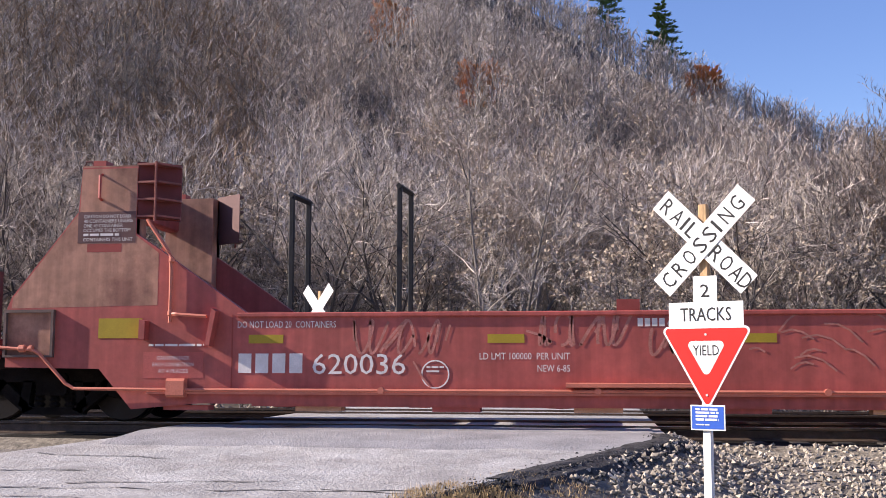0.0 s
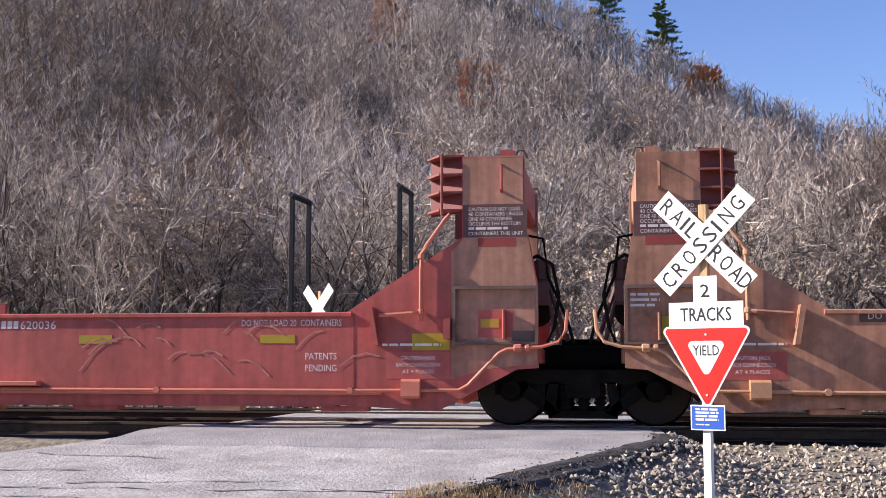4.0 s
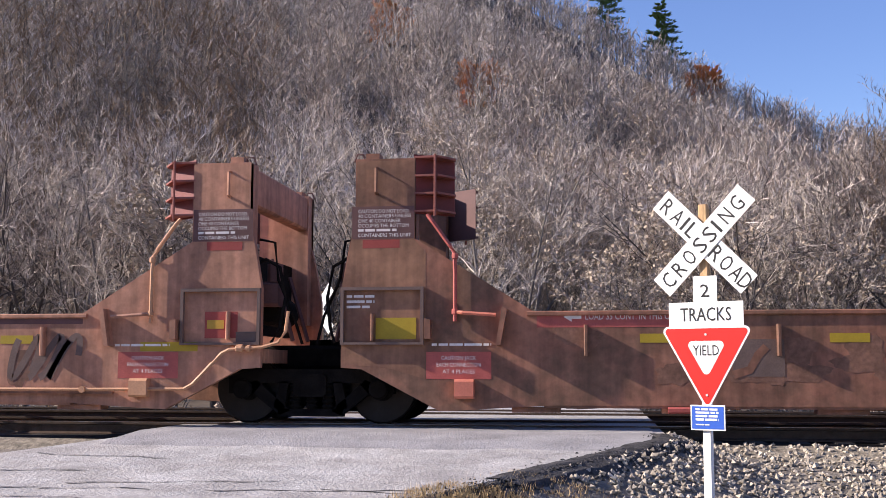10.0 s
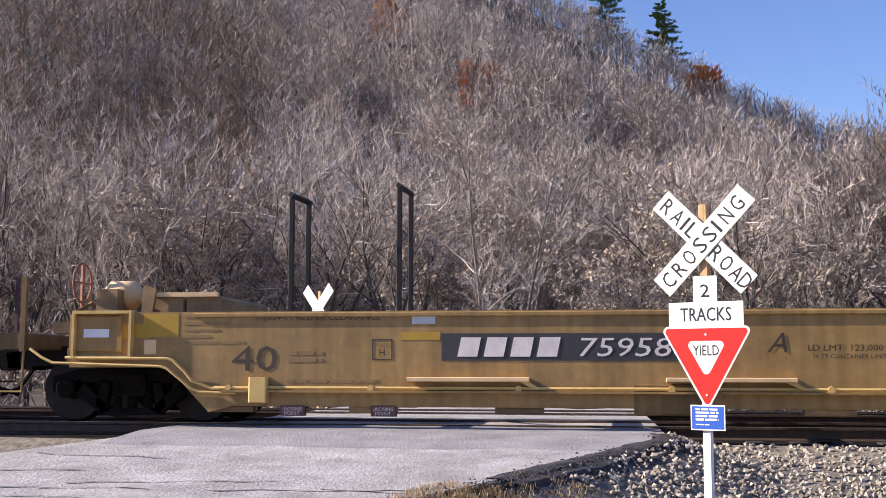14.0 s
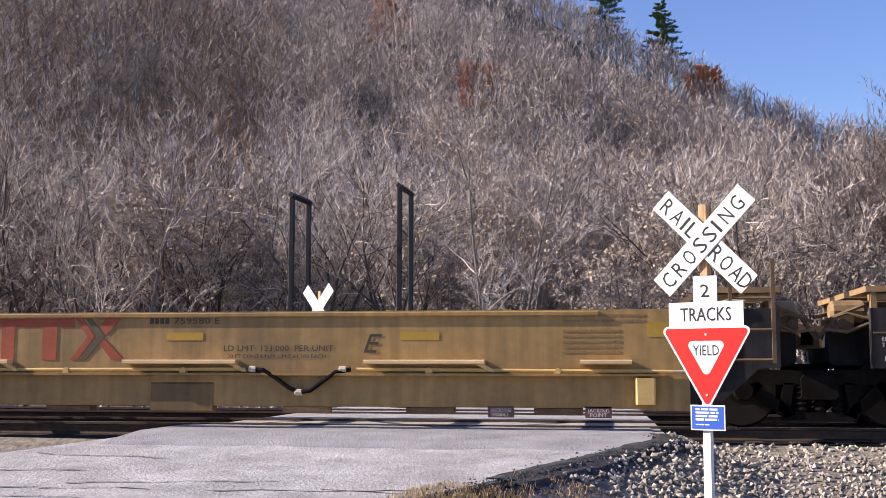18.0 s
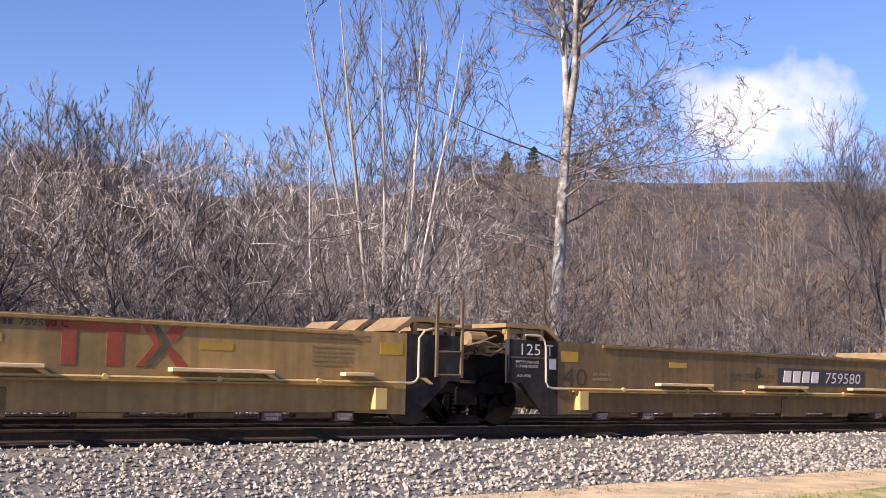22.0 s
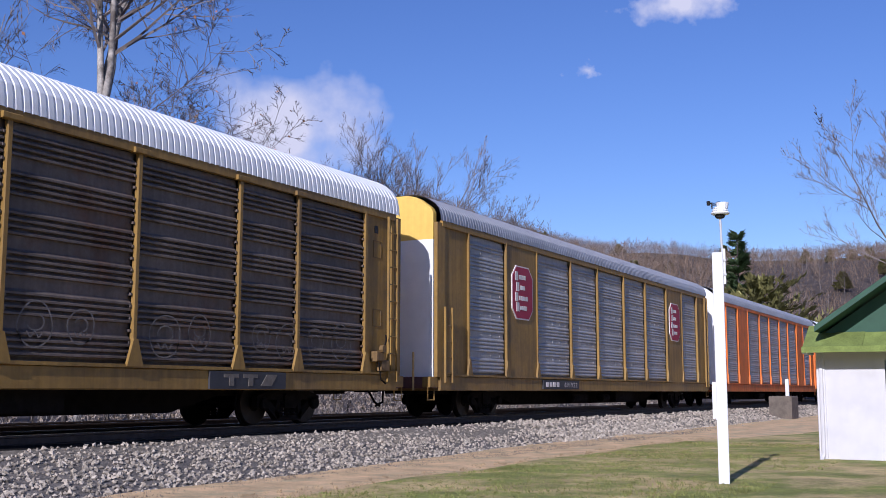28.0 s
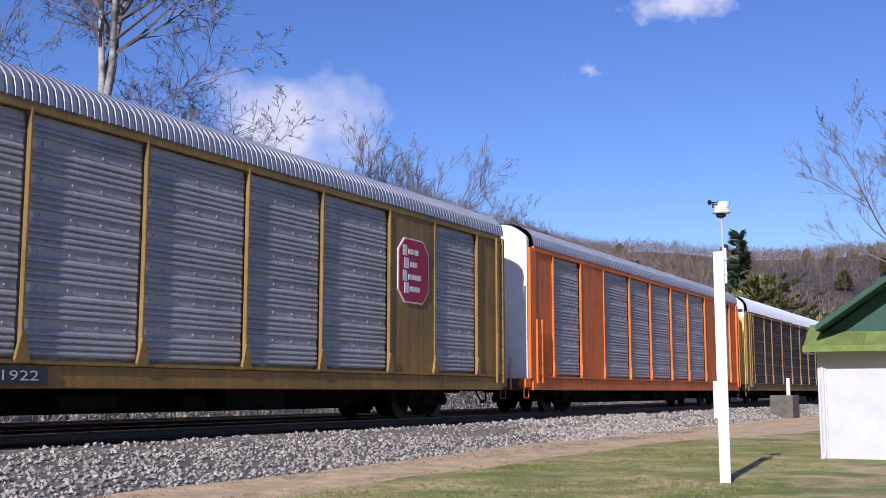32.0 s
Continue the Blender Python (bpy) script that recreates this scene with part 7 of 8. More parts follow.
tree_kind("oak", ("bark", "bark_pale", "leaf_tan"), seed=8, h=11.0, trunk_r=0.15, leaders=5, fork=0.25, splay=0.55, kids=(0, 6, 7, 7), twigs=6, leaf=0.95, leaf_s=0.05, sides_n=4, bend=0.22, up=0.15, opening=(0.4, 1.0))
tree_kind("brush", ("bark", "bark_pale", "leaf_tan"), seed=6, h=3.0, trunk_r=0.026, stems=6, clear=0.08, kids=(0, 3, 4, 6), twigs=4, leaf=0.2, lean=0.4, straight=0.08, w=0.008, up=0.3, opening=(0.3, 0.8))
tree_kind("sycamore", ("bark_white", "twig_dark", "leaf_rust"), seed=27, h=27, trunk_r=0.33, kids=(0, 6, 8, 15), twigs=5, up=0.04, w=0.012, leaf=0.02, lean=0.01, leaders=4, fork=0.50, splay=0.15, spreadout=1.0, leaf_s=0.07, bark_from=3, straight=0.012, sides_n=14, side_from=0.55, bend=0.17, big_sides=True, rise=0.06, opening=(0.55, 1.15))
tree_kind("clump", ("bark_pale", "bark", "leaf_tan"), seed=31, h=19, trunk_r=0.11, stems=9, clear=0.2, kids=(0, 4, 5, 10), twigs=3, up=0.5, w=0.012, lean=0.15, spreadout=0.55, bark_from=3, straight=0.025, bend=0.14, opening=(0.25, 0.65), rise=0.15)
tree_kind("tall", ("bark_pale", "twig_dark", "leaf_tan"), seed=41, h=17, trunk_r=0.15, clear=0.25, kids=(0, 6, 7, 18), up=0.4, w=0.013, spreadout=0.7, straight=0.03, bark_from=3, bend=0.16, opening=(0.3, 0.7))
tree_kind("spread", ("bark_dark", "twig_dark", "leaf_tan"), seed=53, h=13, trunk_r=0.17, leaders=5, fork=0.24, splay=0.55, kids=(0, 6, 7, 8), w=0.013, bend=0.22, sides_n=3, up=0.2, opening=(0.4, 0.9))
tree_kind("dense", ("bark", "twig_dark", "leaf_tan"), seed=59, h=13, trunk_r=0.12, leaders=7, fork=0.34, splay=0.3, kids=(0, 7, 8, 8), w=0.009, bend=0.15, sides_n=3, rise=0.08, up=0.15, opening=(0.4, 0.9))
tree_kind("birch", ("bark_white", "bark_pale", "leaf_tan"), seed=47, h=13, trunk_r=0.12, clear=0.4, kids=(0, 4, 4, 9), twigs=4, up=0.3, bark_from=2, straight=0.04)

rng = random.Random(77)
LABELS = {"a": "grey leafless tree at the wood's edge", "b": "dark leafless tree at the wood's edge", "f": "dark-twigged spreading leafless tree", "c": "many-stemmed bare tree with a few dry leaves", "d": "dark bare tree with scattered dry leaves", "e": "tall pale-barked leafless tree", "oak": "spreading tree thick with tan dry leaves"}
count = 0
for i in range(122):
    az = -33 + 125 * (i + rng.random()) / 122
    row = rng.choice((0, 0, 1, 1, 2))
    y = (26.5 if row == 0 else 32 if row == 1 else 41) + rng.uniform(0, 5)
    x = y * math.tan(radians(az)) if az < 66 else rng.uniform(70, 170)
    if abs(az + 12) < 5 and row == 0:
        y += 3
    key = rng.choice("bbdbbcdfe" if az < -17 else "aabbccdde" if az < 11 else "bfffffdf")
    if -15 < az < 3 and row > 0 and rng.random() < 0.45:
        key = "oak"
    plant(key, x, y, rng.uniform(0, 6.28), rng.uniform(0.6, 1.0) * (0.9 if row == 0 else 1.0) * (0.72 if az > 46 else 1.0), LABELS[key], "trees behind the tracks")
for i in range(70):
    x = -18 + 100 * (i + rng.random()) / 70
    plant("brush", x, rng.uniform(23.4, 26.0), rng.uniform(0, 6.28), rng.uniform(0.7, 1.25), "low tangled leafless brush by the track", "brush by the track", "shrub")


def at_dir(az, r):
    return r * math.sin(radians(az)), r * math.cos(radians(az))


x, y = at_dir(43.8, 46)
plant("sycamore", x, y, 0.6, 1.0, "tall pale-barked leafless sycamore", "tall bare trees")
x, y = at_dir(35.2, 43)
plant("clump", x, y, 1.0, 1.0, "tall clump of slender leafless stems", "tall bare trees")
x, y = at_dir(31.6, 47)
plant("tall", x, y, 2.0, 0.85, "tall slender leafless tree", "tall bare trees")
x, y = at_dir(59.7, 66)
plant("dense", x, y, 4.0, 1.2, "spreading leafless tree behind the train", "tall bare trees")
x, y = at_dir(64.9, 74)
plant("dense", x, y, 5.2, 0.98, "spreading leafless tree behind the train", "tall bare trees")
for az, r, s in ((16.6, 50, 0.93), (20.0, 52, 1.02), (22.2, 50, 0.98), (24.5, 54, 0.95), (27.4, 52, 0.92), (13.4, 52, 0.78)):
    x, y = at_dir(az, r)
    plant("spread", x, y, az, s, "spreading leafless tree against the sky", "tall bare trees")
x, y = at_dir(-16.3, 42)
plant("birch", x, y, 0.3, 1.0, "slender white-barked leafless tree in the woods", "tall bare trees")
x, y = at_dir(86.6, 58)
plant("dense", x, y, 1.3, 1.15, "leafless tree beyond the shed", "tall bare trees", z=GROUND)


# far woods: many small bare trees joined
def far_template(seed, h, n_limb, n_twig, w, leaf=0.0, leaf_s=0.2, fan=0.55, reach=1.0):
    """A small bare tree seen from afar: an upright trunk, rising limbs and a broom of fine twigs."""
    rr = random.Random(seed)
    out, lv, stem = ([], []), ([], []), ([], [])
    pts = limb(stem, Vector((0, 0, -0.5)), Vector((rr.uniform(-0.10, 0.10), rr.uniform(-0.10, 0.10), 1)), h * 0.86, w * 2.3, w * 0.6, 3, 4, 0.07, rr)
    turn = rr.uniform(0, 6.28)
    for i in range(n_limb):
        k = 0.24 + 0.72 * (i + rr.random()) / n_limb
        f = k * 4
        q = pts[min(int(f), 3)].lerp(pts[min(int(f) + 1, 4)], f - int(f))
        turn += 2.4 + rr.uniform(-0.5, 0.5)
        lean = math.tan(rr.uniform(0.6, 1.25))
        d = Vector((math.cos(turn) * lean, math.sin(turn) * lean, 1)).normalized()
        ll = h * rr.uniform(0.26, 0.42) * (1.2 - 0.62 * k) * reach
        e = (d * 0.7 + Vector((rr.uniform(-0.4, 0.4), rr.uniform(-0.4, 0.4), rr.uniform(0.0, 0.6)))).normalized()
        bend_at = q + d * ll * 0.45
        twig(stem, q, d, ll * 0.62, w * 1.2)
        twig(stem if i % 2 else out, bend_at, e, ll * 0.6, w * 0.9)
        for t in range(n_twig):
            k2 = rr.uniform(0.15, 1.0)
            p = q + d * ll * k2 if k2 < 0.45 else bend_at + e * ll * (k2 - 0.45)
            td = (e * 0.8 + Vector((rr.uniform(-1, 1) * fan, rr.uniform(-1, 1) * fan, rr.uniform(-0.4, 0.6)))).normalized()
            twig(out, p, td, h * rr.uniform(0.03, 0.08), w * rr.uniform(0.6, 1.0))
            if rr.random() < leaf:
                dry_leaf(lv, p + td * h * rr.uniform(0.02, 0.1), leaf_s * rr.uniform(0.6, 1.2), rr)
    return out, lv, stem


def joined_woods(name, mat, label, placed, templates, leaf_mat=None):
    """Copies of the templates joined into one mesh; placed rows are x, y, z, turn, scale, template."""
    tv = [(np.array(t[0], dtype=np.float32), t[1]) for t in templates]
    V, tris, o = [], [], 0
    pre = []
    for v, f in tv:
        fl = []
        for q in f:
            fl.append(q[:3])
            if len(q) == 4:
                fl.append((q[0], q[2], q[3]))
        pre.append(np.array(fl, dtype=np.int32))
    for x, y, z, a, s, k in placed:
        v = tv[k][0]
        c, sn = math.cos(a) * s, math.sin(a) * s
        V.append(np.stack([v[:, 0] * c - v[:, 1] * sn + x, v[:, 0] * sn + v[:, 1] * c + y, v[:, 2] * s + z], 1))
        tris.append(pre[k] + o)
        o += len(v)
    V, tris = np.concatenate(V), np.concatenate(tris)
    me = bpy.data.meshes.new(name)
    me.vertices.add(len(V))
    me.vertices.foreach_set("co", V.ravel())
    me.loops.add(len(tris) * 3)
    me.loops.foreach_set("vertex_index", tris.ravel().astype(np.int32))
    me.polygons.add(len(tris))
    me.polygons.foreach_set("loop_start", np.arange(0, len(tris) * 3, 3, dtype=np.int32))
    me.update(calc_edges=True)
    me.materials.append(M[mat])
    return tagged(new(name, me), label, "woods", kind="stuff")


def build_far_woods():
    rr = random.Random(5)
    close_t = [far_template(s, 10.0, 17, 20, 0.022, fan=0.9) for s in (41, 42, 43, 44)]
    near_t = [far_template(s, 10.0, 15, 16, 0.038, fan=0.9) for s in (11, 12, 13, 14)]
    far_t = [far_template(s, 11.0, 12, 12, 0.066, fan=0.9) for s in (21, 22, 23, 24)]
    leafy = [far_template(s, 9.0, 13, 14, 0.026, leaf=0.95, leaf_s=0.065, fan=0.9) for s in (31, 32)]
    groups = {"wood_grey": [], "wood_brown": [], "wood_pale": [], "wood_umber": []}
    fargroups = {"wood_grey": [], "wood_brown": [], "wood_pale": [], "wood_umber": []}
    closegroups = {"wood_grey": [], "wood_brown": [], "wood_pale": [], "wood_umber": []}
    leaf_rows = []
    for i in range(6000):
        hill = i < 3700
        az = rr.uniform(-33, 22) if hill else rr.uniform(10, 98)
        el, top = crest(az)
        k = rr.random()
        r = 46 + (top - 40) * k ** 1.25 if hill else 60 + (top - 50) * k ** 1.1
        x, y = r * math.sin(radians(az)), r * math.cos(radians(az))
        if y < 27:
            continue
        z = ground_z(x, y)
        pal = rr.random()
        tone = noise.noise(Vector((x / 45, y / 45, 3)))
        key = "wood_brown" if tone + rr.uniform(-0.3, 0.3) > (0.02 if az < 11 else -0.15) else ("wood_pale" if pal < (0.08 if az < -17 else 0.16 if az < 11 else 0.08) else "wood_grey")
        if az < -17 and r < 150 and pal > 0.45:
            key = "wood_umber"
        if az > 40 or az > 13 and (key == "wood_brown" or pal > 0.45):
            key = "wood_umber"
        row = (x, y, z, rr.uniform(0, 6.28), rr.uniform(0.7, 1.25) * (0.5 if az > 28 and r > 0.75 * top else 1.0))
        if r < 190:
            leafiness = 0.5 if (75 < r < 170 and -18 < az < 9) else 0.10 if az < 11 else 0.03
            if rr.random() < leafiness:
                leaf_rows.append(row + (rr.randrange(2),))
            (closegroups if r < 105 else groups)[key].append(row + (rr.randrange(4),))
        else:
            fargroups[key].append(row + (rr.randrange(4),))
    small_t = [far_template(s, 9.5, 9, 7, 0.115, fan=0.9, reach=1.15) for s in (61, 62, 63)]
    ridge = []
    for i in range(7600):
        az = rr.uniform(28, 99) if i < 2200 else rr.uniform(60, 99)
        el, top = crest(az)
        r = top * (0.42 + 0.6 * rr.random() ** 0.6) if i < 2200 else top * (0.2 + 0.78 * rr.random()) if i < 5200 else top * rr.uniform(0.7, 1.0)
        x, y = r * math.sin(radians(az)), r * math.cos(radians(az))
        if y > 32:
            ridge.append((x, y, ground_z(x, y), rr.uniform(0, 6.28), rr.uniform(0.75, 1.2) * (0.8 if r > 0.8 * top else 1.0), rr.randrange(3)))
    joined_woods("far_woods", "wood_umber", "brown leafless woods along the far ridge", ridge, [t[0] for t in small_t])
    names = {"wood_umber": "dark brown leafless woods beyond the tracks", "wood_grey": "grey leafless woods on the hillside", "wood_brown": "brown leafless woods on the hillside", "wood_pale": "pale leafless trees scattered through the hillside woods"}
    for key in groups:
        joined_woods("hillside_woods", key, names[key], groups[key], [t[0] for t in near_t])
        joined_woods("hillside_woods", key, names[key], closegroups[key], [t[0] for t in close_t])
        joined_woods("woodland_trunks", "bark_dark" if key != "wood_pale" else "bark", "thin trunks of the hillside woods", closegroups[key], [t[2] for t in close_t])
        joined_woods("far_woods", key, names[key], fargroups[key], [t[0] for t in far_t])
        joined_woods("woodland_trunks", "stub_dark" if key != "wood_pale" else key, "thin trunks of the hillside woods", groups[key], [t[2] for t in near_t])
        joined_woods("woodland_trunks", "stub_dark" if key != "wood_pale" else key, "thin trunks of the far woods", fargroups[key], [t[2] for t in far_t])
    joined_woods("hillside_woods", "wood_pale", "pale twigs of leaf-bearing trees", leaf_rows, [t[0] for t in leafy])
    joined_woods("dry_leaves", "leaf_tan", "tan dry leaves clinging to hillside trees", leaf_rows, [t[1] for t in leafy])


build_far_woods()


# ---- pines on the ridge ----
def conifer(seed, h, r, mat, rounded=False):
    """Whorls of spreading boughs, each a flat plume of needles; a rounded head for broadleaved crowns."""
    rr = random.Random(seed)
    tr = Geo().tube([(0, 0, -1), (0.1, 0, h * 0.5), (0, 0, h)], 0.25, 6, 0.04)
    vs, fs = [], []
    n = 96
    for i in range(n):
        k = (i // 5 * 5 + rr.uniform(0, 4.2)) / n if not rounded else (i + rr.random()) / n
        z = h * (0.12 + 0.88 * min(k, 1.0))
        wide = math.sqrt(max(0.05, 1 - (2 * k - 0.9) ** 2)) if rounded else (1.04 - k) ** 0.75
        long = r * wide * rr.uniform(0.55, 1.12) + 0.3
        a = rr.uniform(0, 6.28)
        d = Vector((math.cos(a), math.sin(a), rr.uniform(-0.08, 0.22) if not rounded else rr.uniform(-0.3, 0.8))).normalized()
        side = Vector((-d.y, d.x, 0)).normalized()
        for j in range(52):
            u = rr.uniform(0.12, 1.0)
            p = Vector((0, 0, z)) + d * long * u + side * rr.uniform(-0.3, 0.3) * long * (1.1 - u) + Vector((0, 0, rr.uniform(-0.15, 0.35)))
            q = (d + side * rr.uniform(-0.9, 0.9) + Vector((0, 0, rr.uniform(-0.1, 0.9)))).normalized()
            twig((vs, fs), p, q, rr.uniform(0.6, 1.3), rr.uniform(0.14, 0.26))
    return tr, (vs, fs)


def plant_conifer(seed, az, r, h, rad, mat, label, rounded=False):
    x, y = at_dir(az, r)
    t = tagged(empty("pine_tree", pose(x, y, ground_z(x, y))), label, "tree", "evergreens")
    tr, cr = conifer(seed, h, rad, mat, rounded)
    part("trunk", tr, "bark_dark", t)
    part("crown", mesh_of("crown", cr, mat), None, t)


plant_conifer(1, 3.35, 335, 26, 9.6, "needle", "tall dark green pine on the ridge")
plant_conifer(2, 0.3, 320, 27, 8.6, "needle", "tall dark green pine on the ridge")


def hill_range(az, el):
    """How far off the hillside lies in that direction."""
    r = 60.0
    while r < 700 and ground_z(*at_dir(az, r)) - CAM_Z < r * math.tan(radians(el)):
        r += 2.0
    return r


for seed, az, el, h, rad in ((9, 5.45, 13.2, 8, 5.2), (10, -10.9, 16.6, 6, 3.6), (12, -6.2, 13.3, 5, 2.8)):
    x, y = at_dir(az, min(hill_range(az, el), crest(az)[1] - 3))
    t = tagged(empty("tree", pose(x, y, ground_z(x, y))), "rust-orange leafy tree among the bare woods", "tree", "rust-leaved trees")
    tr, cr = conifer(seed, h, rad, "leaf_rust", True)
    part("trunk", tr, "bark_dark", t)
    part("crown", mesh_of("crown", cr, "leaf_rust"), None, t)
for seed, az, h in ((14, 41.2, 13), (15, 42.6, 16), (16, 44.9, 14), (17, 46.3, 11)):
    plant_conifer(seed, az, crest(az)[1] - 6, h, 5.5, "needle", "dark evergreen on the far ridge")
plant_conifer(3, 76.95, 160, 20, 2.9, "needle", "slender dark evergreen standing behind the train")
plant_conifer(4, 78.2, 150, 14, 8.0, "olive", "olive-green thicket behind the train", True)
plant_conifer(5, 79.8, 155, 10, 9.5, "olive", "olive-green thicket behind the train", True)
rr = random.Random(23)
for i in range(26):
    az = rr.uniform(66, 96)
    plant_conifer(60 + i, az, crest(az)[1] * rr.uniform(0.5, 0.9), rr.uniform(5, 8), rr.uniform(2.4, 4.0), "olive", "olive-green evergreen among the far bare woods")


# ---- gravel, straw ----
def scatter_stones():
    rr = random.Random(8)
    shapes = []
    for s in range(5):
        shapes.append([Vector((rr.uniform(0.6, 1), 0, 0)), Vector((0, rr.uniform(0.6, 1), 0)), Vector((-rr.uniform(0.6, 1), 0, 0)), Vector((0, -rr.uniform(0.6, 1), 0)), Vector((rr.uniform(-0.3, 0.3), rr.uniform(-0.3, 0.3), rr.uniform(0.5, 0.9))), Vector((0, 0, -0.5))])
    faces = [(0, 1, 4), (1, 2, 4), (2, 3, 4), (3, 0, 4), (1, 0, 5), (2, 1, 5), (3, 2, 5), (0, 3, 5)]
    g = Geo()
    for i in range(23000):
        x = -1.5 + 44.0 * rr.random() ** 2.2 if i < 14500 else rr.uniform(18, 80) if i < 19500 else rr.uniform(-12, 60)
        y = rr.uniform(10.6, 13.85) if i < 19500 or x > 3 else rr.uniform(13.2, 13.85)
        if x > 6 and y < 11.1 + 0.8 * smooth((x - 14.0) / 14.0) and rr.random() < 0.96:
            continue
        if x < road_edge(y) + 0.05 and x > -9:
            continue
        if y < 10.9 and rr.random() < 0.5:
            continue
        z = max(verge_z(x, y), -0.36 + 0.32 * (y - 13.3) if y > 13.3 else -9.0)
        s = rr.uniform(0.022, 0.055) * (1.0 if x < 8 else 1.2 if x < 30 else 1.9)
        m = Matrix.Translation((x, y, z + s * 0.3)) @ Euler((rr.uniform(-0.6, 0.6), rr.uniform(-0.6, 0.6), rr.uniform(0, 6.3))).to_matrix().to_4x4()
        sh = shapes[i % 5]
        g.add([m @ (p * s) for p in sh], faces)
    ob = tagged(part("ballast_stones", g, "stone"), "loose pale grey crushed stones", "stones", kind="stuff")
    return ob


scatter_stones()


def shoulder_out(y):
    """How far the broken shoulder reaches beyond the lane's edge."""
    return 0.22 + 0.16 * noise.noise(Vector((y * 1.9, 7, 0))) + 0.05 * noise.noise(Vector((y * 7, 2, 0))) + (0.12 if y < 11.5 else 0.0)


def crumbled_edge():
    """Broken black asphalt along the lane's edge."""
    vs, ys = [], [10.1 + 0.1 * i for i in range(32)]
    for y in ys:
        for k in range(6):
            f = k / 5
            x = road_edge(y) - 0.22 - 0.06 * noise.noise(Vector((y * 3, 5, 0))) + (0.22 + shoulder_out(y)) * f
            lift = 0.018 + 0.02 * noise.noise(Vector((x * 6, y * 6, 1)))
            top = road_level(y) + lift if x < road_edge(y) else max(verge_z(x, y) + lift, road_level(y) + lift - 0.25 * (x - road_edge(y)))
            vs.append((x, y, top if 0 < k < 5 else top - 0.05))
    g = Geo().add(vs, [(i * 6 + k, i * 6 + k + 1, i * 6 + k + 7, i * 6 + k + 6) for i in range(len(ys) - 1) for k in range(5)])
    tagged(part("road_shoulder", g, "crumbled"), "crumbled black asphalt shoulder along the lane", "road", kind="structure")
    rr = random.Random(15)
    g = Geo()
    for i in range(3000):
        y = 13.2 - 4.2 * rr.random() ** 1.5
        x = road_edge(y) + rr.gauss(0.08, 0.14)
        z = max(verge_z(x, y), road_level(y) - 0.01 if x < road_edge(y) + 0.1 else -9)
        s = rr.uniform(0.007, 0.024)
        m = Matrix.Translation((x, y, z + s * 0.5)) @ Euler((rr.uniform(-0.5, 0.5), rr.uniform(-0.5, 0.5), rr.uniform(0, 6.3))).to_matrix().to_4x4()
        g.add([m @ Vector(p) * 1.0 for p in ((-s, -s, -s * 0.6), (s, -s * 0.8, -s * 0.6), (s * 0.9, s, -s * 0.6), (-s, s * 0.8, -s * 0.6), (0, 0, s * 0.7))], [(0, 1, 4), (1, 2, 4), (2, 3, 4), (3, 0, 4)])
    tagged(part("asphalt_crumbs", g, "crumbled"), "crumbled black asphalt at the lane's edge", "rubble", kind="stuff")


crumbled_edge()


def tufts(name, n, x0, x1, y0, y1, h, mat, label, seed, zf):
    rr = random.Random(seed)
    out = ([], [])
    for i in range(n):
        x, y = rr.uniform(x0, x1), rr.uniform(y0, y1)
        z = zf(x, y)
        for k in range(7):
            twig(out, Vector((x + rr.uniform(-0.05, 0.05), y + rr.uniform(-0.05, 0.05), z - 0.01)), Vector((rr.uniform(-0.8, 0.8), rr.uniform(-0.8, 0.8), 1)).normalized(), h * rr.uniform(0.5, 1.2), 0.006)
    me = mesh_of(name, out, mat)
    tagged(new(name, me), label, "grass", kind="stuff")


tufts("straw_tufts", 700, -1.75, -0.6, 8.6, 9.9, 0.10, "drygrass", "straw-coloured dry grass by the lane", 3, verge_z)
tufts("straw_tufts", 260, -1.4, 0.2, 9.4, 10.6, 0.07, "drygrass", "straw-coloured dry grass by the lane", 4, verge_z)
tufts("brush_grass", 2600, -14, 60, 22.6, 24.2, 0.7, "drygrass", "tall dry grass beyond the far track", 5, lambda x, y: GROUND)


tufts("lawn_grass", 5200, 11.0, 31.0, 3.5, 8.8, 0.05, "blade", "short green grass of the lawn", 6, lambda x, y: GROUND + 0.13)
tufts("lawn_straw", 2200, 9.0, 34.0, 4.5, 9.6, 0.045, "drygrass", "straw-coloured dead grass in the lawn", 7, lambda x, y: GROUND + 0.12)
tufts("path_straw", 1500, 8.0, 45.0, 10.6, 11.9, 0.05, "verge", "dark dead weeds at the ballast's toe", 8, lambda x, y: max(GROUND + 0.08, verge_z(x, y)))


def road_cracks():
    """Dark cracks that run across the worn lane."""
    rr = random.Random(31)
    for k in range(9):
        x, y = rr.uniform(-6.5, -1.5), rr.uniform(8.5, 11.3)
        d = rr.uniform(-0.25, 0.25)
        vs = []
        n = rr.randrange(8, 18)
        for i in range(n):
            w = rr.uniform(0.006, 0.02)
            if x > road_edge(y) - 0.1:
                break
            z = road_level(y) + 0.012 * noise.noise(Vector((x * 0.8, y * 0.8, 0))) + 0.009
            vs += [(x, y - w, z), (x, y + w, z)]
            x += 0.16
            y += 0.16 * d + rr.uniform(-0.05, 0.05)
        if len(vs) > 6:
            tagged(part("road_crack", Geo().add(vs, [(2 * i, 2 * i + 2, 2 * i + 3, 2 * i + 1) for i in range(len(vs) // 2 - 1)]), "crumbled"), "thin dark crack in the asphalt lane", "crack", kind="structure")


road_cracks()


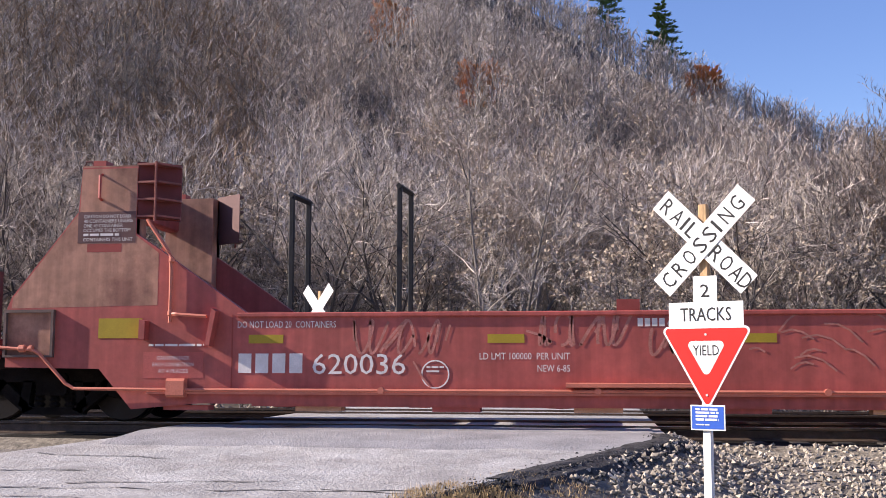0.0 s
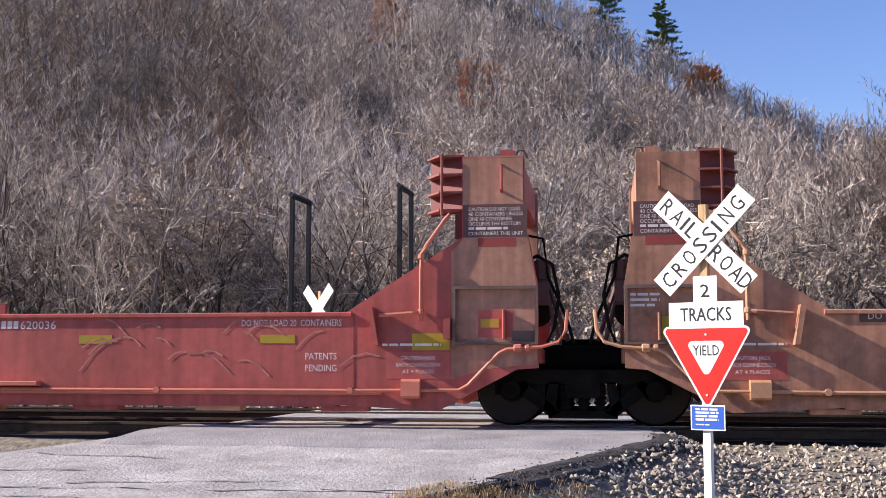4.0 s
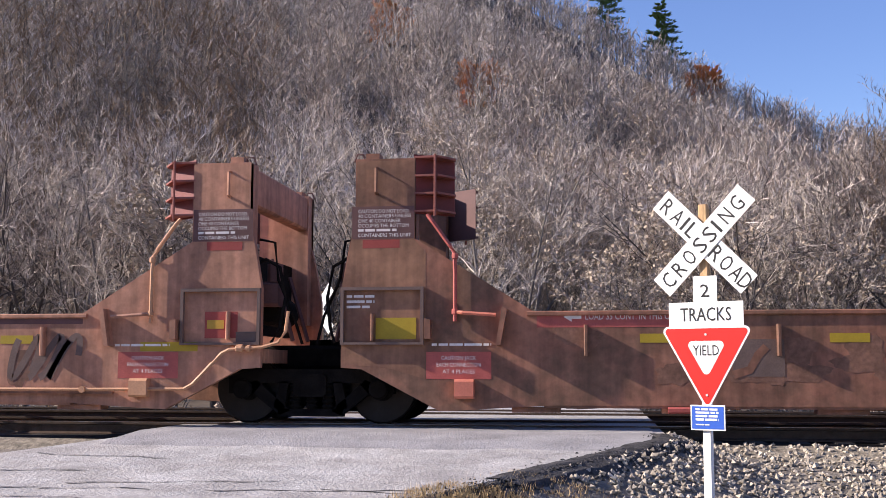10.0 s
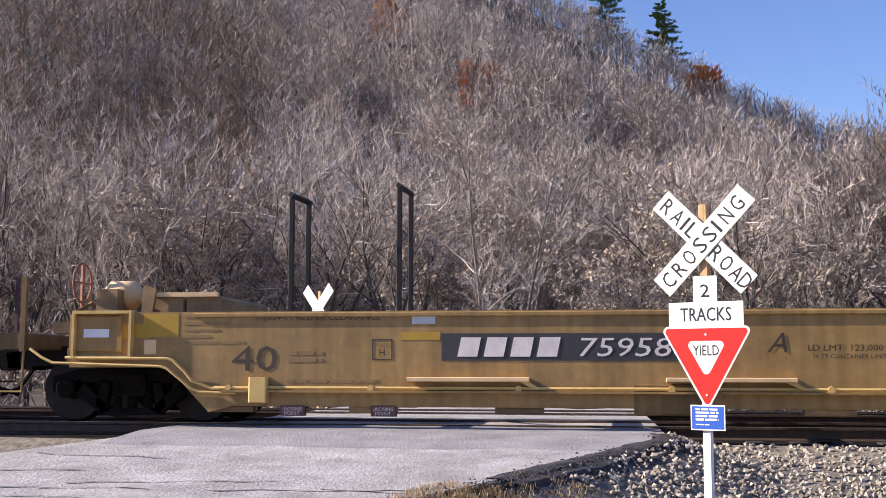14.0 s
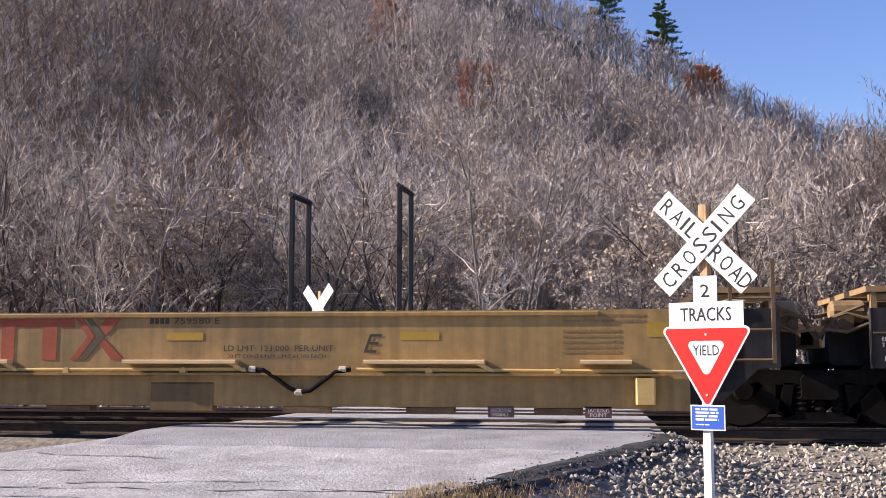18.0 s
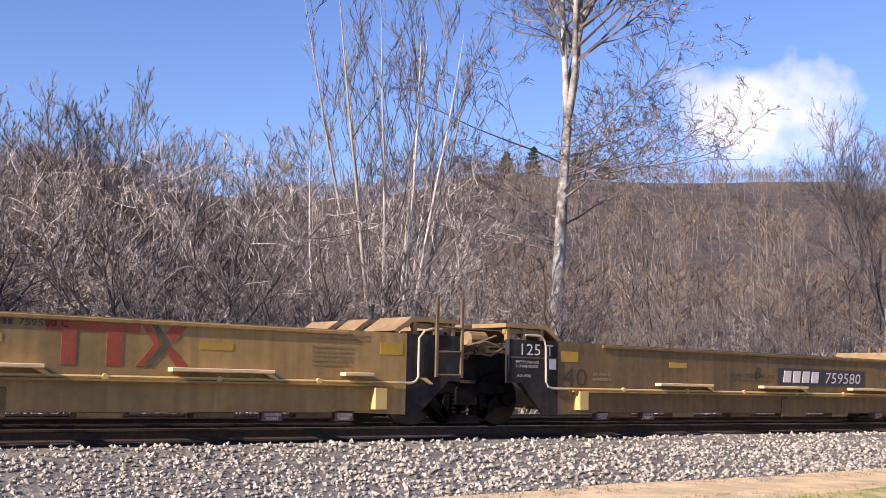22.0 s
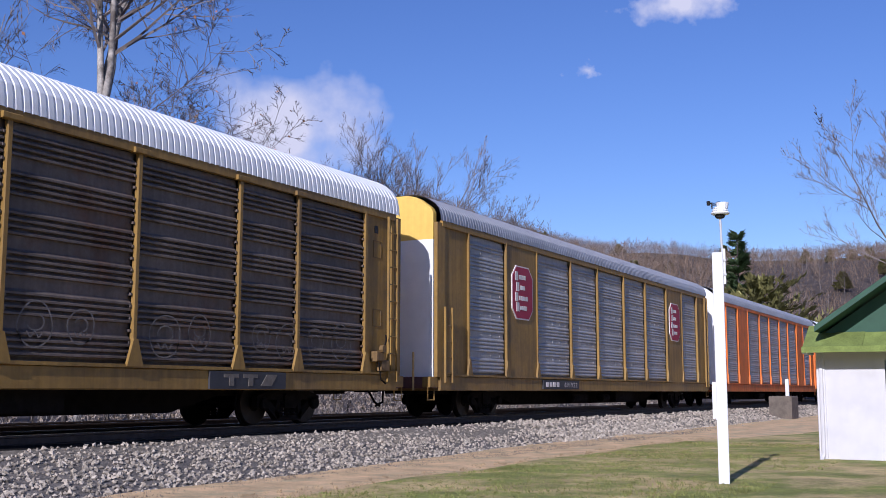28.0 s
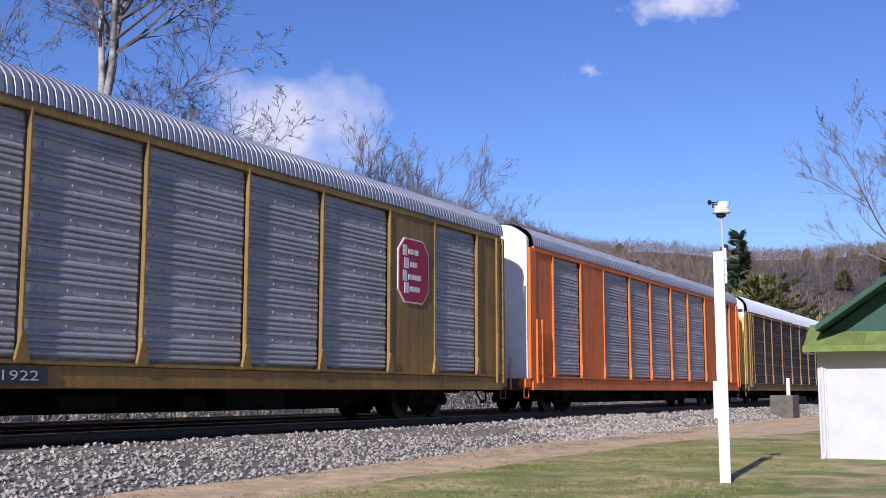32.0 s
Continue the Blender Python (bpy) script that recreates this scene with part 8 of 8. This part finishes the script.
# ---- clouds ----
def cloud(az, el, wide, high, seed, dense, label):
    r = 3800.0
    m = bpy.data.materials.new("cloud")
    m.use_nodes = True
    nt = m.node_tree
    nt.nodes.clear()
    tc, nz, mp = nt.nodes.new("ShaderNodeTexCoord"), nt.nodes.new("ShaderNodeTexNoise"), nt.nodes.new("ShaderNodeMapping")
    mp.inputs["Location"].default_value = (seed, seed * 0.7, 0)
    mp.inputs["Scale"].default_value = (wide / high, 1, 1)
    nt.links.new(tc.outputs["Object"], mp.inputs["Vector"])
    nt.links.new(mp.outputs[0], nz.inputs["Vector"])
    nz.inputs["Scale"].default_value, nz.inputs["Detail"].default_value, nz.inputs["Roughness"].default_value = 1.2, 6.0, 0.5
    ln = nt.nodes.new("ShaderNodeVectorMath")
    ln.operation = "LENGTH"
    nt.links.new(tc.outputs["Object"], ln.inputs[0])
    a = nt.nodes.new("ShaderNodeMath")
    a.operation = "MULTIPLY_ADD"
    a.inputs[1].default_value, a.inputs[2].default_value = -1.1, dense
    nt.links.new(ln.outputs["Value"], a.inputs[0])
    b = nt.nodes.new("ShaderNodeMath")
    b.operation = "MULTIPLY_ADD"
    b.inputs[1].default_value = 1.7
    nt.links.new(nz.outputs["Fac"], b.inputs[0])
    nt.links.new(a.outputs[0], b.inputs[2])
    mr = nt.nodes.new("ShaderNodeMapRange")
    mr.inputs["From Min"].default_value, mr.inputs["From Max"].default_value = 0.42, 1.0
    nt.links.new(b.outputs[0], mr.inputs["Value"])
    em, tr2, mx, out = nt.nodes.new("ShaderNodeEmission"), nt.nodes.new("ShaderNodeBsdfTransparent"), nt.nodes.new("ShaderNodeMixShader"), nt.nodes.new("ShaderNodeOutputMaterial")
    em.inputs["Color"].default_value, em.inputs["Strength"].default_value = (0.93, 0.90, 0.95, 1), 0.8
    nt.links.new(mr.outputs[0], mx.inputs[0])
    nt.links.new(tr2.outputs[0], mx.inputs[1])
    nt.links.new(em.outputs[0], mx.inputs[2])
    nt.links.new(mx.outputs[0], out.inputs["Surface"])
    me = bpy.data.meshes.new("cloud")
    me.from_pydata([(-1, -1, 0), (1, -1, 0), (1, 1, 0), (-1, 1, 0)], [], [(0, 1, 2, 3)])
    me.materials.append(m)
    ob = new("backdrop_cloud", me)
    h = r * math.cos(radians(el))
    c = Vector((h * math.sin(radians(az)), h * math.cos(radians(az)), r * math.sin(radians(el))))
    ob.matrix_world = look(c, c * 2) @ Matrix.Diagonal((r * math.tan(radians(wide)), r * math.tan(radians(high)), 1, 1))
    ob.visible_shadow = False
    tagged(ob, label, "cloud", kind="structure")


cloud(54.0, 13.7, 7.2, 4.4, 2.0, 0.34, "white cumulus cloud in the blue sky")
cloud(74.6, 19.4, 4.6, 1.9, 5.0, 0.26, "thin white cloud in the blue sky")
cloud(69.6, 16.4, 2.2, 1.1, 9.0, -0.06, "faint wisp of cloud")


# ---- what moves ----
def motions():
    """The train rolls to the left at a steady pace; its wheels turn with it."""
    steps = [i * 1.0 for i in range(33)]
    for e, at in TRAIN:
        walk(e, [(t, pose(at - travelled(t), TY, 0.0)) for t in steps])
    fine = [i * 0.1 for i in range(321)]
    turns = [(t, -math.degrees(travelled(t) / 0.457)) for t in fine]
    for w, d in WHEELS:
        walk(w, [(t, pose(d, 0, 0.46, 0, a, 0)) for t, a in turns])


motions()
